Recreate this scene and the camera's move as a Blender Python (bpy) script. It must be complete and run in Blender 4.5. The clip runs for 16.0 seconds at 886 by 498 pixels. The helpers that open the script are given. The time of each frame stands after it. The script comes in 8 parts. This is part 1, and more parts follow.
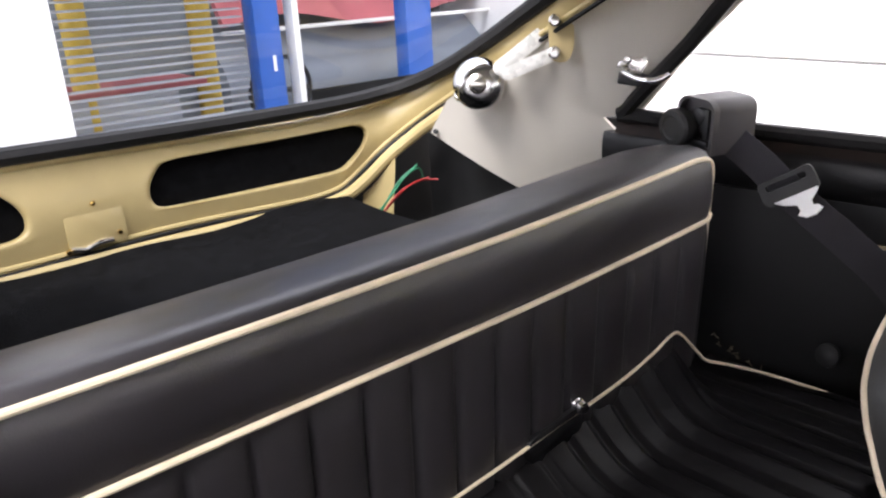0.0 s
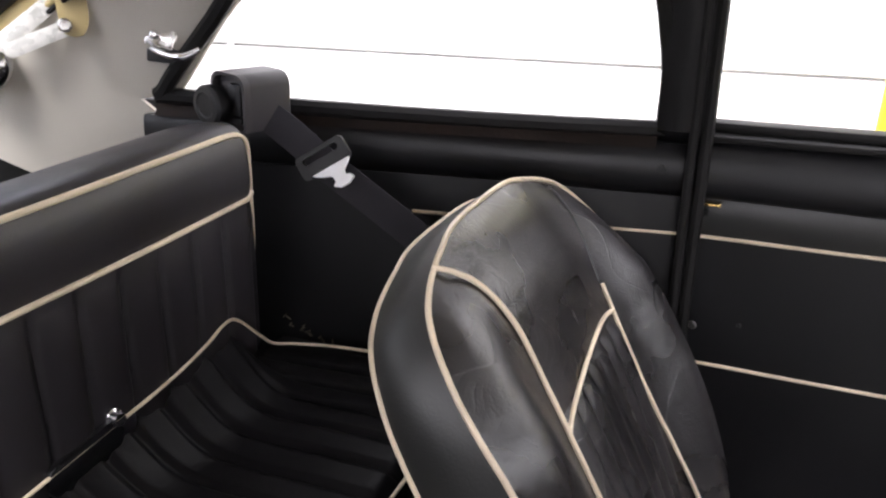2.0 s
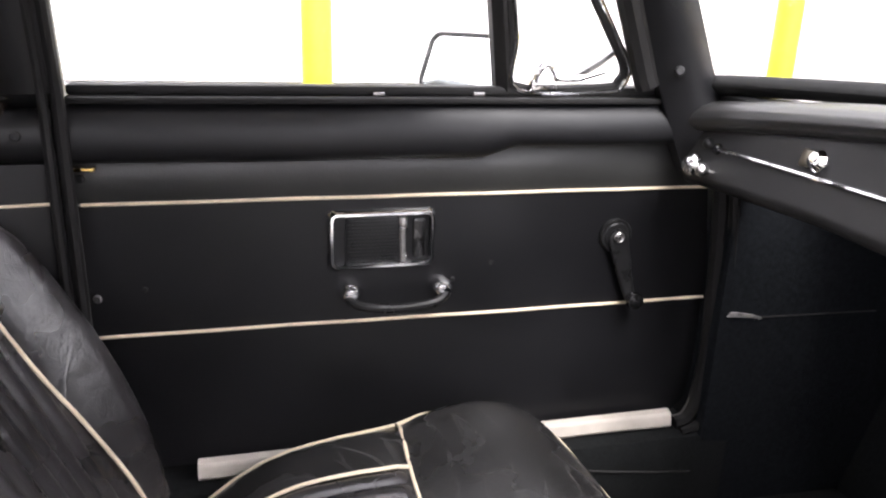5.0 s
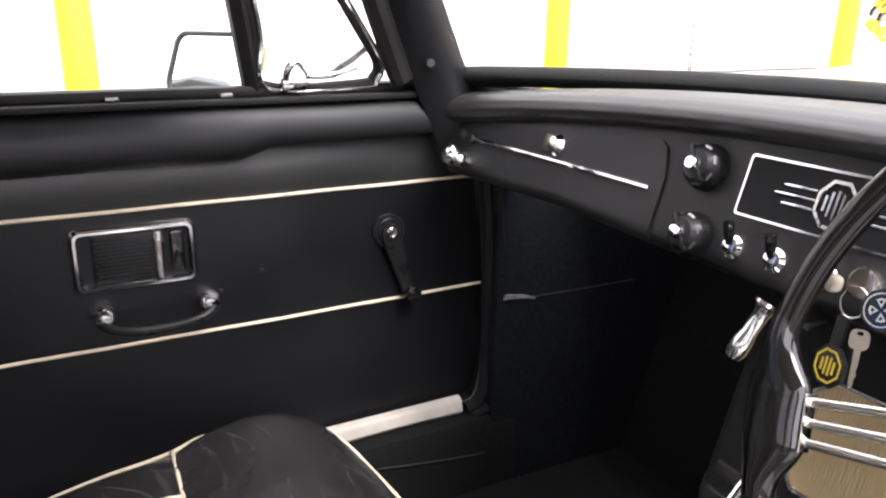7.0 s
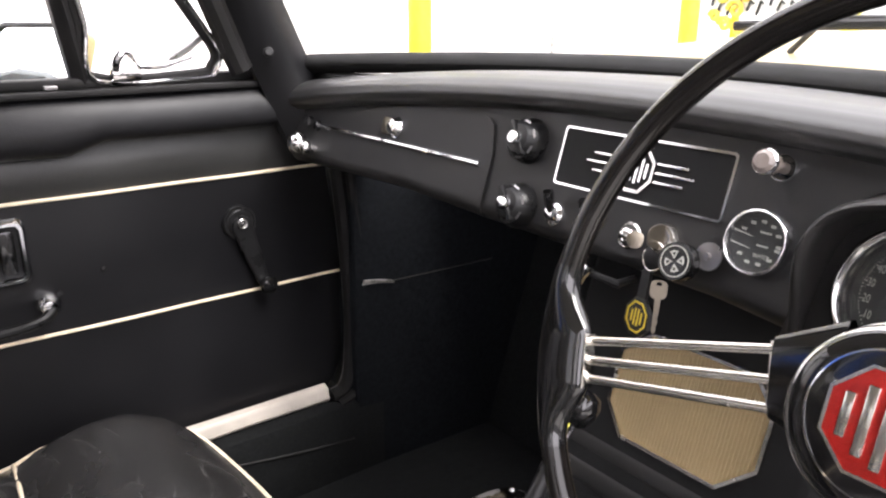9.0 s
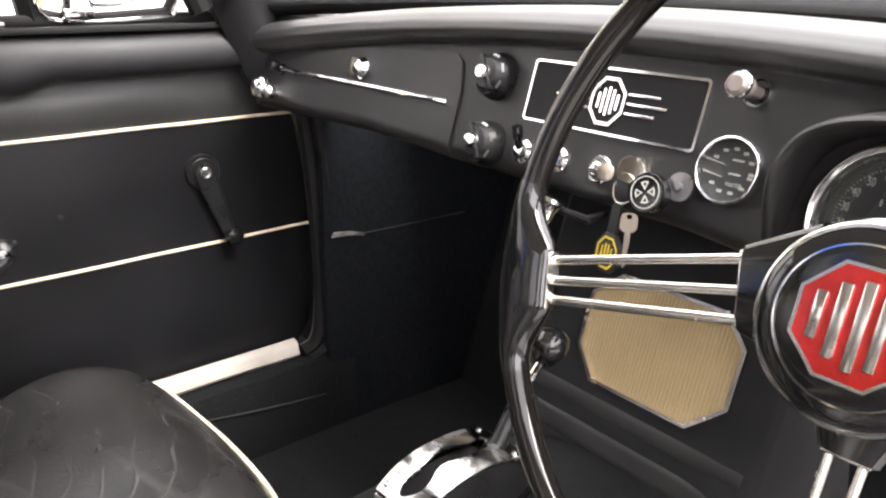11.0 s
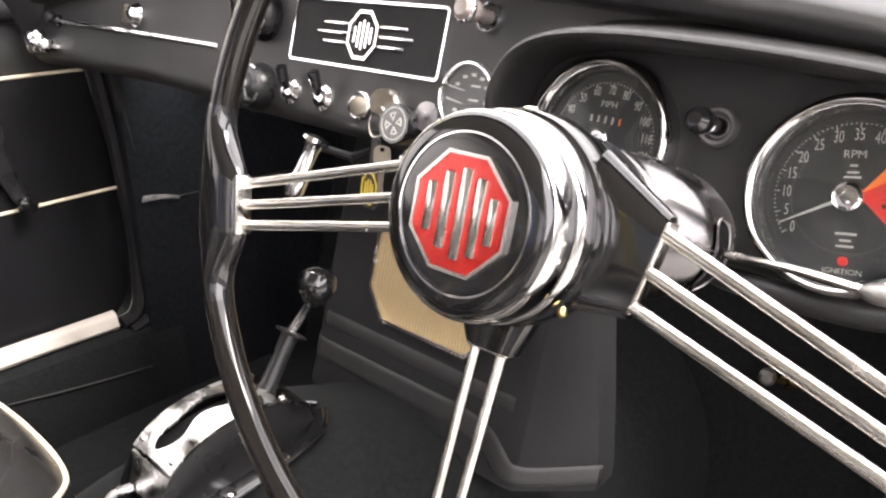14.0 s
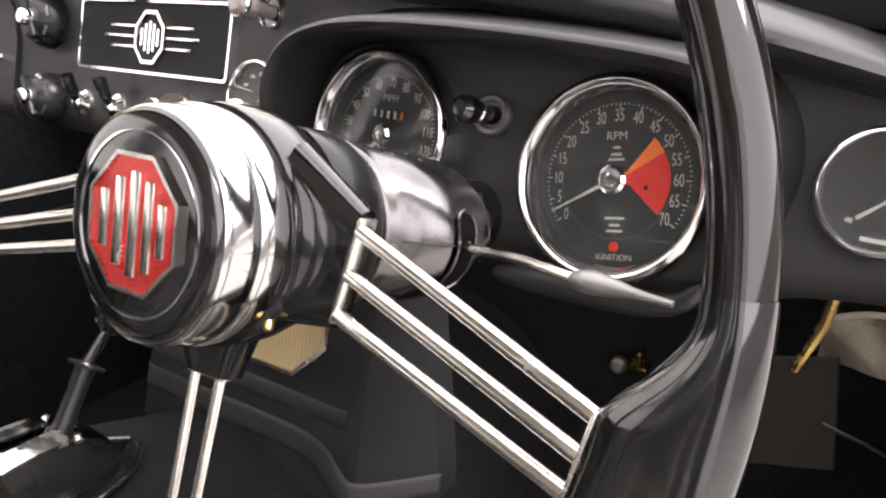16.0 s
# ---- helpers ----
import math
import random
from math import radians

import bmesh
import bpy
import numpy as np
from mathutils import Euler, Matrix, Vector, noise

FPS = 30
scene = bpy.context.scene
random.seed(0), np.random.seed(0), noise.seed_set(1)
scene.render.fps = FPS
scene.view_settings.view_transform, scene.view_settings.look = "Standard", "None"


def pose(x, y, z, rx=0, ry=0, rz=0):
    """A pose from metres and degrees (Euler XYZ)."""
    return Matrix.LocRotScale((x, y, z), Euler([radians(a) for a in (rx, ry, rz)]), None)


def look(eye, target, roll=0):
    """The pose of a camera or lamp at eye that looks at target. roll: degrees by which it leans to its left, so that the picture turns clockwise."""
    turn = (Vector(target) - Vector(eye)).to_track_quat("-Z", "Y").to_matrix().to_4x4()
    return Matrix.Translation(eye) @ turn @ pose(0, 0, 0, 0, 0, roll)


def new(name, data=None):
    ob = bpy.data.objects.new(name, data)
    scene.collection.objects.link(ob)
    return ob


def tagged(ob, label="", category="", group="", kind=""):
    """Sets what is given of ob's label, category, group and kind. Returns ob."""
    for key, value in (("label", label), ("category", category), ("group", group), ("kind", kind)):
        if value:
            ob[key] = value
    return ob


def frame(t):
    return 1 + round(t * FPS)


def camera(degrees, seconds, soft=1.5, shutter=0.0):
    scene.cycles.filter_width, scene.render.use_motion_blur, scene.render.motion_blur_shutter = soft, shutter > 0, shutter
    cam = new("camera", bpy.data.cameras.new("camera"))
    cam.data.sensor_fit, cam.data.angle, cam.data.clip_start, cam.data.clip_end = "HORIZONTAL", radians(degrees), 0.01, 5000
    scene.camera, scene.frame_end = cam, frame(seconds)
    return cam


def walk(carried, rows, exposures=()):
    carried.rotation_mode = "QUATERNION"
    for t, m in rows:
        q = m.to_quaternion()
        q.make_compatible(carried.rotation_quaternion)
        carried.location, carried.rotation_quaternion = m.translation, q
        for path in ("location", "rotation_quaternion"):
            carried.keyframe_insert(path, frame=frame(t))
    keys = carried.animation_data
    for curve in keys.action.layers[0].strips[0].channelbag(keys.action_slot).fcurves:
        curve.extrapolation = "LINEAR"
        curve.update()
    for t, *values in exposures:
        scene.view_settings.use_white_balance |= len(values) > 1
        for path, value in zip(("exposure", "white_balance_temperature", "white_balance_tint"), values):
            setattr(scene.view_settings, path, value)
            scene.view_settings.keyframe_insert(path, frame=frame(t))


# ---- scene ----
cam = camera(60.9, 16.0, soft=2.25)
PATH = [
    (0, (0.0378, -0.4676, 1.1566), (-1.5239, 0.8219, 0.4071), -2.80),
    (0.5, (0.0572, -0.4385, 1.1566), (-1.4191, 0.9590, 0.4265), -3.40),
    (1, (0.0691, -0.4115, 1.1480), (-1.2820, 1.1113, 0.4254), -2.70),
    (1.5, (0.0886, -0.3704, 1.1361), (-1.0368, 1.3133, 0.3844), -1.80),
    (2, (0.1091, -0.3607, 1.1177), (-0.6610, 1.5044, 0.3477), 0.40),
    (2.5, (0.1274, -0.3640, 1.0896), (-0.4147, 1.5714, 0.2980), -0.20),
    (3, (0.1458, -0.3715, 1.0616), (-0.1253, 1.6330, 0.3023), -0.80),
    (3.5, (0.1739, -0.3769, 1.0464), (0.0950, 1.6578, 0.3250), -0.00),
    (4, (0.2074, -0.3726, 1.0486), (0.3110, 1.6686, 0.3477), 1.50),
    (4.5, (0.2484, -0.3661, 1.0335), (0.6221, 1.6502, 0.3542), 2.30),
    (5, (0.2765, -0.3812, 1.0367), (0.8014, 1.6060, 0.3747), 1.90),
    (7.5, (0.3737, -0.3942, 1.0324), (1.4602, 1.3554, 0.3822), 0.90),
    (8, (0.3899, -0.4072, 1.0313), (1.5466, 1.2960, 0.3801), 0.70),
    (8.5, (0.3985, -0.4234, 1.0238), (1.6006, 1.2463, 0.3660), 0.20),
    (8.7, (0.3888, -0.4342, 1.0227), (1.6211, 1.2161, 0.3693), 0.30),
    (10.8, (0.4082, -0.4396, 0.9870), (1.7118, 1.1297, 0.2764), 0.70),
    (11, (0.4082, -0.4342, 0.9827), (1.6967, 1.1351, 0.2462), 0.60),
    (11.5, (0.4115, -0.4331, 0.9676), (1.6848, 1.1221, 0.1760), 0.70),
    (12, (0.4277, -0.4406, 0.9546), (1.7172, 1.0822, 0.1295), 0.70),
    (12.5, (0.4406, -0.4601, 0.9514), (1.7701, 1.0109, 0.0950), 1.00),
    (13, (0.4568, -0.4806, 0.9557), (1.8500, 0.9374, 0.1112), 0.90),
    (13.5, (0.4709, -0.4968, 0.9568), (1.9148, 0.8824, 0.1338), 0.70),
    (14, (0.4892, -0.5130, 0.9546), (1.9807, 0.8208, 0.1392), 0.20),
    (14.5, (0.5184, -0.5260, 0.9546), (2.0660, 0.7430, 0.1425), -0.30),
    (15, (0.5314, -0.5346, 0.9503), (2.1276, 0.6847, 0.1554), -0.50),
    (15.5, (0.5432, -0.5454, 0.9460), (2.1708, 0.6350, 0.1554), -0.50),
    (16, (0.5605, -0.5573, 0.9417), (2.2183, 0.5735, 0.1414), -1.00),
]
walk(cam, [(t, look(eye, target, roll)) for t, eye, target, roll in PATH], exposures=[(0.0, 1.32, 6450, 12), (1.5, 1.28, 6450, 12), (2.0, 1.18, 6450, 12), (3.0, 1.36, 6450, 12), (3.5, 1.32, 6450, 12), (4.5, 1.24, 6450, 13), (5.0, 1.4, 6450, 13), (8.0, 1.05, 6500, 13), (8.5, 1.15, 6550, 13), (11.0, 1.77, 6750, 11), (12.5, 2.26, 6850, 10), (13.0, 2.33, 6850, 10), (13.5, 2.3, 6850, 11), (14.0, 1.93, 6800, 12), (15.0, 1.52, 6800, 13), (16.0, 1.42, 6800, 13)])


# ---- sky and exposure ----
world = bpy.data.worlds.new("overcast")
scene.world = world
world.use_nodes = True
wn = world.node_tree.nodes
wn["Background"].inputs["Strength"].default_value = 2.2
wn["Background"].inputs["Color"].default_value = (1.0, 0.972, 1.035, 1)
sun_data = bpy.data.lights.new("sun", "SUN")
sun_data.energy, sun_data.angle, sun_data.color = 2.2, radians(25), (1.0, 0.975, 0.95)
sun_ob = new("sun", sun_data)
sun_ob.matrix_world = look((0.8, -4.0, 6.0), (0.0, 0.6, 0.6))


# ---- materials ----
def mat(name, base, rough=0.5, metal=0.0, vary=0.15, scale=8.0, bump=0.0, bump_scale=200.0, bump2=0.0, bump2_scale=12.0,
        coat=0.0, spec=0.5, sheen=0.0, rough_vary=0.1, stretch=(1, 1, 1), detail=4.0):
    m = bpy.data.materials.new(name)
    m.use_nodes = True
    n, l = m.node_tree.nodes, m.node_tree.links
    b = n["Principled BSDF"]
    b.inputs["Metallic"].default_value = metal
    b.inputs["Specular IOR Level"].default_value = spec
    b.inputs["Coat Weight"].default_value = coat
    b.inputs["Coat Roughness"].default_value = 0.15
    b.inputs["Sheen Weight"].default_value = sheen
    tc = n.new("ShaderNodeTexCoord")
    mp = n.new("ShaderNodeMapping")
    mp.inputs["Scale"].default_value = stretch
    l.new(tc.outputs["Object"], mp.inputs["Vector"])
    no = n.new("ShaderNodeTexNoise")
    no.inputs["Scale"].default_value, no.inputs["Detail"].default_value = scale, detail
    l.new(mp.outputs["Vector"], no.inputs["Vector"])
    ramp = n.new("ShaderNodeMapRange")
    ramp.inputs["From Min"].default_value, ramp.inputs["From Max"].default_value = 0.3, 0.7
    ramp.inputs["To Min"].default_value, ramp.inputs["To Max"].default_value = 1 - vary, 1 + vary
    l.new(no.outputs["Fac"], ramp.inputs["Value"])
    mul = n.new("ShaderNodeVectorMath")
    mul.operation = "SCALE"
    mul.inputs[0].default_value = base
    l.new(ramp.outputs["Result"], mul.inputs["Scale"])
    l.new(mul.outputs["Vector"], b.inputs["Base Color"])
    rr = n.new("ShaderNodeMapRange")
    rr.inputs["From Min"].default_value, rr.inputs["From Max"].default_value = 0.3, 0.7
    rr.inputs["To Min"].default_value, rr.inputs["To Max"].default_value = max(0.02, rough - rough_vary), min(1, rough + rough_vary)
    l.new(no.outputs["Fac"], rr.inputs["Value"])
    l.new(rr.outputs["Result"], b.inputs["Roughness"])
    last = None
    for k, (amount, sc) in enumerate(((bump2, bump2_scale), (bump, bump_scale))):
        if amount:
            t = n.new("ShaderNodeTexNoise")
            t.inputs["Scale"].default_value, t.inputs["Detail"].default_value = sc, 3.0
            l.new(mp.outputs["Vector"], t.inputs["Vector"])
            bp = n.new("ShaderNodeBump")
            bp.inputs["Strength"].default_value, bp.inputs["Distance"].default_value = amount, 0.004 if k == 0 else 0.001
            l.new(t.outputs["Fac"], bp.inputs["Height"])
            if last:
                l.new(last.outputs["Normal"], bp.inputs["Normal"])
            last = bp
    if last:
        l.new(last.outputs["Normal"], b.inputs["Normal"])
    return m


def creased(m, scale, strength, distance, seed=0.0, warp=0.35):
    """Adds the fine branching creases of worn leather to a material."""
    n, l = m.node_tree.nodes, m.node_tree.links
    b = n["Principled BSDF"]
    tc = n.new("ShaderNodeTexCoord")
    no = n.new("ShaderNodeTexNoise")
    no.inputs["Scale"].default_value = 9.0
    l.new(tc.outputs["Object"], no.inputs["Vector"])
    mx = n.new("ShaderNodeVectorMath")
    mx.operation = "MULTIPLY_ADD"
    mx.inputs[1].default_value = (warp,) * 3
    l.new(no.outputs["Color"], mx.inputs[0])
    l.new(tc.outputs["Object"], mx.inputs[2])
    old = b.inputs["Normal"].links[0].from_socket if b.inputs["Normal"].links else None
    for sc, st in ((scale, strength), (scale * 3.1, strength * 0.6)):
        vo = n.new("ShaderNodeTexVoronoi")
        vo.feature = "DISTANCE_TO_EDGE"
        vo.inputs["Scale"].default_value = sc
        l.new(mx.outputs["Vector"], vo.inputs["Vector"])
        mr = n.new("ShaderNodeMapRange")
        mr.inputs["From Min"].default_value, mr.inputs["From Max"].default_value = 0.0, 0.12
        l.new(vo.outputs["Distance"], mr.inputs["Value"])
        bp = n.new("ShaderNodeBump")
        bp.inputs["Strength"].default_value, bp.inputs["Distance"].default_value = st, distance
        l.new(mr.outputs["Result"], bp.inputs["Height"])
        if old:
            l.new(old, bp.inputs["Normal"])
        old = bp.outputs["Normal"]
    l.new(old, b.inputs["Normal"])
    return m


def scuffed(m, scale, width, light, rough, lift, stretch=(1, 1, 1)):
    """Adds long pale wrinkles that wear has polished into leather."""
    n, l = m.node_tree.nodes, m.node_tree.links
    b = n["Principled BSDF"]
    tc = n.new("ShaderNodeTexCoord")
    no = n.new("ShaderNodeTexNoise")
    no.inputs["Scale"].default_value, no.inputs["Detail"].default_value, no.inputs["Distortion"].default_value = scale, 0.4, 0.15
    mp = n.new("ShaderNodeMapping")
    mp.inputs["Scale"].default_value = stretch
    l.new(tc.outputs["Object"], mp.inputs["Vector"])
    l.new(mp.outputs["Vector"], no.inputs["Vector"])
    sb = n.new("ShaderNodeMath")
    sb.operation = "SUBTRACT"
    sb.inputs[1].default_value = 0.5
    l.new(no.outputs["Fac"], sb.inputs[0])
    ab = n.new("ShaderNodeMath")
    ab.operation = "ABSOLUTE"
    l.new(sb.outputs["Value"], ab.inputs[0])
    mr = n.new("ShaderNodeMapRange")
    mr.inputs["From Min"].default_value, mr.inputs["From Max"].default_value = 0.0, width
    mr.inputs["To Min"].default_value, mr.inputs["To Max"].default_value = 1.0, 0.0
    l.new(ab.outputs["Value"], mr.inputs["Value"])
    fade = n.new("ShaderNodeTexNoise")
    fade.inputs["Scale"].default_value = 7.0
    l.new(tc.outputs["Object"], fade.inputs["Vector"])
    fr = n.new("ShaderNodeMapRange")
    fr.inputs["From Min"].default_value, fr.inputs["From Max"].default_value = 0.42, 0.66
    l.new(fade.outputs["Fac"], fr.inputs["Value"])
    ml = n.new("ShaderNodeMath")
    ml.operation = "MULTIPLY"
    l.new(mr.outputs["Result"], ml.inputs[0])
    l.new(fr.outputs["Result"], ml.inputs[1])
    mix = n.new("ShaderNodeMix")
    mix.data_type = "RGBA"
    old = b.inputs["Base Color"].links[0].from_socket
    l.new(ml.outputs["Value"], mix.inputs[0])
    l.new(old, mix.inputs[6])
    mix.inputs[7].default_value = (light, light * 0.97, light * 0.95, 1)
    l.new(mix.outputs[2], b.inputs["Base Color"])
    bp = n.new("ShaderNodeBump")
    bp.inputs["Strength"].default_value, bp.inputs["Distance"].default_value = 0.5, lift
    l.new(ml.outputs["Value"], bp.inputs["Height"])
    l.new(b.inputs["Normal"].links[0].from_socket, bp.inputs["Normal"])
    l.new(bp.outputs["Normal"], b.inputs["Normal"])
    return m


def wrinkled(m, scale, stretch, strength, lift):
    """Adds patches of fine sharp wrinkles to soft leather."""
    n, l = m.node_tree.nodes, m.node_tree.links
    b = n["Principled BSDF"]
    tc = n.new("ShaderNodeTexCoord")
    mp = n.new("ShaderNodeMapping")
    mp.inputs["Scale"].default_value = stretch
    mp.inputs["Rotation"].default_value = (0.3, 0.2, 0.15)
    l.new(tc.outputs["Object"], mp.inputs["Vector"])
    no = n.new("ShaderNodeTexNoise")
    no.noise_type = "RIDGED_MULTIFRACTAL"
    no.inputs["Scale"].default_value, no.inputs["Detail"].default_value, no.inputs["Distortion"].default_value = scale, 3.0, 0.5
    l.new(mp.outputs["Vector"], no.inputs["Vector"])
    fade = n.new("ShaderNodeTexNoise")
    fade.inputs["Scale"].default_value, fade.inputs["Detail"].default_value = 11.0, 2.0
    l.new(tc.outputs["Object"], fade.inputs["Vector"])
    fr = n.new("ShaderNodeMapRange")
    fr.inputs["From Min"].default_value, fr.inputs["From Max"].default_value = 0.40, 0.62
    fr.inputs["To Min"].default_value = 0.15
    l.new(fade.outputs["Fac"], fr.inputs["Value"])
    ml = n.new("ShaderNodeMath")
    ml.operation = "MULTIPLY"
    l.new(no.outputs["Fac"], ml.inputs[0])
    l.new(fr.outputs["Result"], ml.inputs[1])
    bp = n.new("ShaderNodeBump")
    bp.invert = True
    bp.inputs["Strength"].default_value, bp.inputs["Distance"].default_value = strength, lift
    l.new(ml.outputs["Value"], bp.inputs["Height"])
    l.new(b.inputs["Normal"].links[0].from_socket, bp.inputs["Normal"])
    l.new(bp.outputs["Normal"], b.inputs["Normal"])
    return m


def folded(m, scale, stretch, light, lift, centre=None):
    """Adds long fine fold lines that run across a worn cushion."""
    n, l = m.node_tree.nodes, m.node_tree.links
    b = n["Principled BSDF"]
    tc = n.new("ShaderNodeTexCoord")
    mp = n.new("ShaderNodeMapping")
    mp.inputs["Scale"].default_value = stretch
    mp.inputs["Rotation"].default_value = (0, 0, 0.25)
    l.new(tc.outputs["Object"], mp.inputs["Vector"])
    wv = n.new("ShaderNodeTexWave")
    wv.bands_direction = "X"
    wv.inputs["Scale"].default_value, wv.inputs["Distortion"].default_value = scale, 6.0
    if centre:
        wv.wave_type, wv.rings_direction = "RINGS", "Z"
        mp.inputs["Location"].default_value = centre
        mp.inputs["Rotation"].default_value = (0, 0, 0)
    wv.inputs["Detail"].default_value, wv.inputs["Detail Scale"].default_value = 1.5, 0.9
    l.new(mp.outputs["Vector"], wv.inputs["Vector"])
    mr = n.new("ShaderNodeMapRange")
    mr.inputs["From Min"].default_value, mr.inputs["From Max"].default_value = 0.955, 1.0
    l.new(wv.outputs["Fac"], mr.inputs["Value"])
    fade = n.new("ShaderNodeTexNoise")
    fade.inputs["Scale"].default_value = 9.0
    l.new(tc.outputs["Object"], fade.inputs["Vector"])
    fr = n.new("ShaderNodeMapRange")
    fr.inputs["From Min"].default_value, fr.inputs["From Max"].default_value = 0.40, 0.65
    l.new(fade.outputs["Fac"], fr.inputs["Value"])
    ml = n.new("ShaderNodeMath")
    ml.operation = "MULTIPLY"
    l.new(mr.outputs["Result"], ml.inputs[0])
    l.new(fr.outputs["Result"], ml.inputs[1])
    mix = n.new("ShaderNodeMix")
    mix.data_type = "RGBA"
    old = b.inputs["Base Color"].links[0].from_socket
    l.new(ml.outputs["Value"], mix.inputs[0])
    l.new(old, mix.inputs[6])
    mix.inputs[7].default_value = (light, light * 0.97, light * 0.94, 1)
    l.new(mix.outputs[2], b.inputs["Base Color"])
    bp = n.new("ShaderNodeBump")
    bp.inputs["Strength"].default_value, bp.inputs["Distance"].default_value = 0.4, lift
    l.new(ml.outputs["Value"], bp.inputs["Height"])
    l.new(b.inputs["Normal"].links[0].from_socket, bp.inputs["Normal"])
    l.new(bp.outputs["Normal"], b.inputs["Normal"])
    return m


LEATHER = wrinkled(scuffed(creased(creased(mat("black_leather", (0.0215, 0.0195, 0.0205), 0.3, vary=0.4, scale=7, bump=0.25, bump_scale=420, bump2=0.7, bump2_scale=11, rough_vary=0.12, spec=0.85), 34, 0.12, 0.001), 9, 0.07, 0.0014, warp=0.5), 8, 0.007, 0.06, 0.3, 0.001), 15, (1.0, 0.55, 1.9), 0.5, 0.0024)
wrinkled(LEATHER, 34, (0.8, 0.6, 1.7), 0.5, 0.0016)
LEATHER_C = wrinkled(folded(folded(creased(mat("worn_cushion_leather", (0.022, 0.0213, 0.0213), 0.3, vary=0.35, scale=7, bump=0.25, bump_scale=420, bump2=0.4, bump2_scale=10, rough_vary=0.1, spec=0.6), 34, 0.1, 0.001), 8.5, (1.0, 1.0, 1.0), 0.048, 0.0014, (-0.30, -0.42, 0)), 5.0, (0.8, -0.4, 0.9), 0.042, 0.0012), 9, (1.6, 0.6, 1.0), 0.3, 0.002)
wrinkled(LEATHER_C, 26, (1.5, 0.7, 1.0), 0.4, 0.0014)
LEATHER_SIDE = mat("black_leather_side", (0.027, 0.0272, 0.0262), 0.37, vary=0.25, scale=5, bump=0.25, bump_scale=420, bump2=0.35, bump2_scale=9)
VINYL = mat("black_vinyl", (0.0065, 0.0065, 0.0075), 0.4, vary=0.2, scale=5, bump=0.3, bump_scale=650, bump2=0.16, bump2_scale=7, spec=0.36)
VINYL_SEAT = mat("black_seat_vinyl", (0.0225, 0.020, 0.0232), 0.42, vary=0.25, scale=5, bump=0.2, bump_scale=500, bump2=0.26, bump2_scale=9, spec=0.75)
CRACKLE = mat("black_crackle_paint", (0.0145, 0.014, 0.014), 0.47, vary=0.12, scale=14, bump=0.12, bump_scale=900)
HOOD = mat("black_moulded_hood", (0.021, 0.0202, 0.0202), 0.42, vary=0.12, scale=6, bump=0.15, bump_scale=700, rough_vary=0.04, spec=0.2)
PAD = mat("black_dash_padding", (0.018, 0.0174, 0.0174), 0.42, vary=0.12, scale=6, bump=0.06, bump_scale=700, rough_vary=0.03, spec=0.95)
CARPET = mat("black_carpet", (0.0120, 0.0127, 0.0130), 0.95, vary=0.25, scale=160, bump=1.0, bump_scale=520, bump2=0.5, bump2_scale=30, spec=0.05, sheen=0.02)
KICK = mat("dark_footwell_carpet", (0.0105, 0.0117, 0.0136), 0.95, vary=0.3, scale=120, bump=1.0, bump_scale=520, bump2=0.5, bump2_scale=30, spec=0.05)
# Carpet copied darker, with shade in its colour: luggage floor and slots.
CARPET_SHADE = mat("shade_dark_carpet", (0.0045, 0.0045, 0.005), 0.95, vary=0.5, scale=60, bump=1.0, bump_scale=520, bump2=0.5, bump2_scale=30, spec=0.05)
SHROUD = mat("polished_grey_shroud", (0.155, 0.15, 0.15), 0.24, metal=1.0, vary=0.3, scale=26, rough_vary=0.1, bump=0.12, bump_scale=160)
# Seat vinyl copied far darker; shade behind the front seats is in the colour.
VINYL_SHADE = mat("shaded_cushion_vinyl", (0.005, 0.0046, 0.0053), 0.46, vary=0.25, scale=5, bump=0.2, bump_scale=500, bump2=0.5, bump2_scale=26, spec=0.12)
LEDGE = mat("worn_brown_black_ledge", (0.014, 0.0085, 0.0065), 0.55, vary=0.5, scale=25, bump=0.4, bump_scale=160, spec=0.2)
SCREENRUBBER = mat("dull_screen_rubber", (0.010, 0.010, 0.010), 0.6, vary=0.2, scale=20, bump=0.2, bump_scale=200, spec=0.15)
BLANK = mat("matt_black_plate", (0.010, 0.010, 0.0105), 0.6, vary=0.1, scale=20, spec=0.2)
# Post yellow with the tinted glass's dimming put into its colour.
YELLOW_DIMMED = mat("dimmed_yellow_post_paint", (0.52, 0.36, 0.05), 0.5, vary=0.08, scale=6)
BOARD = mat("black_trim_board", (0.013, 0.0130, 0.0135), 0.75, vary=0.3, scale=18, bump=0.12, bump_scale=300, spec=0.2)
PIPING = mat("cream_piping", (0.76, 0.645, 0.48), 0.42, vary=0.16, scale=22, bump=0.2, bump_scale=300)
CHROME = mat("chrome", (0.86, 0.86, 0.87), 0.07, metal=1.0, vary=0.03, scale=30, rough_vary=0.04, bump=0.03, bump_scale=60)
WORN_CHROME = mat("worn_chrome", (0.78, 0.76, 0.74), 0.2, metal=1.0, vary=0.15, scale=40, rough_vary=0.14, bump=0.3, bump_scale=90)
GATE = mat("worn_gate_chrome", (0.56, 0.55, 0.535), 0.24, metal=1.0, vary=0.3, scale=45, rough_vary=0.16, bump=0.3, bump_scale=90)
STEEL = mat("brushed_steel_rod", (0.74, 0.71, 0.66), 0.22, metal=1.0, vary=0.08, scale=60, rough_vary=0.06)
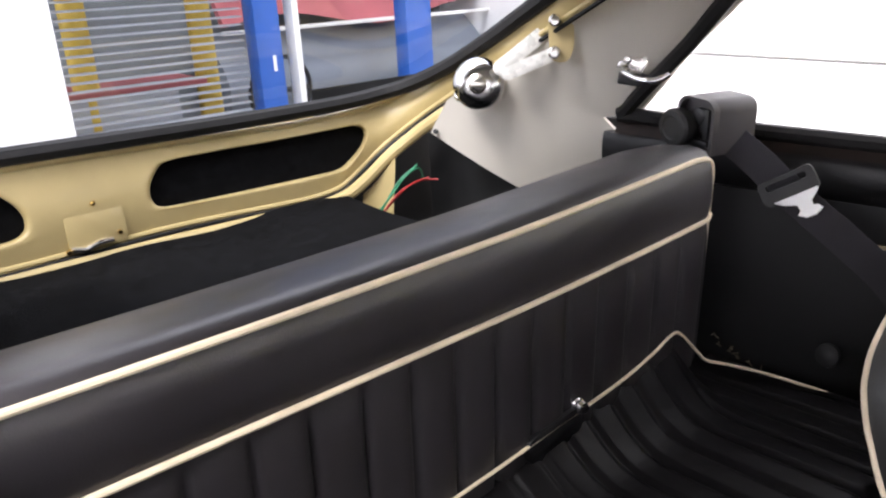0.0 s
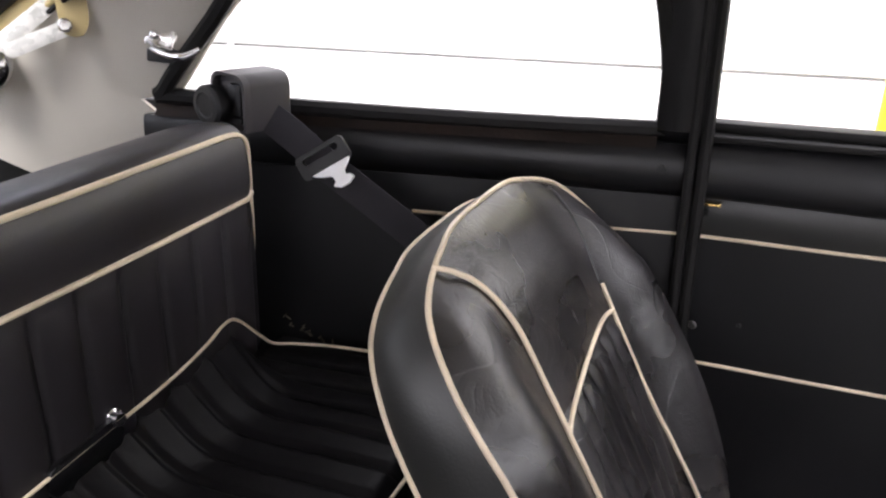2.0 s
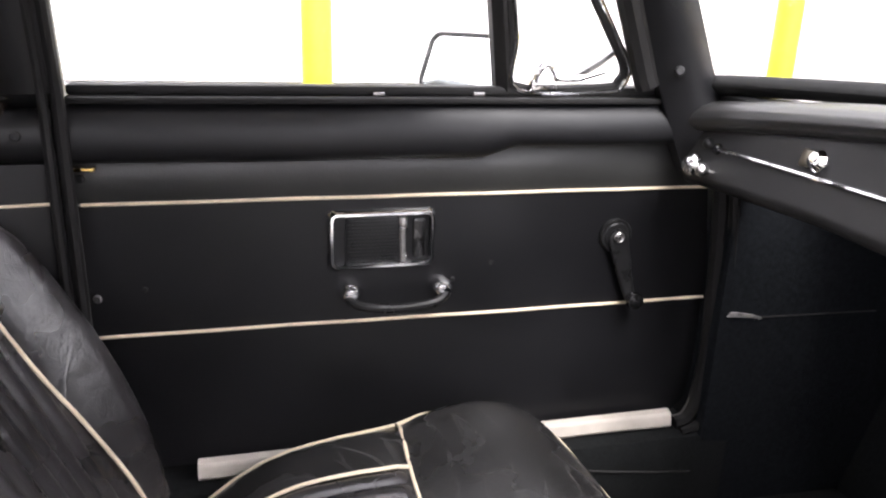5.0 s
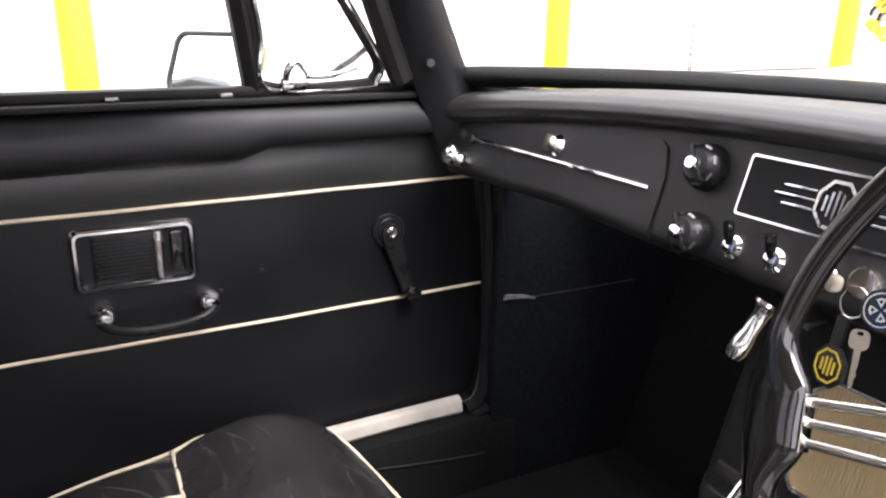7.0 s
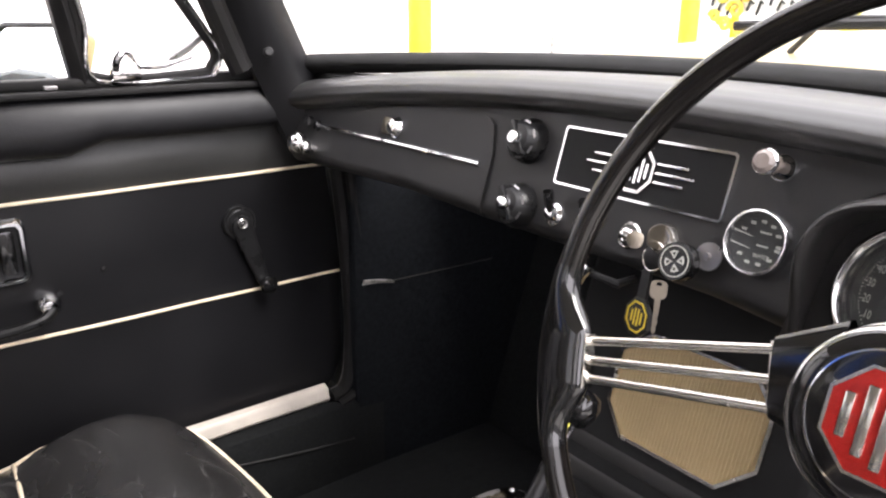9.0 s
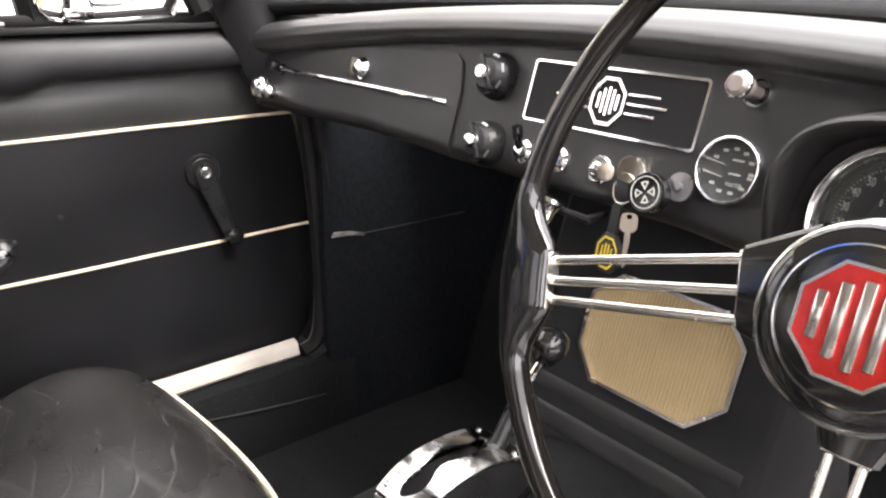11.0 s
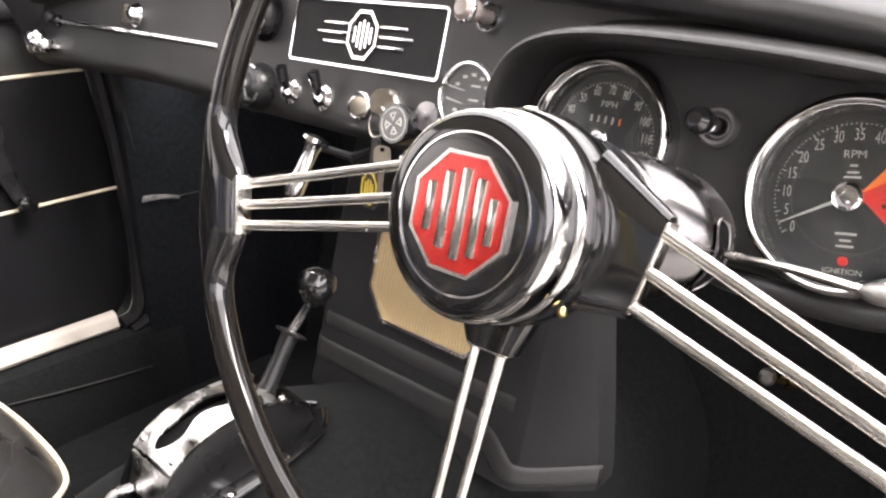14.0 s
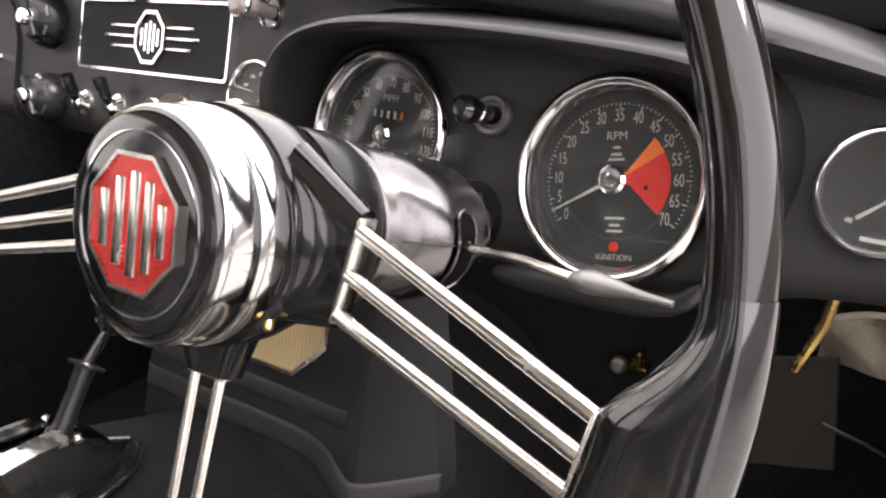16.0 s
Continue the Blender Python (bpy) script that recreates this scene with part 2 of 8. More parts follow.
DULL_STEEL = mat("dull_grey_steel", (0.30, 0.29, 0.29), 0.32, metal=0.9, vary=0.2, scale=14, rough_vary=0.1, bump=0.1, bump_scale=120)
PADDLE = mat("dark_grey_paddle", (0.17, 0.165, 0.155), 0.34, metal=0.6, vary=0.3, scale=60, rough_vary=0.1)
RIM = mat("black_bakelite", (0.008, 0.007, 0.0065), 0.08, vary=0.2, scale=20, rough_vary=0.03, bump=0.05, bump_scale=60, spec=0.5)
GLOSS = mat("gloss_black_plastic", (0.008, 0.008, 0.0085), 0.09, vary=0.15, scale=30, rough_vary=0.04, bump=0.03, bump_scale=90, spec=0.85)
WINDER = mat("satin_black_plastic", (0.010, 0.010, 0.0105), 0.3, vary=0.15, scale=30, rough_vary=0.06, bump=0.1, bump_scale=300, spec=0.3)
KNOB = mat("pale_amber_plastic", (0.20, 0.17, 0.155), 0.15, vary=0.2, scale=60, coat=0.6)
MOULD = mat("grey_black_moulding", (0.022, 0.0215, 0.021), 0.5, vary=0.15, scale=20, bump=0.15, bump_scale=500)
PLASTIC = mat("black_plastic", (0.011, 0.011, 0.0115), 0.5, vary=0.15, scale=20, bump=0.15, bump_scale=500)
RUBBER = mat("black_rubber", (0.011, 0.0105, 0.0105), 0.55, vary=0.2, scale=20, bump=0.2, bump_scale=200, spec=0.22)
WEB = mat("black_webbing", (0.034, 0.0315, 0.0365), 0.75, vary=0.15, scale=30, bump=0.8, bump_scale=900, stretch=(1, 1, 1), spec=0.3)
REEL = mat("black_reel_casing", (0.045, 0.041, 0.044), 0.5, vary=0.12, scale=20, bump=0.2, bump_scale=500)
PRIMROSE = mat("primrose_paint", (0.44, 0.345, 0.16), 0.36, vary=0.09, scale=9, bump=0.04, bump_scale=40, coat=0.25, rough_vary=0.08)
CARD = mat("cream_headlining_card", (0.64, 0.60, 0.53), 0.7, vary=0.06, scale=5, bump=0.25, bump_scale=420, bump2=0.12, bump2_scale=6)
SILL = mat("cream_sill_strip", (0.56, 0.51, 0.45), 0.45, vary=0.2, scale=14, bump=0.15, bump_scale=200)
GRILLE = mat("gold_grille_cloth", (0.42, 0.32, 0.17), 0.6, vary=0.1, scale=12, bump=0.4, bump_scale=700, sheen=0.1)
DIAL = mat("black_dial", (0.024, 0.0255, 0.025), 0.6, vary=0.1, scale=20)
DIAL_GREY = mat("grey_dial_ring", (0.05, 0.052, 0.055), 0.6, vary=0.1, scale=20)
MARK = mat("white_dial_print", (0.42, 0.42, 0.38), 0.6, vary=0.05, scale=30)
ORANGE = mat("orange_dial_sector", (0.72, 0.17, 0.03), 0.6, vary=0.05, scale=30)
RED = mat("red_dial_sector", (0.55, 0.028, 0.02), 0.6, vary=0.05, scale=30)
ENAMEL = mat("red_enamel", (0.56, 0.028, 0.022), 0.2, metal=0.5, vary=0.22, scale=70, rough_vary=0.06, coat=0.7)
FOB = mat("yellow_print", (0.75, 0.56, 0.06), 0.45, vary=0.08, scale=40)
BRASS = mat("brass", (0.72, 0.50, 0.18), 0.25, metal=1.0, vary=0.15, scale=40)
# Pale, hardly metallic base stands in for bright reflections on worn metal.
SHINE_PALE = mat("pale_worn_metal_shine", (0.62, 0.61, 0.58), 0.3, metal=0.2, vary=0.2, scale=60)
FOOTBOARD = mat("dark_brown_board", (0.017, 0.0145, 0.012), 0.7, vary=0.25, scale=14, bump=0.2, bump_scale=200, spec=0.25)
FELT = mat("tan_felt", (0.20, 0.175, 0.135), 0.95, vary=0.25, scale=30, bump=0.8, bump_scale=300, spec=0.1)
KEYMETAL = mat("nickel_key", (0.21, 0.185, 0.15), 0.38, metal=1.0, vary=0.12, scale=60, bump=0.2, bump_scale=200)
# Near-white base puts the steel's blown-out highlight into the colour.
TONGUE = mat("steel_highlight_white", (0.95, 0.95, 0.95), 0.5, metal=0.15, vary=0.03)
WIRE_G = mat("green_wire", (0.02, 0.18, 0.085), 0.4, vary=0.05)
WIRE_R = mat("red_wire", (0.30, 0.018, 0.018), 0.4, vary=0.05)
WALLWHITE = mat("white_painted_boards", (0.80, 0.79, 0.79), 0.6, vary=0.04, scale=3, bump=0.05, bump_scale=30)
YELLOW = mat("yellow_post_paint", (0.78, 0.70, 0.02), 0.5, vary=0.06, scale=6, bump=0.05, bump_scale=40)
CONCRETE = mat("grey_concrete", (0.33, 0.32, 0.30), 0.85, vary=0.2, scale=2.5, bump=0.3, bump_scale=60)
BLUE = mat("blue_frame_paint", (0.015, 0.085, 0.36), 0.4, vary=0.08, scale=8)
RENDERED = mat("grey_wall_render", (0.22, 0.215, 0.21), 0.85, vary=0.2, scale=1.5, bump=0.2, bump_scale=40)
HORNCHROME = mat("polished_chrome", (0.54, 0.535, 0.53), 0.12, metal=1.0, vary=0.03, scale=30, rough_vary=0.03)
WHITEFRAME = mat("white_frame_paint", (0.72, 0.72, 0.70), 0.5, vary=0.05)
BLIND = mat("pale_grey_blind", (0.36, 0.38, 0.41), 0.5, vary=0.06)
DARKROOM = mat("dim_grey_wall", (0.22, 0.24, 0.25), 0.8, vary=0.25, scale=1.2)
TARP = mat("faded_red_cloth", (0.36, 0.10, 0.11), 0.8, vary=0.3, scale=2.0)
GREYBODY = mat("grey_blue_panel", (0.16, 0.18, 0.21), 0.5, vary=0.2, scale=1.5)


def glass_mat(name, tint=(1, 1, 1), gloss=0.05):
    m = bpy.data.materials.new(name)
    m.use_nodes = True
    n, l = m.node_tree.nodes, m.node_tree.links
    n.remove(n["Principled BSDF"])
    tr, gl, mx = n.new("ShaderNodeBsdfTransparent"), n.new("ShaderNodeBsdfGlossy"), n.new("ShaderNodeMixShader")
    tr.inputs["Color"].default_value = (*tint, 1)
    gl.inputs["Roughness"].default_value = 0.02
    mx.inputs["Fac"].default_value = gloss
    l.new(tr.outputs["BSDF"], mx.inputs[1])
    l.new(gl.outputs["BSDF"], mx.inputs[2])
    l.new(mx.outputs["Shader"], n["Material Output"].inputs["Surface"])
    return m


DIALGLASS = glass_mat("dial_glass", (0.97, 0.97, 0.97), 0.02)
GLASS = glass_mat("clear_glass", (0.97, 0.98, 0.97))
REARGLASS = glass_mat("tinted_rear_glass", (0.62, 0.65, 0.68), 0.07)
MIRROR = mat("mirror_glass", (0.88, 0.88, 0.86), 0.03, metal=1.0, vary=0.0, rough_vary=0.01)


# ---- building helpers ----
def finish(bm, name, material, smooth=True, sharp=0.6):
    bmesh.ops.remove_doubles(bm, verts=bm.verts, dist=0.00002)
    bmesh.ops.recalc_face_normals(bm, faces=bm.faces)
    for f in bm.faces:
        f.smooth = smooth
    for e in bm.edges:
        e.smooth = not (len(e.link_faces) == 2 and e.calc_face_angle(0) > sharp)
    me = bpy.data.meshes.new(name)
    bm.to_mesh(me)
    bm.free()
    me.materials.append(material)
    return me


def part(name, bm, material, parent=None, label="", smooth=True, sharp=0.6):
    ob = new(name, finish(bm, name, material, smooth, sharp))
    if parent is not None:
        ob.parent = parent
        ob.matrix_parent_inverse = parent.matrix_world.inverted()
    return tagged(ob, label)


def thing(name, at, label, category, group="", kind=""):
    ob = new(name)
    ob.empty_display_size = 0.02
    ob.location = at
    bpy.context.view_layer.update()
    return tagged(ob, label, category, group, kind)


def solo(name, bm, material, label, category, group="", kind="", smooth=True, sharp=0.6):
    return tagged(part(name, bm, material, None, "", smooth, sharp), label, category, group, kind)


def axes(o, x, z):
    """A matrix at o with local x along x, local z along z (made square)."""
    z = Vector(z).normalized()
    x = Vector(x)
    x = (x - z * x.dot(z)).normalized()
    y = z.cross(x)
    m = Matrix((x, y, z)).transposed().to_4x4()
    m.translation = Vector(o)
    return m


def box(bm, x0, x1, y0, y1, z0, z1, bevel=0.0, m=None, seg=2):
    r = bmesh.ops.create_cube(bm, size=1)
    vs = r["verts"]
    t = Matrix.Translation(((x0 + x1) / 2, (y0 + y1) / 2, (z0 + z1) / 2)) @ Matrix.Diagonal((abs(x1 - x0), abs(y1 - y0), abs(z1 - z0), 1))
    bmesh.ops.transform(bm, matrix=t, verts=vs)
    if bevel:
        es = list({e for v in vs for e in v.link_edges})
        r2 = bmesh.ops.bevel(bm, geom=es, offset=bevel, segments=seg, profile=0.5, affect="EDGES")
        vs = list({v for f in r2["faces"] for v in f.verts} | {v for v in vs if v.is_valid})
    if m is not None:
        bmesh.ops.transform(bm, matrix=m, verts=vs)
    return vs


def tube(bm, pts, r, n=8, closed=False, caps=True, squash=1.0, up=None):
    """A round rod along points; r may be a list."""
    pts = [Vector(p) for p in pts]
    k = len(pts)
    rs = r if isinstance(r, (list, tuple)) else [r] * k
    rings, nor = [], None
    for i, p in enumerate(pts):
        a = pts[(i - 1) % k] if closed else pts[max(i - 1, 0)]
        b = pts[(i + 1) % k] if closed else pts[min(i + 1, k - 1)]
        t = (b - a).normalized()
        if up is not None:
            nor = Vector(up)
        elif nor is None:
            nor = Vector((0, 0, 1)) if abs(t.z) < 0.9 else Vector((1, 0, 0))
        nor = (nor - t * nor.dot(t)).normalized()
        bi = t.cross(nor)
        rings.append([bm.verts.new(p + (nor * math.cos(j * math.tau / n) * squash + bi * math.sin(j * math.tau / n)) * rs[i]) for j in range(n)])
    for i in range(k if closed else k - 1):
        a, b = rings[i], rings[(i + 1) % k]
        for j in range(n):
            bm.faces.new((a[j], a[(j + 1) % n], b[(j + 1) % n], b[j]))
    if caps and not closed:
        bm.faces.new(rings[0]), bm.faces.new(rings[-1])


def lathe(bm, prof, m, n=32):
    """Turns (radius, height) points round local z of m."""
    rings = []
    for r, h in prof:
        if r < 1e-6:
            rings.append([bm.verts.new(m @ Vector((0, 0, h)))])
        else:
            rings.append([bm.verts.new(m @ Vector((r * math.cos(i * math.tau / n), r * math.sin(i * math.tau / n), h))) for i in range(n)])
    for a, b in zip(rings, rings[1:]):
        for i in range(n):
            j = (i + 1) % n
            if len(a) == 1 and len(b) > 1:
                bm.faces.new((a[0], b[i], b[j]))
            elif len(b) == 1 and len(a) > 1:
                bm.faces.new((a[i], b[0], a[j]))
            elif len(a) > 1:
                bm.faces.new((a[i], b[i], b[j], a[j]))
    for ring in (rings[0], rings[-1]):
        if len(ring) > 1:
            bm.faces.new(ring)


def prism(bm, outline, h0, h1, m=None, bevel=0.0):
    """A plate with the outline (u, v) from height h0 to h1 in the axes m."""
    m = m or Matrix()
    a = [bm.verts.new(m @ Vector((u, v, h0))) for u, v in outline]
    b = [bm.verts.new(m @ Vector((u, v, h1))) for u, v in outline]
    k = len(a)
    bm.faces.new(a[::-1])
    top = bm.faces.new(b)
    for i in range(k):
        bm.faces.new((a[i], a[(i + 1) % k], b[(i + 1) % k], b[i]))
    if bevel:
        bmesh.ops.bevel(bm, geom=list(top.edges), offset=bevel, segments=2, profile=0.5, affect="EDGES")


def frame_ring(bm, outer, inner, h0, h1, m=None):
    """A flat ring between two outlines of as many points, from h0 to h1."""
    m = m or Matrix()
    k = len(outer)
    v = [[bm.verts.new(m @ Vector((*p, h))) for p in o] for o, h in ((outer, h0), (outer, h1), (inner, h1), (inner, h0))]
    for a in range(4):
        for i in range(k):
            j = (i + 1) % k
            bm.faces.new((v[a][i], v[a][j], v[(a + 1) % 4][j], v[(a + 1) % 4][i]))


def sheet(bm, f, nu, nv, thick=None, closed_u=False):
    """A surface f(u, v), u and v from 0 to 1; thick: a vector or a function of (u, v) by which its back lies off."""
    def grid(g):
        return [[bm.verts.new(g(i / nu, j / nv)) for j in range(nv + 1)] for i in range(nu + 1)]
    a = grid(lambda u, v: Vector(f(u, v)))
    for i in range(nu):
        for j in range(nv):
            bm.faces.new((a[i][j], a[i + 1][j], a[i + 1][j + 1], a[i][j + 1]))
    if thick is None:
        return
    off = thick if callable(thick) else (lambda u, v: Vector(thick))
    b = grid(lambda u, v: Vector(f(u, v)) + Vector(off(u, v)))
    for i in range(nu):
        for j in range(nv):
            bm.faces.new((b[i][j], b[i][j + 1], b[i + 1][j + 1], b[i + 1][j]))
    for i in range(nu):
        bm.faces.new((a[i][0], b[i][0], b[i + 1][0], a[i + 1][0]))
        bm.faces.new((a[i][nv], a[i + 1][nv], b[i + 1][nv], b[i][nv]))
    for j in range(nv):
        bm.faces.new((a[0][j], a[0][j + 1], b[0][j + 1], b[0][j]))
        bm.faces.new((a[nu][j], b[nu][j], b[nu][j + 1], a[nu][j + 1]))


def curve(pts, n=6, closed=False):
    """A smooth line through points, n steps between two of them."""
    pts = [Vector(p) for p in pts]
    k, out = len(pts), []
    for i in range(k if closed else k - 1):
        g = (lambda q: pts[q % k]) if closed else (lambda q: pts[min(max(q, 0), k - 1)])
        p0, p1, p2, p3 = g(i - 1), g(i), g(i + 1), g(i + 2)
        for s in range(n):
            t = s / n
            out.append(0.5 * ((2 * p1) + (p2 - p0) * t + (2 * p0 - 5 * p1 + 4 * p2 - p3) * t * t + (3 * p1 - p0 - 3 * p2 + p3) * t ** 3))
    if not closed:
        out.append(pts[-1])
    return out


def lerp(table, x):
    """Reads a table of (x, y) pairs by straight lines."""
    if x <= table[0][0]:
        return table[0][1]
    for (a, b), (c, d) in zip(table, table[1:]):
        if x <= c:
            return b + (d - b) * (x - a) / (c - a)
    return table[-1][1]


def soft(table, x):
    """Reads a table of (x, y) pairs by a smooth line."""
    xs = [a for a, _ in table]
    if x <= xs[0]:
        return table[0][1]
    if x >= xs[-1]:
        return table[-1][1]
    i = next(k for k in range(len(xs) - 1) if x <= xs[k + 1])
    def slope(k):
        a, b = max(k - 1, 0), min(k + 1, len(xs) - 1)
        return (table[b][1] - table[a][1]) / (xs[b] - xs[a])
    h = xs[i + 1] - xs[i]
    t = (x - xs[i]) / h
    y0, y1, m0, m1 = table[i][1], table[i + 1][1], slope(i) * h, slope(i + 1) * h
    return (2 * t ** 3 - 3 * t * t + 1) * y0 + (t ** 3 - 2 * t * t + t) * m0 + (-2 * t ** 3 + 3 * t * t) * y1 + (t ** 3 - t * t) * m1


def rounded(w, h, r, n=5, cx=0.0, cy=0.0):
    """The outline of a rounded rectangle."""
    out = []
    for sx, sy, a0 in ((1, 1, 0), (-1, 1, 90), (-1, -1, 180), (1, -1, 270)):
        for i in range(n + 1):
            a = radians(a0 + 90 * i / n)
            out.append((cx + sx * (w / 2 - r) + r * math.cos(a), cy + sy * (h / 2 - r) + r * math.sin(a)))
    return out


def circle(r, n=32, cx=0.0, cy=0.0, a0=0.0):
    return [(cx + r * math.cos(a0 + i * math.tau / n), cy + r * math.sin(a0 + i * math.tau / n)) for i in range(n)]


def words(name, text, size, m, material, parent, depth=0.0001, align="CENTER", squeeze=1.0):
    cu = bpy.data.curves.new(name, "FONT")
    cu.body, cu.size, cu.align_x, cu.align_y, cu.extrude = text, size, align, "CENTER", depth
    cu.resolution_u = 3
    tmp = bpy.data.objects.new("letters", cu)
    scene.collection.objects.link(tmp)
    bpy.context.view_layer.update()
    me = bpy.data.meshes.new_from_object(tmp)
    bpy.data.objects.remove(tmp)
    me.transform(m @ Matrix.Diagonal((squeeze, 1, 1, 1)))
    me.materials.clear()
    me.materials.append(material)
    ob = new(name, me)
    ob.parent = parent
    ob.matrix_parent_inverse = parent.matrix_world.inverted()
    return ob


def screw(parent, at, normal, r=0.004, material=None, name="screw"):
    bm = bmesh.new()
    m = axes(at, (0.3, 0.5, 0.81), normal)
    lathe(bm, [(r, -0.002), (r, 0.0005), (r * 0.8, 0.0016), (0, 0.002)], m, 12)
    box(bm, -r * 0.7, r * 0.7, -r * 0.12, r * 0.12, 0.0012, 0.0024, m=m)
    return part(name, bm, material or DULL_STEEL, parent)


# ---- the setting outside ----
bm = bmesh.new()
sheet(bm, lambda u, v: (-60 + 120 * u, -60 + 120 * v, 0.0), 12, 12)
solo("ground", bm, CONCRETE, "grey concrete floor round the parked car", "floor", kind="structure")

wall = thing("wall_side", (0, 3.2, 0), "white painted boarded wall beside the car", "wall", kind="structure")
bm = bmesh.new()
box(bm, -7.0, 7.5, 3.245, 3.4, 0, 3.93)
part("backing", bm, WALLWHITE, wall)
for k in range(6):
    bm = bmesh.new()
    box(bm, -7.0, 7.5, 3.2, 3.236, 0.036 + 0.65 * k, 0.036 + 0.65 * (k + 1) - 0.017, bevel=0.003)
    part("board", bm, WALLWHITE, wall)
bm = bmesh.new()
box(bm, -2.66, -2.63, 3.176, 3.1995, 0.06, 3.93, bevel=0.003)
part("batten", bm, WALLWHITE, wall)
wall = thing("wall_front", (7.5, 0, 0), "white painted boarded wall ahead of the car", "wall", kind="structure")
bm = bmesh.new()
box(bm, 7.545, 7.7, -6, 3.4, 0, 3.93)
part("backing", bm, WALLWHITE, wall)
for k in range(6):
    bm = bmesh.new()
    box(bm, 7.5, 7.536, -6, 3.19, 0.036 + 0.65 * k, 0.036 + 0.65 * (k + 1) - 0.017, bevel=0.003)
    part("board", bm, WALLWHITE, wall)


# Unseen wall, added to cut low side light and darken reflections.
wall = thing("added_wall_driver", (0, -4.5, 0), "unseen grey wall added to darken light and reflections from the driver's side", "wall", kind="structure")
bm = bmesh.new()
box(bm, -9.0, 9.0, -4.7, -4.5, 0, 1.3, bevel=0.01)
part("backing", bm, RENDERED, wall)


def bollard(x, y, h, paint=None):
    t = thing("bollard", (x, y, 0), "bright yellow painted steel post before a white wall", "post", "yellow posts")
    b = bmesh.new()
    lathe(b, [(0.053, 0.012), (0.053, h - 0.03), (0.045, h - 0.008), (0.02, h), (0, h)], Matrix.Translation((x, y, 0)), 20)
    part("pole", b, paint or YELLOW, t)
    b = bmesh.new()
    lathe(b, [(0.10, 0), (0.10, 0.01), (0.09, 0.014), (0, 0.014)], Matrix.Translation((x, y, 0)), 20)
    part("base_plate", b, paint or YELLOW, t)


for px, py in ((0.52, 2.34), (2.46, 2.42), (4.15, 2.2), (5.4, 1.9)):
    bollard(px, py, 2.6)

# hanging chain before the front wall
t = thing("hanging_chain", (4.0, 3.18, 2.6), "thin dark steel chain hanging by the white wall", "chain")
for k in range(58):
    bm = bmesh.new()
    a = k % 2
    tube(bm, [(4.0 + (0.012 * math.cos(s) if a else 0), 3.1 + (0 if a else 0.012 * math.cos(s)), 2.5 - 0.042 * k + 0.027 * math.sin(s)) for s in [i * math.tau / 10 for i in range(10)]], 0.005, 5, closed=True)
    part("link", bm, DULL_STEEL, t)

bm = bmesh.new()
tube(bm, [(4.0, 3.205, 2.52), (4.0, 3.1, 2.53)], 0.006, 6)
part("hook", bm, DULL_STEEL, t)

# gilded shop sign beyond the bonnet
t = thing("ornamental_sign", (5.0, 2.45, 0), "gold scrolled sign board with dark lettering strokes on a pole", "sign")
bm = bmesh.new()
box(bm, 4.98, 5.02, 2.43, 2.47, 0, 1.35, bevel=0.005)
part("pole", bm, YELLOW, t)
for cy, cz, rr in ((2.53, 1.10, 0.05), (2.43, 1.02, 0.06), (2.50, 0.93, 0.05), (2.40, 0.90, 0.045), (2.58, 0.98, 0.04), (2.46, 1.16, 0.05), (2.37, 1.10, 0.04)):
    bm = bmesh.new()
    tube(bm, [(4.96, cy + rr * (1 - s / 18) * math.cos(s * 0.55), cz + rr * (1 - s / 18) * math.sin(s * 0.55)) for s in range(16)], 0.016, 6)
    part("scroll", bm, FOB, t)
for k in range(11):
    bm = bmesh.new()
    y0 = 2.62 - 0.068 * k
    tube(bm, [(4.965, y0 - 0.012 * math.cos(2.1 * k), 1.045 - 0.03 * (k % 3)), (4.962, y0 - 0.018, 1.075), (4.965, y0 - 0.036, 1.055 + 0.045 * ((k * 2) % 3 == 0))], 0.009, 6)
    part("stroke", bm, PLASTIC, t)
bm = bmesh.new()
box(bm, 4.976, 4.99, 1.80, 2.68, 1.0, 1.2, bevel=0.003)
part("panel", bm, WALLWHITE, t)

# shop front behind the car
front = thing("wall_rear", (-3.2, 0, 0), "glazed shop front with blue frames behind the car", "shop front", kind="structure")
for name, y0, y1, m_, x1 in (("frame_post", 1.07, 1.19, BLUE, -3.0), ("frame_post", 1.88, 2.04, BLUE, -3.0)):
    bm = bmesh.new()
    box(bm, x1 - 0.1, x1, y0, y1, 0, 2.4, bevel=0.006)
    part(name, bm, m_, front)
bm = bmesh.new()
box(bm, -2.9995, -2.998, 1.138, 1.153, 0.776, 0.842)
part("sticker", bm, WHITEFRAME, front, "small white sticker")
bm = bmesh.new()
box(bm, -3.05, -2.97, 1.24, 1.27, 0, 2.4, bevel=0.004)
part("white_post", bm, WHITEFRAME, front)
bm = bmesh.new()
box(bm, -4.4, -4.3, -1.0, 3.4, 0, 3.2)
part("back_wall", bm, DARKROOM, front)
for k in range(62):
    bm = bmesh.new()
    box(bm, -0.015, 0.015, 0.17, 1.06, -0.001, 0.001, m=Matrix.Translation((-3.1, 0, 0.02 + 0.033 * k)) @ Matrix.Rotation(radians(12), 4, "Y"))
    part("blind_slat", bm, BLIND, front)
bm = bmesh.new()
box(bm, -3.2, -2.5, -2.2, 0.165, 0, 3.0, bevel=0.01)
part("white_pier", bm, WALLWHITE, front)
for py in (0.45, 0.98):
    bollard(-3.35, py, 2.4, YELLOW_DIMMED)
bm = bmesh.new()
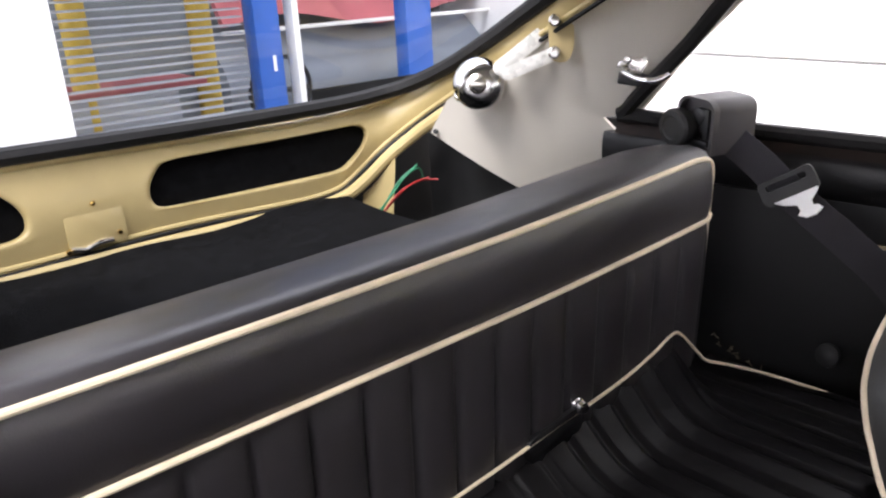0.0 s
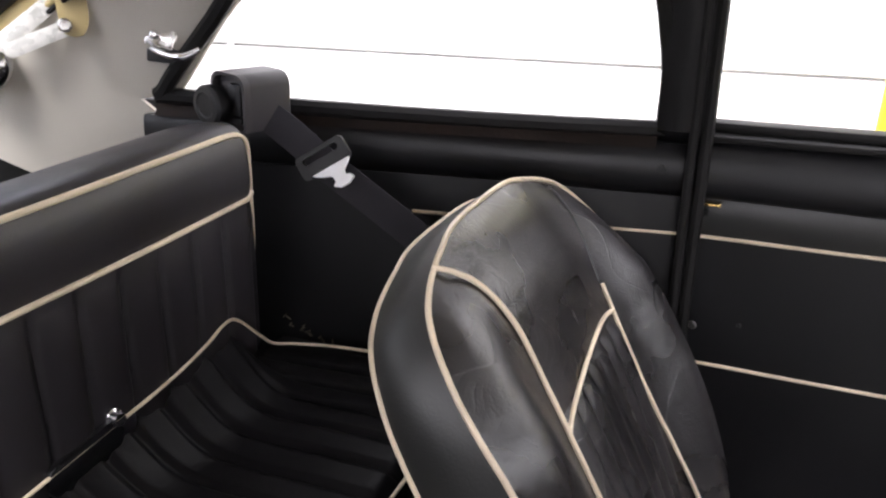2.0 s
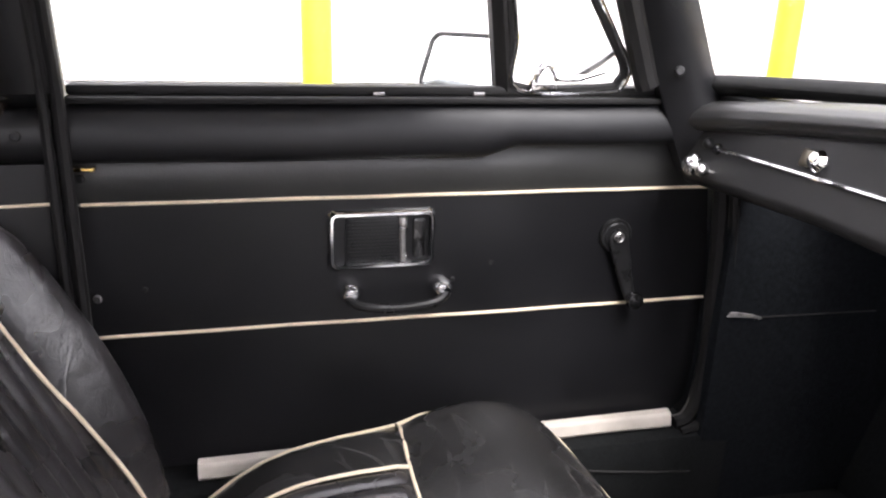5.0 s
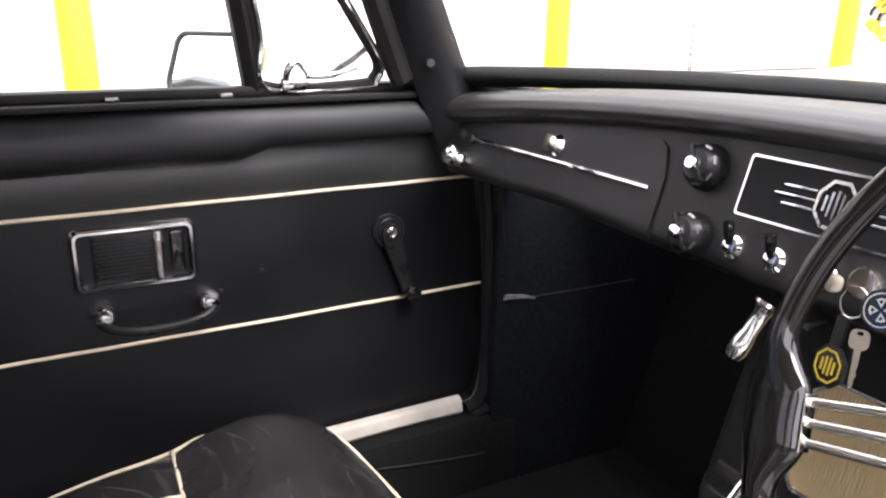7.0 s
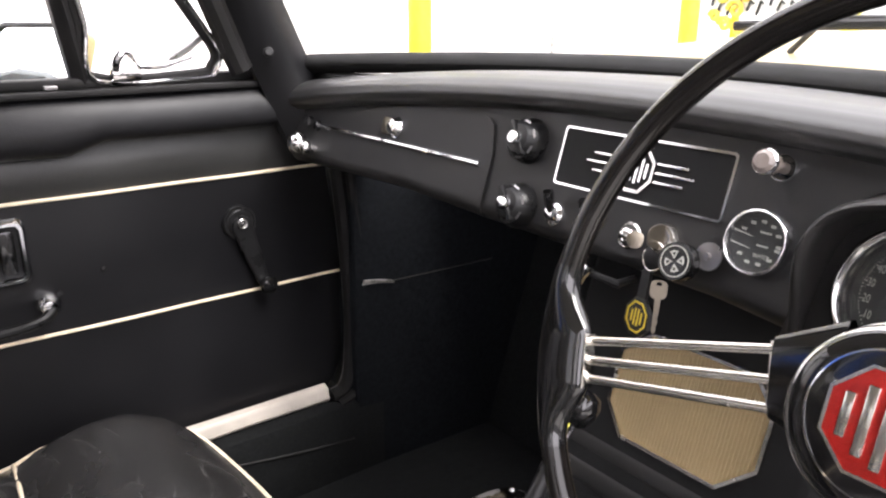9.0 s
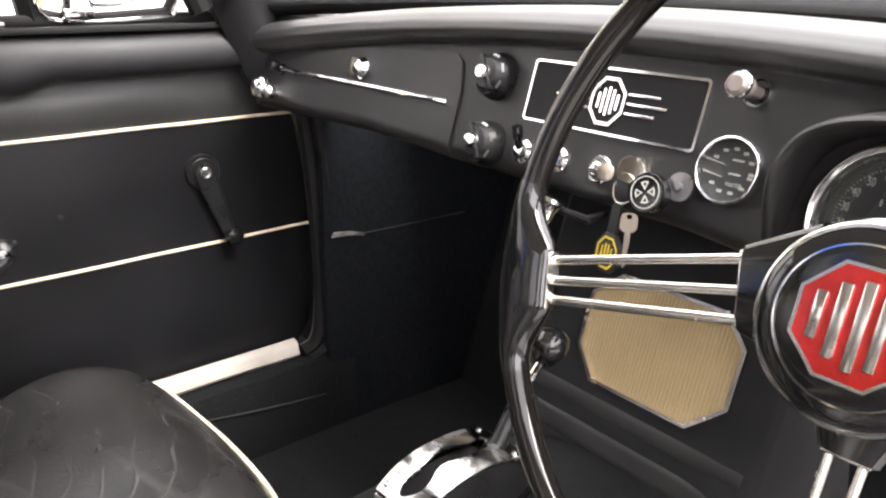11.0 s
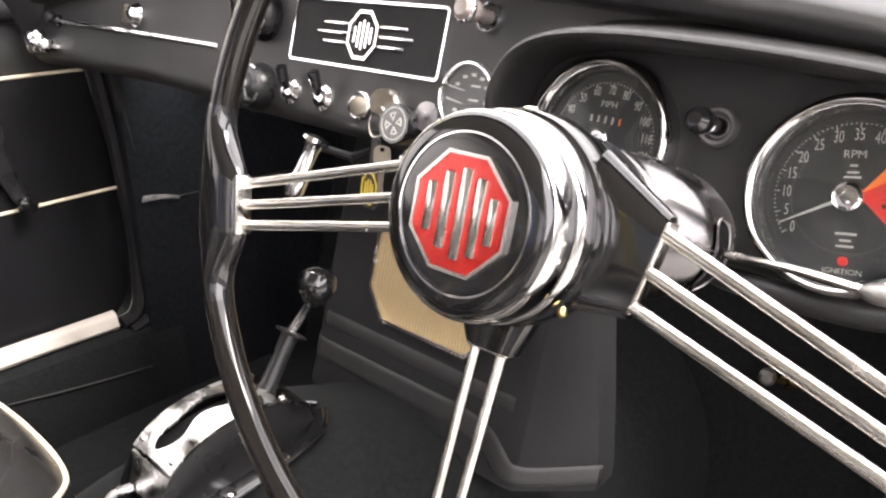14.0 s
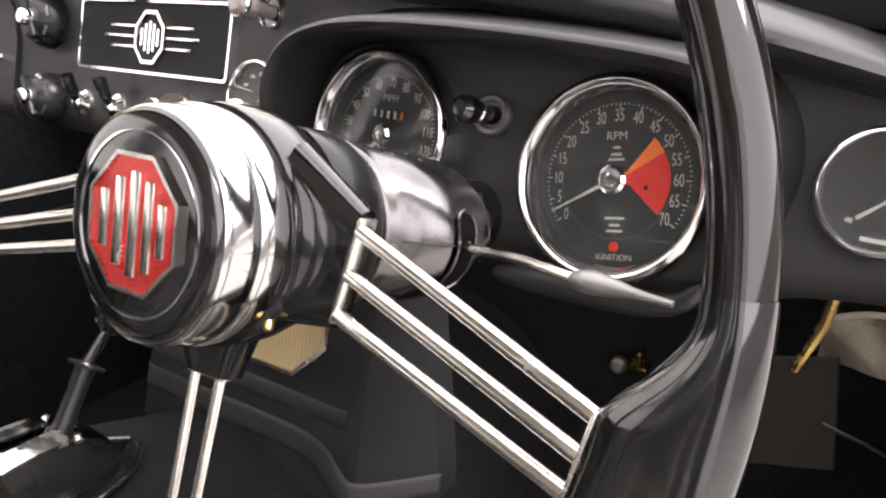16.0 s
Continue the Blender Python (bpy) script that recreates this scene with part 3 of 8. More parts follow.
box(bm, -3.7, -3.3, 0.3, 0.82, 0.0, 0.72, bevel=0.01)
solo("storage_box", bm, BLIND, "pale grey storage box behind the blinds", "box")
bm = bmesh.new()
box(bm, -3.72, -3.28, 0.28, 0.95, 0.722, 0.75, bevel=0.006)
solo("red_cloth", bm, TARP, "faded red cloth laid on the storage box", "cloth")
# Unseen cover, added to keep sky light off the shop front.
bm = bmesh.new()
box(bm, -4.6, -3.45, -2.2, 3.4, 3.0, 3.15, bevel=0.01)
part("added_shade_cover", bm, DARKROOM, front)
# parked vehicle beyond the glass
van = thing("parked_vehicle", (-3.9, 2.0, 0), "grey vehicle with a faded red cover parked in the shop", "vehicle")
bm = bmesh.new()
sheet(bm, lambda u, v: (-4.1 + 0.28 * math.sin(v * 3.0), 1.3 + 2.2 * u, 0.25 + 0.62 * v), 4, 10, thick=(-0.15, 0, 0))
part("body", bm, GREYBODY, van)
bm = bmesh.new()
box(bm, -3.84, -3.8, 1.3, 3.5, 0.885, 0.905, bevel=0.003)
part("light_band", bm, WHITEFRAME, van)
bm = bmesh.new()
sheet(bm, lambda u, v: (-4.1 + 0.2 * (1 - v), 1.35 + 2.0 * u, 0.92 + 0.3 * v + 0.05 * math.sin(u * 9)), 14, 6, thick=(-0.05, 0, 0))
part("cover", bm, TARP, van)
bm = bmesh.new()
tube(bm, [(-3.45 + 0.03 * math.sin(a), 1.4 + 0.17 * math.cos(a), 0.62 + 0.17 * math.sin(a)) for a in [i * math.tau / 28 for i in range(28)]], 0.012, 8, closed=True)
tube(bm, [(-3.45, 1.24, 0.62), (-3.45, 1.56, 0.62)], 0.014, 6)
tube(bm, [(-3.45, 1.4, 0.62), (-3.46, 1.4, 0.46)], 0.014, 6)
part("steering_wheel", bm, PLASTIC, van)


# ---- the car's shell ----
def zq(x):
    """How far the waist rises behind the door."""
    return -0.04 * x


def yq(x):
    """Where the cabin's side stands behind the door."""
    return 0.605 + 0.27 * x


bm = bmesh.new()
sheet(bm, lambda u, v: (-0.15 + 1.45 * u, -0.64 + 1.28 * v, 0.21), 10, 10, thick=(0, 0, -0.04))
solo("floor", bm, CARPET, "black carpeted cabin floor", "floor", kind="structure")
bm = bmesh.new()
sheet(bm, lambda u, v: (1.3 + 0.22 * v, -0.64 + 1.28 * u, 0.2 + 0.72 * v), 8, 6, thick=(0.05, 0, 0))
solo("firewall", bm, CARPET, "black carpeted footwell bulkhead", "bulkhead", kind="structure")
# roof and its lining
bm = bmesh.new()
sheet(bm, lambda u, v: (-0.62 + 1.22 * u, -0.50 + 1.0 * v, 1.2 + 0.05 * math.sin(math.pi * v) + 0.02 * math.sin(math.pi * u)), 12, 12, thick=(0, 0, 0.02))
solo("ceiling", bm, CARD, "pale headlining under the car roof", "headlining", kind="structure")
bm = bmesh.new()
sheet(bm, lambda u, v: (-0.66 + 1.30 * u, -0.53 + 1.06 * v, 1.225 + 0.055 * math.sin(math.pi * v) + 0.022 * math.sin(math.pi * u)), 12, 12, thick=(0, 0, 0.006))
solo("roof", bm, PRIMROSE, "primrose painted car roof", "car roof", kind="structure")
for s, nm in ((1, "sill_passenger"), (-1, "sill_driver")):
    bm = bmesh.new()
    box(bm, 0.0, 1.3, s * 0.60, s * 0.74, 0.16, 0.355, bevel=0.02)
    solo(nm, bm, CARPET, "black carpeted door sill", "sill", kind="structure")
bm = bmesh.new()
tube(bm, [(0.76, 0.597, 0.318), (0.84, 0.5965, 0.304), (0.92, 0.597, 0.292), (0.99, 0.598, 0.284)], [0.0012, 0.002, 0.002, 0.0012], 6)
solo("sill_carpet_edge", bm, MOULD, "grey worn edge of the sill carpet", "carpet edge", kind="structure")
# kick panels ahead of the doors
for s in (1, -1):
    bm = bmesh.new()
    sheet(bm, lambda u, v: (1.005 + 0.5 * u, s * (0.602 - 0.02 * u), 0.2 + 0.62 * v), 6, 6, thick=(0, s * 0.04, 0))
    box(bm, 1.002, 1.03, s * 0.604, s * 0.72, 0.2, 0.83, bevel=0.004)
    solo("kick_panel", bm, KICK, "black carpeted board on the footwell side", "trim panel", kind="structure")
    # door pillar at the hinge, rounded at its foot
    bm = bmesh.new()
    tube(bm, curve([(0.965, s * 0.628, 0.365), (0.99, s * 0.628, 0.375), (1.004, s * 0.628, 0.42), (1.008, s * 0.628, 0.55), (0.985, s * 0.624, 0.8), (0.93, s * 0.612, 0.92)]), 0.013, 8)
    tube(bm, curve([(0.975, s * 0.618, 0.352), (1.012, s * 0.616, 0.37), (1.026, s * 0.614, 0.43), (1.03, s * 0.612, 0.55), (1.0, s * 0.608, 0.8)]), 0.009, 8)
    solo("door_seal", bm, RUBBER, "black rubber door seal round the hinge pillar", "seal", kind="structure")
# chrome scuff clip on the kick panel
bm = bmesh.new()
sheet(bm, lambda u, v: (1.016 + 0.062 * u, 0.590 - 0.004 * math.sin(math.pi * u) + 0.006 * v, 0.582 - 0.014 * u * u - 0.011 * v * (1 - 0.5 * u)), 12, 3, thick=(0, 0.003, 0))
# The clip's bright reflection is put into its pale colour.
solo("kick_panel_clip", bm, SHINE_PALE, "small worn chrome clip on the footwell side", "clip")
bm = bmesh.new()
tube(bm, [(1.076, 0.5965, 0.567), (1.16, 0.5945, 0.566), (1.30, 0.589, 0.566)], 0.0012, 6)
solo("kick_panel_hem", bm, MOULD, "thin grey hem along the footwell carpet", "hem", kind="structure")

# windscreen rail, pillars and glass
def rail(y):
    return 1.105 - 0.47 * y * y


for s, nm in ((1, "pillar_passenger"), (-1, "pillar_driver")):
    bm = bmesh.new()
    def pillar(u, v):
        z = 0.81 + 0.41 * v
        k = z - 0.95
        a = Vector((0.845 - 0.46 * k, s * (0.612 - 0.2 * max(k, 0)), z))
        b = Vector((0.935 - 0.55 * k, s * (0.60 - 0.22 * max(k, 0)), z))
        p = a.lerp(b, u)
        p.y -= s * 0.018 * math.sin(math.pi * u)
        return p
    sheet(bm, pillar, 8, 8, thick=(0.01, s * 0.05, 0))
    solo(nm, bm, VINYL, "black trimmed windscreen pillar", "pillar", kind="structure")
    bm = bmesh.new()
    tube(bm, [(0.832 - 0.46 * k, s * (0.620 - 0.2 * max(k, 0)), 0.95 + k) for k in (-0.015, 0, 0.05, 0.1, 0.16, 0.24)], 0.018, 10)
    solo("pillar_seal", bm, RUBBER, "black rubber seal along the windscreen pillar", "seal", kind="structure")
    bm = bmesh.new()
    lathe(bm, [(0.007, -0.004), (0.007, 0.002), (0.005, 0.004), (0.0, 0.004)], axes((0.865, s * 0.583, 0.961), (1, 0, 0), (-0.3, -s, 0.1)), 16)
    solo("pillar_bolt", bm, PLASTIC, "dull steel bolt in the windscreen pillar trim", "bolt")
bm = bmesh.new()
ys = [-0.6 + 1.2 * i / 40 for i in range(41)]
def screen_rail(u, v):
    y = -0.6 + 1.2 * u
    a = math.pi * (v * 1.0)
    return (rail(y) + 0.0 - 0.016 * math.sin(a), y, 0.941 + 0.015 * (1 - (y / 0.6) ** 2) + (v - 0.5) * 0.028)
sheet(bm, screen_rail, 40, 8, thick=(0.03, 0, 0))
for s in (1, -1):
    box(bm, 0.945, 1.02, s * 0.44, s * 0.615, 0.905, 0.928, bevel=0.004)
solo("windscreen_rail", bm, SCREENRUBBER, "black windscreen lower rail and rubber", "window rail", kind="structure")
bm = bmesh.new()
sheet(bm, lambda u, v: (0.93 - 0.5 * u * 0 + (rail(-0.58 + 1.16 * v) - 0.93) * (1 - 0.25 * u) - 0.34 * u, -0.58 + 1.16 * v * 1.0, 0.955 + 0.27 * u), 8, 24, thick=(0.005, 0, 0.002))
ob = solo("windscreen", bm, GLASS, "clear curved windscreen glass", "window", kind="structure")
ob.visible_shadow = False
bm = bmesh.new()
box(bm, 0.54, 0.62, -0.5, 0.5, 1.185, 1.225, bevel=0.01)
solo("header_rail", bm, VINYL, "black trimmed rail over the windscreen", "rail", kind="structure")

# bonnet, scuttle and wiper
bm = bmesh.new()
sheet(bm, lambda u, v: (1.16 + 1.5 * u, -0.70 + 1.40 * v, 0.905 + 0.02 * u - 0.10 * u * u + 0.093 * (0.68 + 0.32 * min(1, u / 0.29)) * max(0.0, math.cos((v - 0.5) * 3.0)) ** 0.94 - 0.12 * max(0, abs(v - 0.5) - 0.2)), 16, 20, thick=(0, 0, -0.02))
solo("bonnet", bm, PRIMROSE, "pale primrose painted bonnet", "car bonnet", kind="structure")
wiper = thing("wiper", (1.2, 0.2, 0.98), "black wiper arm resting on the windscreen", "wiper")
bm = bmesh.new()
tube(bm, [(1.2, 0.07, 1.003), (1.21, -0.1, 1.008), (1.2, -0.4, 1.004)], 0.0055, 6)
part("blade", bm, RUBBER, wiper)
bm = bmesh.new()
tube(bm, [(1.235, 0.02, 0.975), (1.225, -0.02, 1.012), (1.215, -0.2, 1.014)], 0.004, 6)
part("arm", bm, PLASTIC, wiper)

# rear quarters: post, trim, window, ledge
for s, side in ((1, "passenger"), (-1, "driver")):
    bm = bmesh.new()
    def post(u, v):
        z = 0.38 + 0.86 * v
        k = max(z - 0.93, 0)
        return (0.0 + 0.053 * u, s * (0.597 + 0.006 * u - 0.22 * k - 0.008 * math.sin(math.pi * u) + 0.035 * max(0, min(1, (0.925 - z) / 0.02))), z)
    sheet(bm, post, 6, 60, thick=(0, s * 0.08, 0))
    solo("door_post_" + side, bm, VINYL, "black trimmed post behind the door", "pillar", kind="structure")
    bm = bmesh.new()
    tube(bm, [(0.059, s * (0.606 - 0.2 * max(z - 0.93, 0)), z) for z in (0.4, 0.5, 0.6, 0.7, 0.8, 0.93, 1.02, 1.15)], 0.008, 8)
    tube(bm, [(0.044, s * (0.598 - 0.2 * max(z - 0.93, 0)), z) for z in (0.4, 0.5, 0.6, 0.7, 0.8, 0.93, 1.02, 1.15)], 0.006, 8)
    solo("post_seal", bm, RUBBER, "black rubber seal along the door post", "seal", kind="structure")
    trim = thing("quarter_trim", (-0.3, s * 0.55, 0.4), "black vinyl quarter trim with a padded rail and cream piping", "trim panel", kind="structure")
    bm = bmesh.new()
    def lower(u, v):
        x = 0.044 - 0.724 * u
        z = 0.38 + (0.46 + zq(x)) * v
        return (x, s * (yq(x) - 0.055 * (1 - v) * min(1, u * 2.2) + 0.004 * math.sin(7 * u + 5 * v)), z)
    sheet(bm, lower, 24, 12, thick=(0, s * 0.03, 0))
    part("panel", bm, VINYL, trim)
    bm = bmesh.new()
    def pad(u, v):
        x = 0.044 - 0.704 * u
        a = math.pi * v
        return (x, s * (yq(x) + 0.004 - 0.018 * (1 - 0.75 * u) * math.sin(a) ** 0.6), 0.84 + zq(x) + (0.066 - 0.012 * u) * v)
    sheet(bm, pad, 24, 10, thick=(0, s * 0.02, 0))
    part("padded_rail", bm, VINYL, trim)
    bm = bmesh.new()
    tube(bm, [(x, s * (yq(x) - 0.003), 0.79 + zq(x)) for x in (0.043, -0.1, -0.2, -0.3)], 0.0026, 8)
    part("piping", bm, PIPING, trim, "cream piping")
    screw(trim, (0.012, s * 0.591, 0.876), (0, -s, 0), 0.006, PLASTIC)
    bm = bmesh.new()
    sheet(bm, lambda u, v: (0.0 - 0.64 * u, s * (yq(-0.64 * u) - 0.004 + 0.01 * v), 0.900 + zq(-0.64 * u) * 0.8 + 0.016 * v), 16, 3, thick=(0, s * 0.03, 0))
    part("ledge", bm, LEDGE, trim, "dark worn window ledge")
    # window opening frame
    win = thing("window_quarter_" + side, (-0.3, s * 0.55, 0.93), "fixed rear quarter window with a black frame and chrome catch", "window", kind="structure")
    loop = [(0.004, 0.924), (0.006, 0.933), (0.006, 1.02), (-0.024, 1.13), (-0.12, 1.165), (-0.33, 1.165), (-0.44, 1.14), (-0.53, 1.05), (-0.622, 0.958), (-0.605, 0.946), (-0.3, 0.930), (-0.03, 0.9225)]
    wy = lambda x, z: s * (yq(x) + 0.008 - 0.30 * (z - 0.93))
    pts = curve([(x, wy(x, z), z) for x, z in loop], 5, True)
    bm = bmesh.new()
    tube(bm, pts, 0.011, 8, closed=True)
    part("window_frame", bm, RUBBER, win, "black window rubber")
    bm = bmesh.new()
    vs = [bm.verts.new(p) for p in pts]
    bm.faces.new(vs)
    pane = part("pane", bm, GLASS, win)
    pane.visible_shadow = False
    # lining between window, roof and rail
    bm = bmesh.new()
    def cy(x, z):
        return s * (0.430 + 0.516 * (x + 0.673) - 0.405 * (z - 0.937))
    ea = [(-0.925, 0.905), (-0.88, 0.962), (-0.80, 1.012), (-0.72, 1.068), (-0.62, 1.13), (-0.50, 1.205)]
    eb = [(-0.79, 0.79), (-0.633, 0.888), (-0.665, 0.94), (-0.615, 0.95), (-0.535, 1.045), (-0.43, 1.15)]
    def card(u, v):
        k = v * (len(ea) - 1)
        i = min(int(k), len(ea) - 2)
        f = k - i
        a = [ea[i][c] + (ea[i + 1][c] - ea[i][c]) * f for c in (0, 1)]
        b = [eb[i][c] + (eb[i + 1][c] - eb[i][c]) * f for c in (0, 1)]
        x, z = a[0] + (b[0] - a[0]) * u, a[1] + (b[1] - a[1]) * u
        return (x, cy(x, z) - (0.04 if s < 0 else 0) - s * 0.006 * math.sin(math.pi * u), z)
    sheet(bm, card, 10, 40, thick=(0, s * 0.006, 0))
    lining = solo("pillar_lining", bm, CARD, "off-white lining card on the rear pillar", "lining", kind="structure")
    screw(lining, (-0.912, cy(-0.912, 0.908) - s * 0.006 - (0.04 if s < 0 else 0), 0.908), (0.4, -s, 0.3), 0.0045, PLASTIC)
    # outer skin that shuts the rear side
    bm = bmesh.new()
    sheet(bm, lambda u, v: (-1.1 + 1.1 * u, s * (0.55 + 0.12 * u), 0.2 + 0.70 * v), 6, 4, thick=(0, s * 0.01, 0))
    solo("body_side", bm, PRIMROSE, "primrose painted rear wing of the car", "car wing", kind="structure")


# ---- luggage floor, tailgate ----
# The darker carpet copy puts this floor's shade into its colour.
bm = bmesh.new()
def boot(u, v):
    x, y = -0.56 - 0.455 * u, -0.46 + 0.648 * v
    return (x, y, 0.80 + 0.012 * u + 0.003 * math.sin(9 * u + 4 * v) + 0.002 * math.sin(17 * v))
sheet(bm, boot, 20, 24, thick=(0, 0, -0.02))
solo("luggage_floor", bm, CARPET_SHADE, "black carpeted luggage floor behind the rear seat", "floor", kind="structure")
bm = bmesh.new()
sheet(bm, lambda u, v: (-0.58 - 0.46 * u, 0.49 - 0.08 * u + 0.01 * math.sin(5 * u), 0.60 + 0.33 * v), 10, 6, thick=(0, 0.02, 0))
solo("luggage_side", bm, BOARD, "black board on the luggage space side", "trim panel", kind="structure")
bm = bmesh.new()
sheet(bm, lambda u, v: (-0.58 - 0.46 * u, -0.46, 0.60 + 0.34 * v), 4, 4, thick=(0, -0.02, 0))
solo("luggage_side_driver", bm, BOARD, "black board on the luggage space side", "trim panel", kind="structure")

bm = bmesh.new()
sheet(bm, lambda u, v: (-1.068, 0.18 + 0.38 * u, 0.30 + 0.68 * v), 4, 6, thick=(-0.004, 0, 0))
sheet(bm, lambda u, v: (-1.068 + 0.5 * u, -0.5 + 1.05 * v, 0.55), 4, 6, thick=(0, 0, -0.006))
solo("luggage_well", bm, BOARD, "dark inside of the luggage well", "trim panel", kind="structure")
gate = thing("tailgate", (-1.03, 0, 0.81), "primrose painted tailgate with two black slots and a rubber-sealed window", "tailgate")
GM = axes((-1.03, 0, 0.885), (0, 1, 0), (1, 0, 0.12))      # local x = car's left, y = up, z = forward
def gx(z):
    return -1.03 - 0.12 * (z - 0.885)


# the painted frame runs along the tailgate's foot and sweeps up beside the glass
FT = [(-0.70, 0.950), (-0.45, 0.948), (-0.30, 0.945), (-0.10, 0.941), (0.08, 0.937), (0.16, 0.937), (0.215, 0.939)]
FB = [(-0.70, 0.822), (-0.45, 0.821), (-0.30, 0.820), (-0.10, 0.8225), (0.08, 0.8155), (0.14, 0.8145), (0.188, 0.820)]
TOP = [(gx(z), y, z) for y, z in FT] + [(-1.032, 0.266, 0.945), (-1.013, 0.312, 0.957), (-0.970, 0.343, 0.980), (-0.91, 0.354, 1.014), (-0.845, 0.357, 1.048), (-0.76, 0.358, 1.094), (-0.64, 0.355, 1.155), (-0.52, 0.352, 1.214)]
LOW = [(gx(z), y, z) for y, z in FB] + [(-1.025, 0.226, 0.838), (-1.022, 0.264, 0.863), (-1.003, 0.302, 0.894), (-0.962, 0.334, 0.931), (-0.905, 0.351, 0.967), (-0.83, 0.356, 1.009), (-0.70, 0.357, 1.074), (-0.55, 0.357, 1.15)]
A, B = curve(TOP, 10), curve(LOW, 10)
LAST = len(A) - 1
def strip_at(s, b, off=0.0):
    """The frame's surface: s along it (1 for each guide point), b from its upper to its lower edge."""
    k = min(max(s * 10, 0), LAST - 1e-6)
    i = int(k)
    p, q = A[i].lerp(A[i + 1], k - i), B[i].lerp(B[i + 1], k - i)
    t = (A[i + 1] - A[i]).normalized()
    n = t.cross(p - q).normalized()
    if n.x - n.y < 0:
        n = -n
    return p.lerp(q, b) + n * (off + 0.007 * math.sin(math.pi * b))


def flat(y, z):
    """The strip's (s, b) at a place on the tailgate's flat foot."""
    s_, b_ = 4.0, 0.5
    for _ in range(30):
        p = strip_at(s_, b_)
        ds, db = strip_at(s_ + 0.01, b_) - p, strip_at(s_, b_ + 0.01) - p
        ey, ez = y - p.y, z - p.z
        det = ds.y * db.z - ds.z * db.y
        s_ += max(-0.5, min(0.5, (ey * db.z - ez * db.y) / det * 0.01))
        b_ += max(-0.3, min(0.3, (ds.y * ez - ds.z * ey) / det * 0.01))
    return s_, b_


SLOT = [(-0.102, 0.913), (-0.085, 0.9175), (-0.05, 0.9185), (0.10, 0.9165), (0.20, 0.917), (0.235, 0.9165), (0.249, 0.910), (0.250, 0.896), (0.238, 0.876), (0.215, 0.857), (0.195, 0.849), (0.15, 0.848), (0.0, 0.850), (-0.085, 0.852), (-0.112, 0.856), (-0.123, 0.868), (-0.121, 0.890)]


def gate_panel(s0, s1, hole):
    """A stretch of the frame with a rounded slot through it."""
    b = bmesh.new()
    sc = 1.3
    hole = [((s - 0) * sc, v) for s, v in hole]
    cx, cy_ = (min(p[0] for p in hole) + max(p[0] for p in hole)) / 2, sum(p[1] for p in hole) / len(hole)
    rect = [(s0 * sc, 0), (s1 * sc, 0), (s1 * sc, 1), (s0 * sc, 1)]
    def reach(poly, a):
        d = (math.cos(a), math.sin(a))
        best = 0
        for (x0, y0), (x1, y1) in zip(poly, poly[1:] + poly[:1]):
            ex, ey = x1 - x0, y1 - y0
            den = d[0] * ey - d[1] * ex
            if abs(den) > 1e-9:
                t = ((x0 - cx) * ey - (y0 - cy_) * ex) / den
                u = ((x0 - cx) * d[1] - (y0 - cy_) * d[0]) / den
                if t > 0 and -1e-6 <= u <= 1 + 1e-6:
                    best = max(best, t)
        return best
    pts = [math.atan2(y - cy_, x - cx) for x, y in hole + rect]
    for i in range(60):                       # even steps along the outer edge
        k = i / 60 * 4
        p, q = rect[int(k)], rect[(int(k) + 1) % 4]
        pts.append(math.atan2(p[1] + (q[1] - p[1]) * (k % 1) - cy_, p[0] + (q[0] - p[0]) * (k % 1) - cx))
    angs = sorted(set(round(a, 4) for a in pts))
    rings = []
    for f, off in ((1.0, 0.0), (0.8, 0.0), (0.6, 0.0), (0.4, 0.0), (0.22, 0.0), (0.10, 0.0005), (0.04, -0.0005), (0.0, -0.003), (0.0, -0.016)):
        ring = []
        for a in angs:
            h, o = reach(hole, a), reach(rect, a)
            r = h + (o - h) * f
            ring.append(b.verts.new(strip_at((cx + r * math.cos(a)) / sc, cy_ + r * math.sin(a), off)))
        rings.append(ring)
    k = len(angs)
    for r0, r1 in zip(rings, rings[1:]):
        for i in range(k):
            b.faces.new((r0[i], r0[(i + 1) % k], r1[(i + 1) % k], r1[i]))
    # Near-black sheet behind the hole stands in for the shade inside it.
    shade_sheet = bmesh.new()
    shade_sheet.faces.new([shade_sheet.verts.new(strip_at((cx + reach(hole, a) * 1.05 * math.cos(a)) / sc, cy_ + reach(hole, a) * 1.05 * math.sin(a), -0.016)) for a in angs])
    return b, shade_sheet


H1 = [flat(p.x, p.y) for p in curve([(y, z, 0) for y, z in SLOT], 4, True)]
H2 = [flat(-0.410 - p.x, p.y + 0.001) for p in curve([(y, z, 0) for y, z in SLOT], 4, True)]
for s0, s1, hh in ((2.5, 7.6, H1), (0.0, 2.5, H2)):
    pb, lb = gate_panel(s0, s1, hh)
    part("inner_panel", pb, PRIMROSE, gate, sharp=0.9)
    part("slot_shade", lb, CARPET_SHADE, gate, "near-black sheet standing in for the shade inside the tailgate slot")
bm = bmesh.new()
sheet(bm, lambda u, v: strip_at(7.6 + u * (LAST / 10 - 7.6), v), 60, 10)
part("side_rail", bm, PRIMROSE, gate)
for line, r_ in ((A, 0.005), (B, 0.0045)):
    bm = bmesh.new()
    tube(bm, line, r_, 8)
    part("flange", bm, PRIMROSE, gate)
bm = bmesh.new()
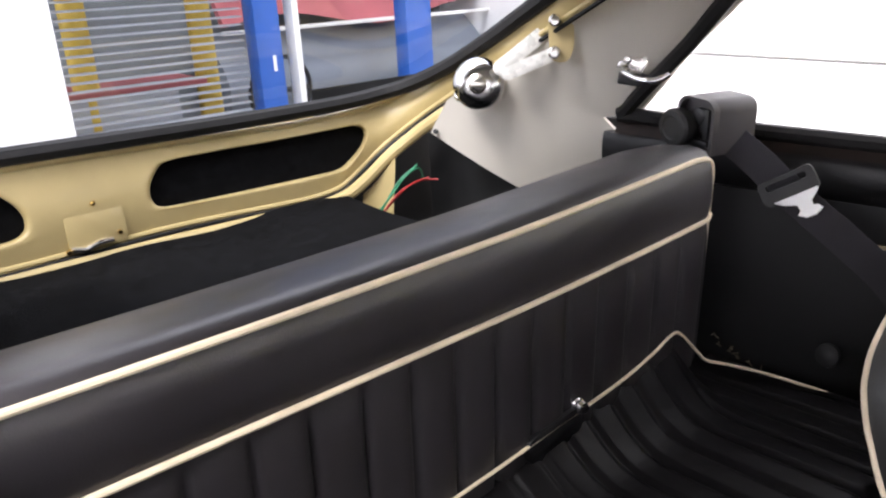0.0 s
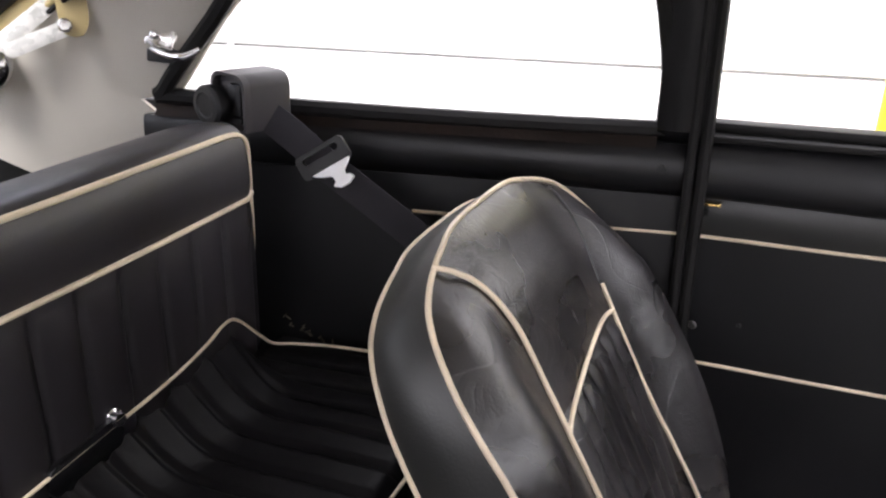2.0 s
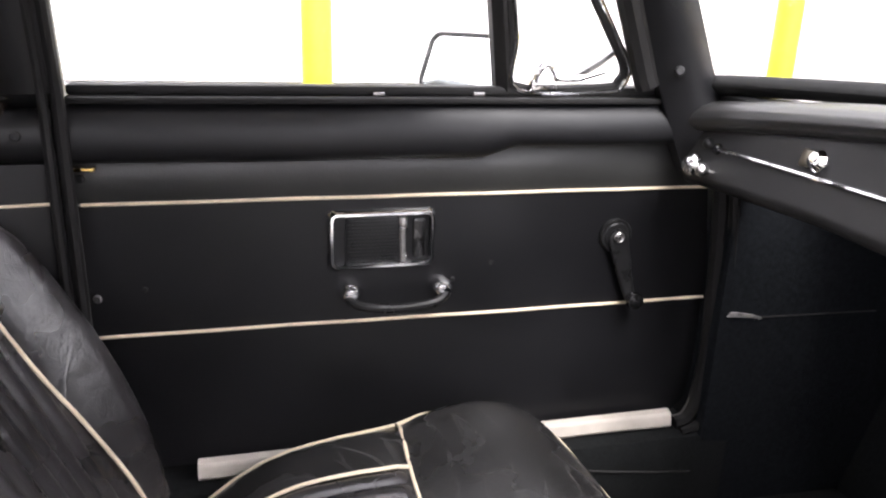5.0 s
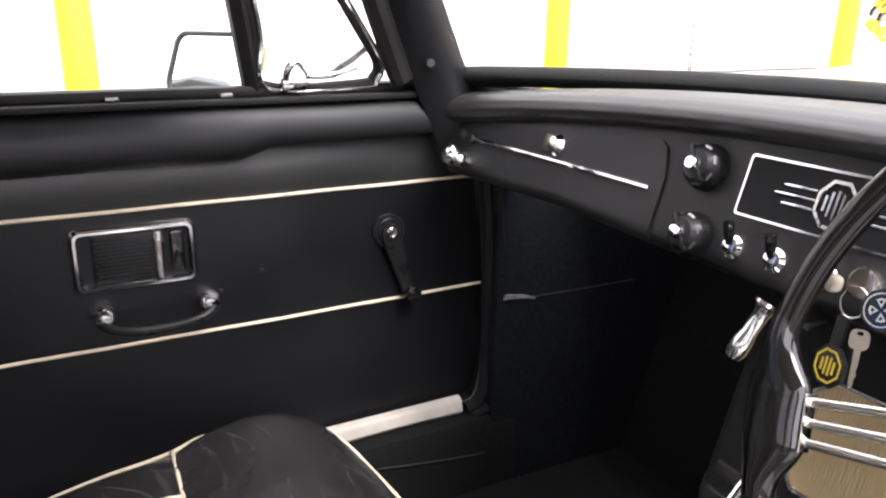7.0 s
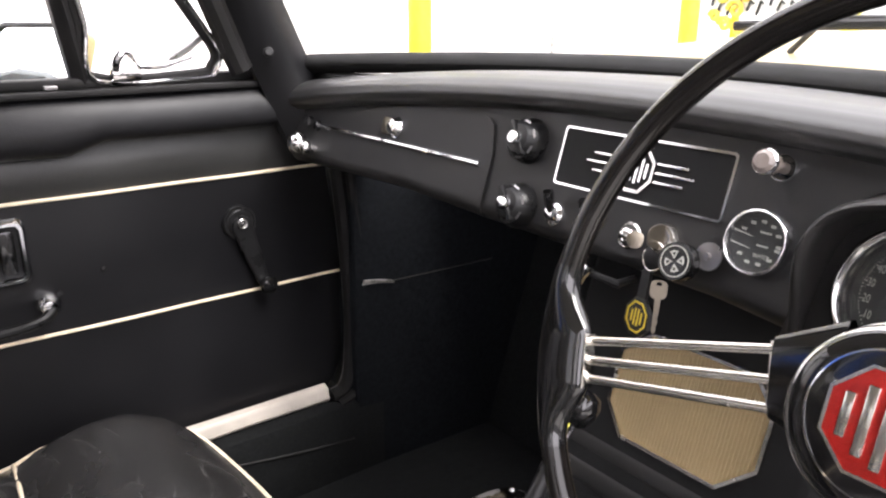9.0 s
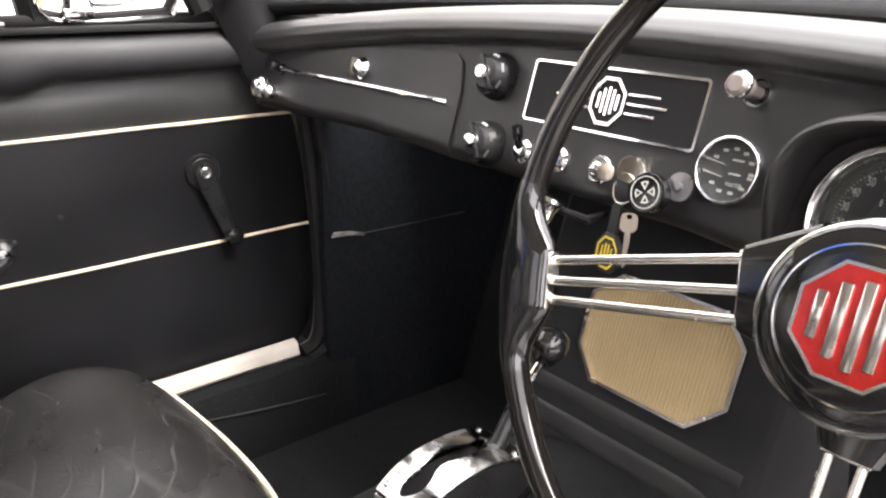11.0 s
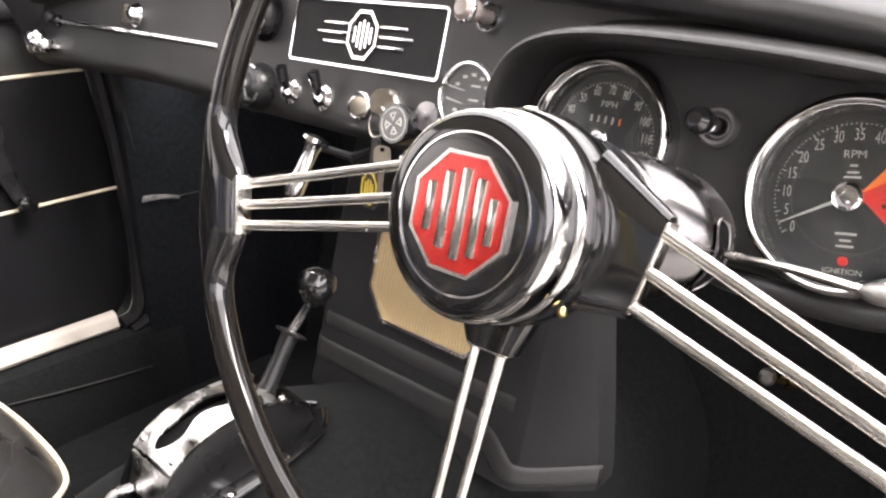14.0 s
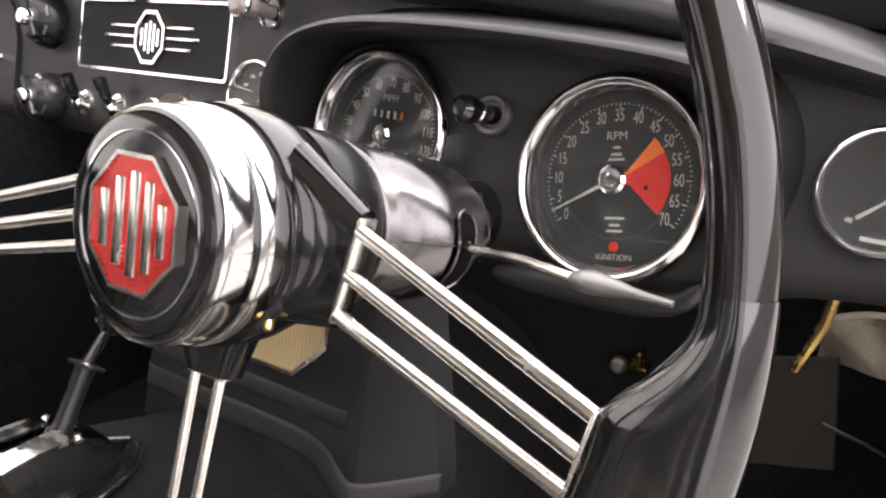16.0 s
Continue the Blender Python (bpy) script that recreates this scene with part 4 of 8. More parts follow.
tube(bm, curve([(-1.02, -0.5, 0.806), (-1.018, -0.2, 0.806), (-1.014, 0.0, 0.802), (-1.010, 0.12, 0.800), (-1.008, 0.185, 0.806), (-0.998, 0.222, 0.827), (-0.984, 0.270, 0.866), (-0.962, 0.300, 0.894), (-0.928, 0.320, 0.922), (-0.875, 0.342, 0.957), (-0.82, 0.350, 0.985)], 6), 0.0105, 10)
solo("tailgate_channel", bm, PRIMROSE, "primrose painted channel round the tailgate opening", "trim", kind="structure")
bm = bmesh.new()
tube(bm, [p + Vector((0.006, -0.002, -0.006)) for p in B], 0.0035, 6)
solo("tailgate_seal", bm, RUBBER, "thin black seal in the tailgate channel", "seal", kind="structure")
bm = bmesh.new()
sheet(bm, lambda u, v: (-1.0 + 0.03 * u, 0.200 + 0.05 * u ** 0.7 + 0.02 * v, 0.70 + (0.105 + 0.06 * u) * v), 8, 6, thick=(-0.006, 0.006, 0))
solo("corner_panel", bm, PRIMROSE, "primrose painted inner corner beside the luggage floor", "body panel", kind="structure")
# rubber round the glass
gask = curve([(-1.03, -0.66, 0.968), (-1.03, -0.3, 0.962), (-1.03, 0.0, 0.957), (-1.028, 0.2, 0.958), (-1.012, 0.275, 0.966), (-0.975, 0.315, 0.98), (-0.9, 0.338, 1.012), (-0.8, 0.345, 1.062), (-0.68, 0.345, 1.125), (-0.55, 0.343, 1.19)], 6)
bm = bmesh.new()
tube(bm, gask, 0.0125, 8)
part("window_rubber", bm, RUBBER, gate, "black window rubber")
bm = bmesh.new()
sheet(bm, lambda u, v: (-1.035 + 0.5 * u, -0.68 + 1.02 * v, 0.962 + 0.235 * u), 6, 10)
pane = part("pane", bm, REARGLASS, gate, "tinted rear window glass")
pane.visible_shadow = False
bm = bmesh.new()
sheet(bm, lambda u, v: (-1.075, -0.7 + 1.05 * v, 0.4 + 0.55 * u), 4, 6, thick=(-0.01, 0, 0))
part("outer_skin", bm, PRIMROSE, gate)
# latch plate with its bolts
bm = bmesh.new()
prism(bm, rounded(0.078, 0.070, 0.012, 4, -0.205, -0.030), 0.0, 0.0066, GM, 0.0008)
part("latch_plate", bm, PRIMROSE, gate)
bm = bmesh.new()
tube(bm, [GM @ Vector(p) for p in ((-0.242, -0.060, 0.008), (-0.225, -0.064, 0.009), (-0.205, -0.058, 0.010), (-0.188, -0.058, 0.009))], 0.004, 6)
part("latch_bar", bm, WORN_CHROME, gate, "worn steel latch bar")
for u, v in ((-0.246, -0.062), (-0.176, -0.05), (-0.203, -0.004)):
    screw(gate, GM @ Vector((u, v, 0.0068)), (1, 0, 0.12), 0.0038, BRASS, "latch_bolt")

# folding stay: round chrome hinge cap and two links
stay = thing("tailgate_stay", (-0.80, 0.33, 1.0), "chrome folding tailgate stay with a round hinge cap", "stay")
N = Vector((0.68, -0.72, 0.14)).normalized()
disc = axes((-0.80, 0.308, 0.995), (0, 0, 1), N)
bm = bmesh.new()
lathe(bm, [(0.037, -0.016), (0.039, -0.006), (0.0385, 0.0), (0.036, 0.006), (0.030, 0.0105), (0.022, 0.013), (0.014, 0.014)], disc, 40)
part("hinge_cap", bm, HORNCHROME, stay, sharp=1.0)
bm = bmesh.new()
lathe(bm, [(0.0145, 0.012), (0.0145, 0.0165), (0.012, 0.0175), (0.0105, 0.0165), (0.010, 0.019), (0.006, 0.0205), (0, 0.021)], disc, 30)
part("cap_nut", bm, STEEL, stay, "dull steel nut in the hinge cap")
bm = bmesh.new()
lathe(bm, [(0.009, -0.02), (0.009, 0.004), (0.006, 0.008), (0, 0.0085)], axes((-0.822, 0.290, 0.978), (0, 0, 1), N), 16)
part("stud", bm, CHROME, stay)
def strip(p, q, w, th, lift):
    b = bmesh.new()
    p, q = Vector(p), Vector(q)
    m = axes(p, q - p, N)
    L = (q - p).length
    prism(b, rounded(L + w, w, w * 0.45, 5, L / 2, 0), lift, lift + th, m, 0.0008)
    return b
# Pale colour replaces the sky's reflection on both links.
part("link_upper", strip((-0.762, 0.318, 1.019), (-0.690, 0.352, 1.081), 0.021, 0.003, 0.007), SHINE_PALE, stay)
part("link_lower", strip((-0.748, 0.318, 1.012), (-0.686, 0.352, 1.041), 0.019, 0.003, 0.002), SHINE_PALE, stay)
bm = bmesh.new()
prism(bm, [(p.x, p.y) for p in curve([(0.012, -0.036, 0), (0.020, -0.008, 0), (0.012, 0.036, 0), (-0.014, 0.026, 0), (-0.016, 0.0, 0), (-0.010, -0.034, 0)], 4, True)], -0.006, 0.0, axes((-0.684, 0.358, 1.066), (0.83, 0.55, 0), N))
part("bracket", bm, PRIMROSE, stay, "primrose painted bracket")
for p in ((-0.687, 0.350, 1.084), (-0.688, 0.350, 1.041)):
    bm = bmesh.new()
    lathe(bm, [(0.0085, 0), (0.0085, 0.010), (0.006, 0.013), (0, 0.0135)], axes(p, (0, 0, 1), N), 16)
    part("pivot", bm, WORN_CHROME, stay)

# quarter window catch
catch = thing("window_catch", (-0.60, 0.43, 1.03), "small chrome quarter window catch", "catch")
CN = Vector((0.4, -0.9, 0.1))
bm = bmesh.new()
prism(bm, rounded(0.036, 0.030, 0.004), 0, 0.012, axes((-0.612, 0.432, 1.022), (0.85, 0.35, -0.42), CN), 0.001)
part("base", bm, WORN_CHROME, catch)
bm = bmesh.new()
box(bm, -0.026, 0.028, -0.009, 0.009, 0, 0.014, bevel=0.003, m=axes((-0.606, 0.434, 1.000), (0.9, 0.38, -0.12), CN))
part("block", bm, PLASTIC, catch, "black lower block")
bm = bmesh.new()
tube(bm, curve([(-0.628, 0.418, 1.020), (-0.612, 0.410, 1.012), (-0.588, 0.410, 1.004), (-0.566, 0.416, 1.003), (-0.550, 0.426, 1.012)], 5), [0.0028] * 4 + [0.0036] * 8 + [0.005] * 6 + [0.0042] * 3, 12)
part("lever", bm, CHROME, catch)
bm = bmesh.new()
tube(bm, [(-0.632, 0.428, 1.006), (-0.637, 0.428, 0.992), (-0.638, 0.427, 0.989)], [0.002, 0.002, 0.0035], 8)
part("pin", bm, DULL_STEEL, catch)
bm = bmesh.new()
lathe(bm, [(0.006, 0), (0.006, 0.008), (0.004, 0.011), (0, 0.0115)], axes((-0.615, 0.422, 1.028), (0, 0, 1), CN), 16)
part("pivot", bm, CHROME, catch)

# loose wires by the lamp
for mat_, pts in ((WIRE_G, [(-0.95, 0.214, 0.785), (-0.94, 0.24, 0.815), (-0.93, 0.262, 0.842), (-0.93, 0.288, 0.848), (-0.935, 0.30, 0.828)]),
                  (WIRE_R, [(-0.945, 0.222, 0.786), (-0.935, 0.25, 0.815), (-0.925, 0.285, 0.828), (-0.915, 0.316, 0.826)]),
                  (WIRE_G, [(-0.948, 0.218, 0.785), (-0.94, 0.25, 0.83), (-0.93, 0.285, 0.855)]),
                  (WIRE_R, [(-0.948, 0.226, 0.785), (-0.93, 0.262, 0.822), (-0.92, 0.30, 0.832)])):
    bm = bmesh.new()
    tube(bm, curve(pts, 6), 0.0016, 6)
    nm = "green" if mat_ is WIRE_G else "red"
    solo("wire", bm, mat_, "loose " + nm + " lamp wire behind the rear seat", "wire", "lamp wires")

# ---- rear seat ----
back = thing("rear_bench", (-0.5, 0.0, 0.65), "black vinyl rear seat back with vertical flutes and cream piping", "seat back")
PROF = [(-0.432, 0.655), (-0.430, 0.70), (-0.428, 0.76), (-0.4265, 0.82), (-0.4275, 0.846), (-0.424, 0.868), (-0.425, 0.90), (-0.431, 0.92), (-0.438, 0.928), (-0.455, 0.932), (-0.50, 0.927), (-0.55, 0.913), (-0.572, 0.902), (-0.582, 0.885), (-0.588, 0.80), (-0.585, 0.655)]
PC = curve([(x, 0, z) for x, z in PROF], 3)
def rise(y):
    return 0.010 * max(0, y / 0.34) ** 1.5


def seat_back(u, v):
    y = -0.50 + 0.852 * u
    k = v * (len(PC) - 1)
    i = min(int(k), len(PC) - 2)
    p = PC[i].lerp(PC[i + 1], k - i)
    x, z = p.x, p.z
    e = max(0.0, (y - 0.332) / 0.020)
    if e > 0:
        sh = 1 - (1 - math.sqrt(max(0, 1 - e * e))) * 0.22
        x, z = -0.508 + (x + 0.508) * sh, 0.78 + (z - 0.78) * (1 - (1 - math.sqrt(max(0, 1 - e * e))) * 0.12)
    if x > -0.47 and z < 0.838:
        d = ((y + 0.331) / 0.0515) % 1.0
        d = min(d, 1 - d) * 0.0515
        fade = min(1, (0.838 - z) / 0.02)
        x += fade * (0.003 * math.sin(math.pi * min(d / 0.0257, 1) / 2) - 0.006 * math.exp(-(d / 0.003) ** 2))
    z += (0.002 * math.sin(6 * y) if z > 0.85 else 0) + rise(y) * max(0, min(1, (z - 0.7) / 0.1))
    return (x, y, z)
bm = bmesh.new()
sheet(bm, seat_back, 260, 45)
part("cushion", bm, VINYL_SEAT, back, sharp=1.2)
bm = bmesh.new()
ys = [-0.5 + 0.835 * i / 30 for i in range(31)]
tube(bm, curve([(-0.4305, y, 0.9235 + 0.002 * math.sin(6 * y) + rise(y)) for y in ys[:-1]] + [(-0.4315, 0.333, 0.931), (-0.434, 0.350, 0.918), (-0.436, 0.354, 0.89), (-0.437, 0.353, 0.85), (-0.438, 0.351, 0.79), (-0.442, 0.343, 0.74)], 3), 0.0034, 8)
part("piping", bm, PIPING, back, "cream piping")
bm = bmesh.new()
tube(bm, [(-0.4255, y, 0.846 + rise(y)) for y in ys] + [(-0.432, 0.350, 0.859)], 0.0032, 8)
part("piping", bm, PIPING, back, "cream piping")
for yy, zz in ((0.098, 0.700),):
    bm = bmesh.new()
    lathe(bm, [(0.009, -0.004), (0.0095, 0.002), (0.006, 0.005), (0.006, 0.009), (0.008, 0.012), (0.006, 0.016), (0, 0.017)], axes((-0.43, yy, zz), (0, 0, 1), (1, -0.2, 0.1)), 20)
    part("release_button", bm, CHROME, back, "chrome release button")
bm = bmesh.new()
prism(bm, rounded(0.09, 0.035, 0.015), 0, 0.006, axes((-0.43, 0.06, 0.678), (0, 1, 0.1), (1, 0, 0)), 0.002)
part("strap", bm, VINYL, back)

cush = thing("rear_seat_cushion", (-0.3, 0, 0.6), "flat black fluted rear seat cushion with cream piping", "seat cushion")
def rc_z(x, y):
    z = 0.632 + 0.006 * math.sin(9 * x + 3) + 0.003 * math.sin(31 * y)
    z += (0.024 + 0.062 * max(0, min(1, (y + 0.1) / 0.4))) * math.exp(-((x + 0.455) / 0.055) ** 2) * (1 if y < 0.29 else max(0, 1 - (y - 0.29) / 0.05))
    d = ((y + 0.005) / 0.042) % 1.0
    d = min(d, 1 - d) * 0.042
    return z - 0.006 * math.exp(-(d / 0.004) ** 2)
def rcush(u, v):
    x, y = -0.455 + 0.29 * u, -0.45 + 0.885 * v
    e = max(0, (u - 0.93) / 0.07)
    return (x, y - (0.04 * (1 - u) if v > 0.99 else 0), rc_z(x, y) - 0.02 * e * e)
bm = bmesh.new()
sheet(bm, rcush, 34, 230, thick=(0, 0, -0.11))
part("cushion", bm, VINYL_SHADE, cush, sharp=1.2)
bm = bmesh.new()
RP = [(-0.432, -0.35, 0.655), (-0.43, -0.08, 0.672), (-0.43, 0.06, 0.684), (-0.43, 0.165, 0.693), (-0.43, 0.235, 0.706), (-0.43, 0.268, 0.717), (-0.432, 0.296, 0.711), (-0.43, 0.335, 0.672), (-0.43, 0.362, 0.648), (-0.41, 0.385, 0.640), (-0.36, 0.405, 0.636), (-0.26, 0.43, 0.627), (-0.19, 0.43, 0.627), (-0.168, 0.40, 0.628), (-0.166, 0.2, 0.629), (-0.166, 0.0, 0.629), (-0.166, -0.4, 0.629)]
tube(bm, [p + Vector((0.004, 0, 0.004)) for p in curve(RP, 6)], 0.0021, 8)
part("piping", bm, PIPING, cush, "cream piping")
bm = bmesh.new()
box(bm, -0.60, -0.17, -0.5, 0.52, 0.3, 0.52, bevel=0.01)
solo("rear_seat_base", bm, CARPET, "black carpeted step under the rear seat", "step", kind="structure")
bm = bmesh.new()
lathe(bm, [(0.016, 0), (0.015, 0.006), (0.009, 0.01), (0, 0.011)], axes((-0.31, 0.455, 0.668), (1, 0, 0), (0, -1, 0.3)), 18)
solo("belt_anchor_bolt", bm, PLASTIC, "black domed belt anchor bolt on the side panel", "bolt")

rng = random.Random(7)
bm = bmesh.new()
for k in range(26):
    x = -0.475 + 0.09 * rng.random()
    q = Vector((x, 0.452 + 0.16 * (x + 0.47) * 0.3 + 0.006 * rng.gauss(0, 1) * 0, 0.634 - 0.35 * (x + 0.475) + 0.012 * rng.random()))
    L_ = 0.0012 + 0.0035 * rng.random() ** 2
    box(bm, -L_, L_, -0.0008, 0.0008, -0.0006, 0.0006, m=Matrix.Translation(q) @ Matrix.Rotation(rng.random() * 6.3, 4, "Y") @ Matrix.Rotation(rng.random() * 1.0, 4, "Z"))
solo("debris", bm, FELT, "dull brown crumbs and fluff on the rear side ledge", "debris", kind="stuff")

# ---- seat belt ----
belt = thing("seat_belt", (-0.46, 0.45, 0.92), "black inertia reel seat belt with a chrome tongue", "seat belt")
RM = axes((-0.489, 0.394, 0.957), (0.95, -0.3, -0.05), (-0.3, -0.95, 0)) @ Matrix.Diagonal((1.0, 0.88, 0.96, 1))    # local y is up, z out of the open end
bm = bmesh.new()
arch_ = [(-0.034, -0.040)] + [(-0.016 + 0.018 * math.cos(radians(a)), 0.020 + 0.018 * math.sin(radians(a))) for a in range(180, 89, -15)] + [(0.016 + 0.018 * math.cos(radians(a)), 0.020 + 0.018 * math.sin(radians(a))) for a in range(90, -1, -15)] + [(0.034, -0.040)]
hollow_ = [(x * 0.86, y * 0.9 - 0.001) for x, y in arch_]
prism(bm, arch_, -0.072, -0.010, RM, 0.002)
frame_ring(bm, arch_, hollow_, -0.0105, 0.0, RM)
casing = part("reel_casing", bm, REEL, belt, sharp=0.7)
bm = bmesh.new()
box(bm, -0.022, 0.024, -0.030, -0.022, -0.010, -0.001, bevel=0.001, m=RM)
box(bm, 0.010, 0.022, -0.020, 0.024, -0.010, -0.002, bevel=0.001, m=RM)
lathe(bm, [(0.012, -0.010), (0.012, -0.002), (0.008, 0.0), (0, 0.0)], RM @ Matrix.Translation((0.004, 0.012, 0)), 16)
part("mechanism", bm, PLASTIC, casing, "black reel mechanism")
bm = bmesh.new()
lathe(bm, [(0.020, -0.010), (0.026, -0.004), (0.028, 0.0), (0.028, 0.012), (0.025, 0.016), (0.018, 0.017), (0.016, 0.0155), (0, 0.0155)], RM @ Matrix.Translation((-0.020, -0.008, 0.004)), 30)
part("spool_cap", bm, PLASTIC, belt)
def ribbon(pts, w, th, side):
    b = bmesh.new()
    pts = curve(pts, 6)
    side = Vector(side).normalized()
    def f(u, v):
        k = u * (len(pts) - 1)
        i = min(int(k), len(pts) - 2)
        p = pts[i].lerp(pts[i + 1], k - i)
        t = (pts[i + 1] - pts[i]).normalized()
        w_ = (side - t * side.dot(t)).normalized()
        return p + w_ * (v - 0.5) * w
    n = Vector((0.27, -1, 0.1)).normalized()
    sheet(b, f, len(pts) * 2, 4, thick=n * -th)
    return b
part("strap", ribbon([(-0.440, 0.411, 0.936), (-0.410, 0.415, 0.915), (-0.371, 0.415, 0.887), (-0.333, 0.416, 0.862), (-0.293, 0.419, 0.835), (-0.236, 0.429, 0.787), (-0.193, 0.438, 0.71), (-0.17, 0.445, 0.60)], 0.041, 0.0014, (0.7, 0.15, 0.7)), WEB, belt)
BM_ = axes((-0.366, 0.409, 0.894), (0.83, 0.1, 0.52), (0.3, -1, 0.15))
bm = bmesh.new()
frame_ring(bm, rounded(0.066, 0.031, 0.006, 3), rounded(0.048, 0.008, 0.003, 3, 0, 0.006), -0.003, 0.006, BM_)
part("slider", bm, PLASTIC, belt)
bm = bmesh.new()
prism(bm, [(-0.026, -0.012), (-0.016, -0.022), (-0.002, -0.031), (0.0, -0.043), (-0.004, -0.049), (0.004, -0.057), (0.016, -0.057), (0.024, -0.050), (0.021, -0.043), (0.015, -0.040), (0.015, -0.030), (0.024, -0.018), (0.026, -0.012)], 0.001, 0.0035, BM_ @ Matrix.Translation((0, -0.012, 0.002)) @ Matrix.Rotation(radians(-38), 4, "X") @ Matrix.Translation((0.004, 0.006, 0)) @ Matrix.Diagonal((1, 0.78, 1, 1)))
part("tongue", bm, TONGUE, belt, "chrome belt tongue, near-white to stand in for its highlight")


# ---- passenger door ----
door = thing("passenger_door", (0.5, 0.66, 0.38), "black vinyl trimmed door with cream piping and chrome fittings", "car door")
DY = 0.652
def front_edge(z):
    return lerp([(0.36, 0.955), (0.38, 0.975), (0.41, 0.995), (0.47, 1.004), (0.6, 1.006), (0.8, 0.98), (0.92, 0.91)], z)
def door_face(x, z):
    """The trimmed face, with the slack of a stretched cover."""
    return DY - 0.0015 * math.sin(5.1 * x + 2 * z) * math.sin(9 * z) - 0.0006 * math.sin(11 * x + 1)
def panel_f(z0, z1):
    def f(u, v):
        z = z0 + (z1 - z0) * v
        x = 0.058 + (front_edge(z) - 0.058) * u
        return (x, door_face(x, z), z)
    return f
bm = bmesh.new()
sheet(bm, panel_f(0.372, 0.586), 40, 14, thick=(0, 0.05, 0))
part("lower_panel", bm, VINYL, door)
bm = bmesh.new()
sheet(bm, panel_f(0.589, 0.775), 40, 14, thick=(0, 0.05, 0))
part("middle_panel", bm, VINYL, door)
bm = bmesh.new()
def upper(u, v):
    z = 0.778 + 0.07 * v
    x = 0.058 + (front_edge(z) - 0.058) * u
    return (x, door_face(x, z) - 0.008 * math.sin(math.pi * min(1, v * 1.1)) * (0.8 + 0.2 * math.sin(13 * x)), z)
sheet(bm, upper, 60, 8, thick=(0, 0.05, 0))
part("upper_panel", bm, LEATHER_SIDE, door)
for z in (0.5875, 0.7765):
    bm = bmesh.new()
    tube(bm, [(0.062 + (front_edge(z) - 0.064) * i / 40, door_face(0.062 + 0.92 * i / 40, z) - 0.002, z + 0.0003 * math.sin(i * 0.7)) for i in range(41)], 0.0027, 8)
    part("piping", bm, PIPING, door, "cream piping")
bm = bmesh.new()
def roll(u, v):
    x = 0.062 + 0.828 * u
    step = 0.016 * max(0, min(1, (x - 0.598) / 0.045))
    a = math.pi * v
    z0, z1 = 0.834 + step, 0.912
    return (x, DY - 0.004 - 0.042 * math.sin(a) ** 0.55 * (1 - 0.25 * v), z0 + (z1 - z0) * (0.5 - 0.5 * math.cos(a)) - 0.004 * math.sin(a) + 0.001 * math.sin(15 * x))
sheet(bm, roll, 60, 16, thick=(0, 0.02, 0))
part("padded_top", bm, VINYL, door, "padded black vinyl top roll")
bm = bmesh.new()
box(bm, 0.062, 0.865, 0.618, 0.668, 0.910, 0.9185, bevel=0.002)
box(bm, 0.062, 0.865, 0.636, 0.668, 0.919, 0.932, bevel=0.003)
part("capping", bm, RUBBER, door, "black window capping")
for x in (0.44, 0.58):
    bm = bmesh.new()
    box(bm, x, x + 0.016, 0.628, 0.640, 0.9195, 0.925, bevel=0.001)
    part("clip", bm, DULL_STEEL, door)
bm = bmesh.new()
box(bm, 0.068, 0.985, 0.705, 0.72, 0.36, 0.91, bevel=0.006)
part("outer_skin", bm, PRIMROSE, door)
bm = bmesh.new()
box(bm, 0.08, 0.95, 0.702, 0.705, 0.385, 0.40, bevel=0.001)
part("lower_edge", bm, PRIMROSE, door)

# latch escutcheon with its finger lever
HM = Matrix(((1, 0, 0, 0.457), (0, 0, -1, DY), (0, 1, 0, 0.713), (0, 0, 0, 1)))
bm = bmesh.new()
o, i_ = rounded(0.158, 0.090, 0.012), rounded(0.137, 0.069, 0.006)
mid = rounded(0.149, 0.081, 0.010)
k = len(o)
rings = [[bm.verts.new(HM @ Vector((u, v, h))) for u, v in ring] for ring, h in ((o, -0.002), (o, 0.003), (mid, 0.010), (rounded(0.142, 0.074, 0.008), 0.010), (i_, 0.005), (i_, -0.006))]
for r0, r1 in zip(rings, rings[1:]):
    for j in range(k):
        bm.faces.new((r0[j], r0[(j + 1) % k], r1[(j + 1) % k], r1[j]))
latch = part("latch_surround", bm, CHROME, door, "chrome latch surround")
bm = bmesh.new()
prism(bm, rounded(0.137, 0.069, 0.004), -0.0045, -0.001, HM)
part("recess", bm, PLASTIC, latch)
bm = bmesh.new()
prism(bm, rounded(0.078, 0.066, 0.003, 3, -0.014, 0), -0.001, 0.004, HM, 0.001)
part("lever_plate", bm, WINDER, latch, "dark patterned lever plate")
bm = bmesh.new()
for a in range(13):
    for b in range(12):
        cx, cy_ = -0.048 + a * 0.0057 + (b % 2) * 0.00285, -0.028 + b * 0.0051
        prism(bm, [(cx - 0.0024, cy_), (cx, cy_ - 0.0019), (cx + 0.0024, cy_), (cx, cy_ + 0.0019)], 0.004, 0.0054, HM)
tagged(part("lever_pattern", bm, PLASTIC, latch), kind="stuff")
bm = bmesh.new()
tube(bm, [HM @ Vector((0.030, v, 0.0045)) for v in (-0.033, -0.01, 0.012, 0.033)], [0.006, 0.0055, 0.0065, 0.006], 10)
part("lever_barrel", bm, WORN_CHROME, latch, "worn chrome lever barrel")
bm = bmesh.new()
prism(bm, rounded(0.019, 0.06, 0.005, 4, 0.0545, 0), -0.001, 0.006, HM, 0.002)
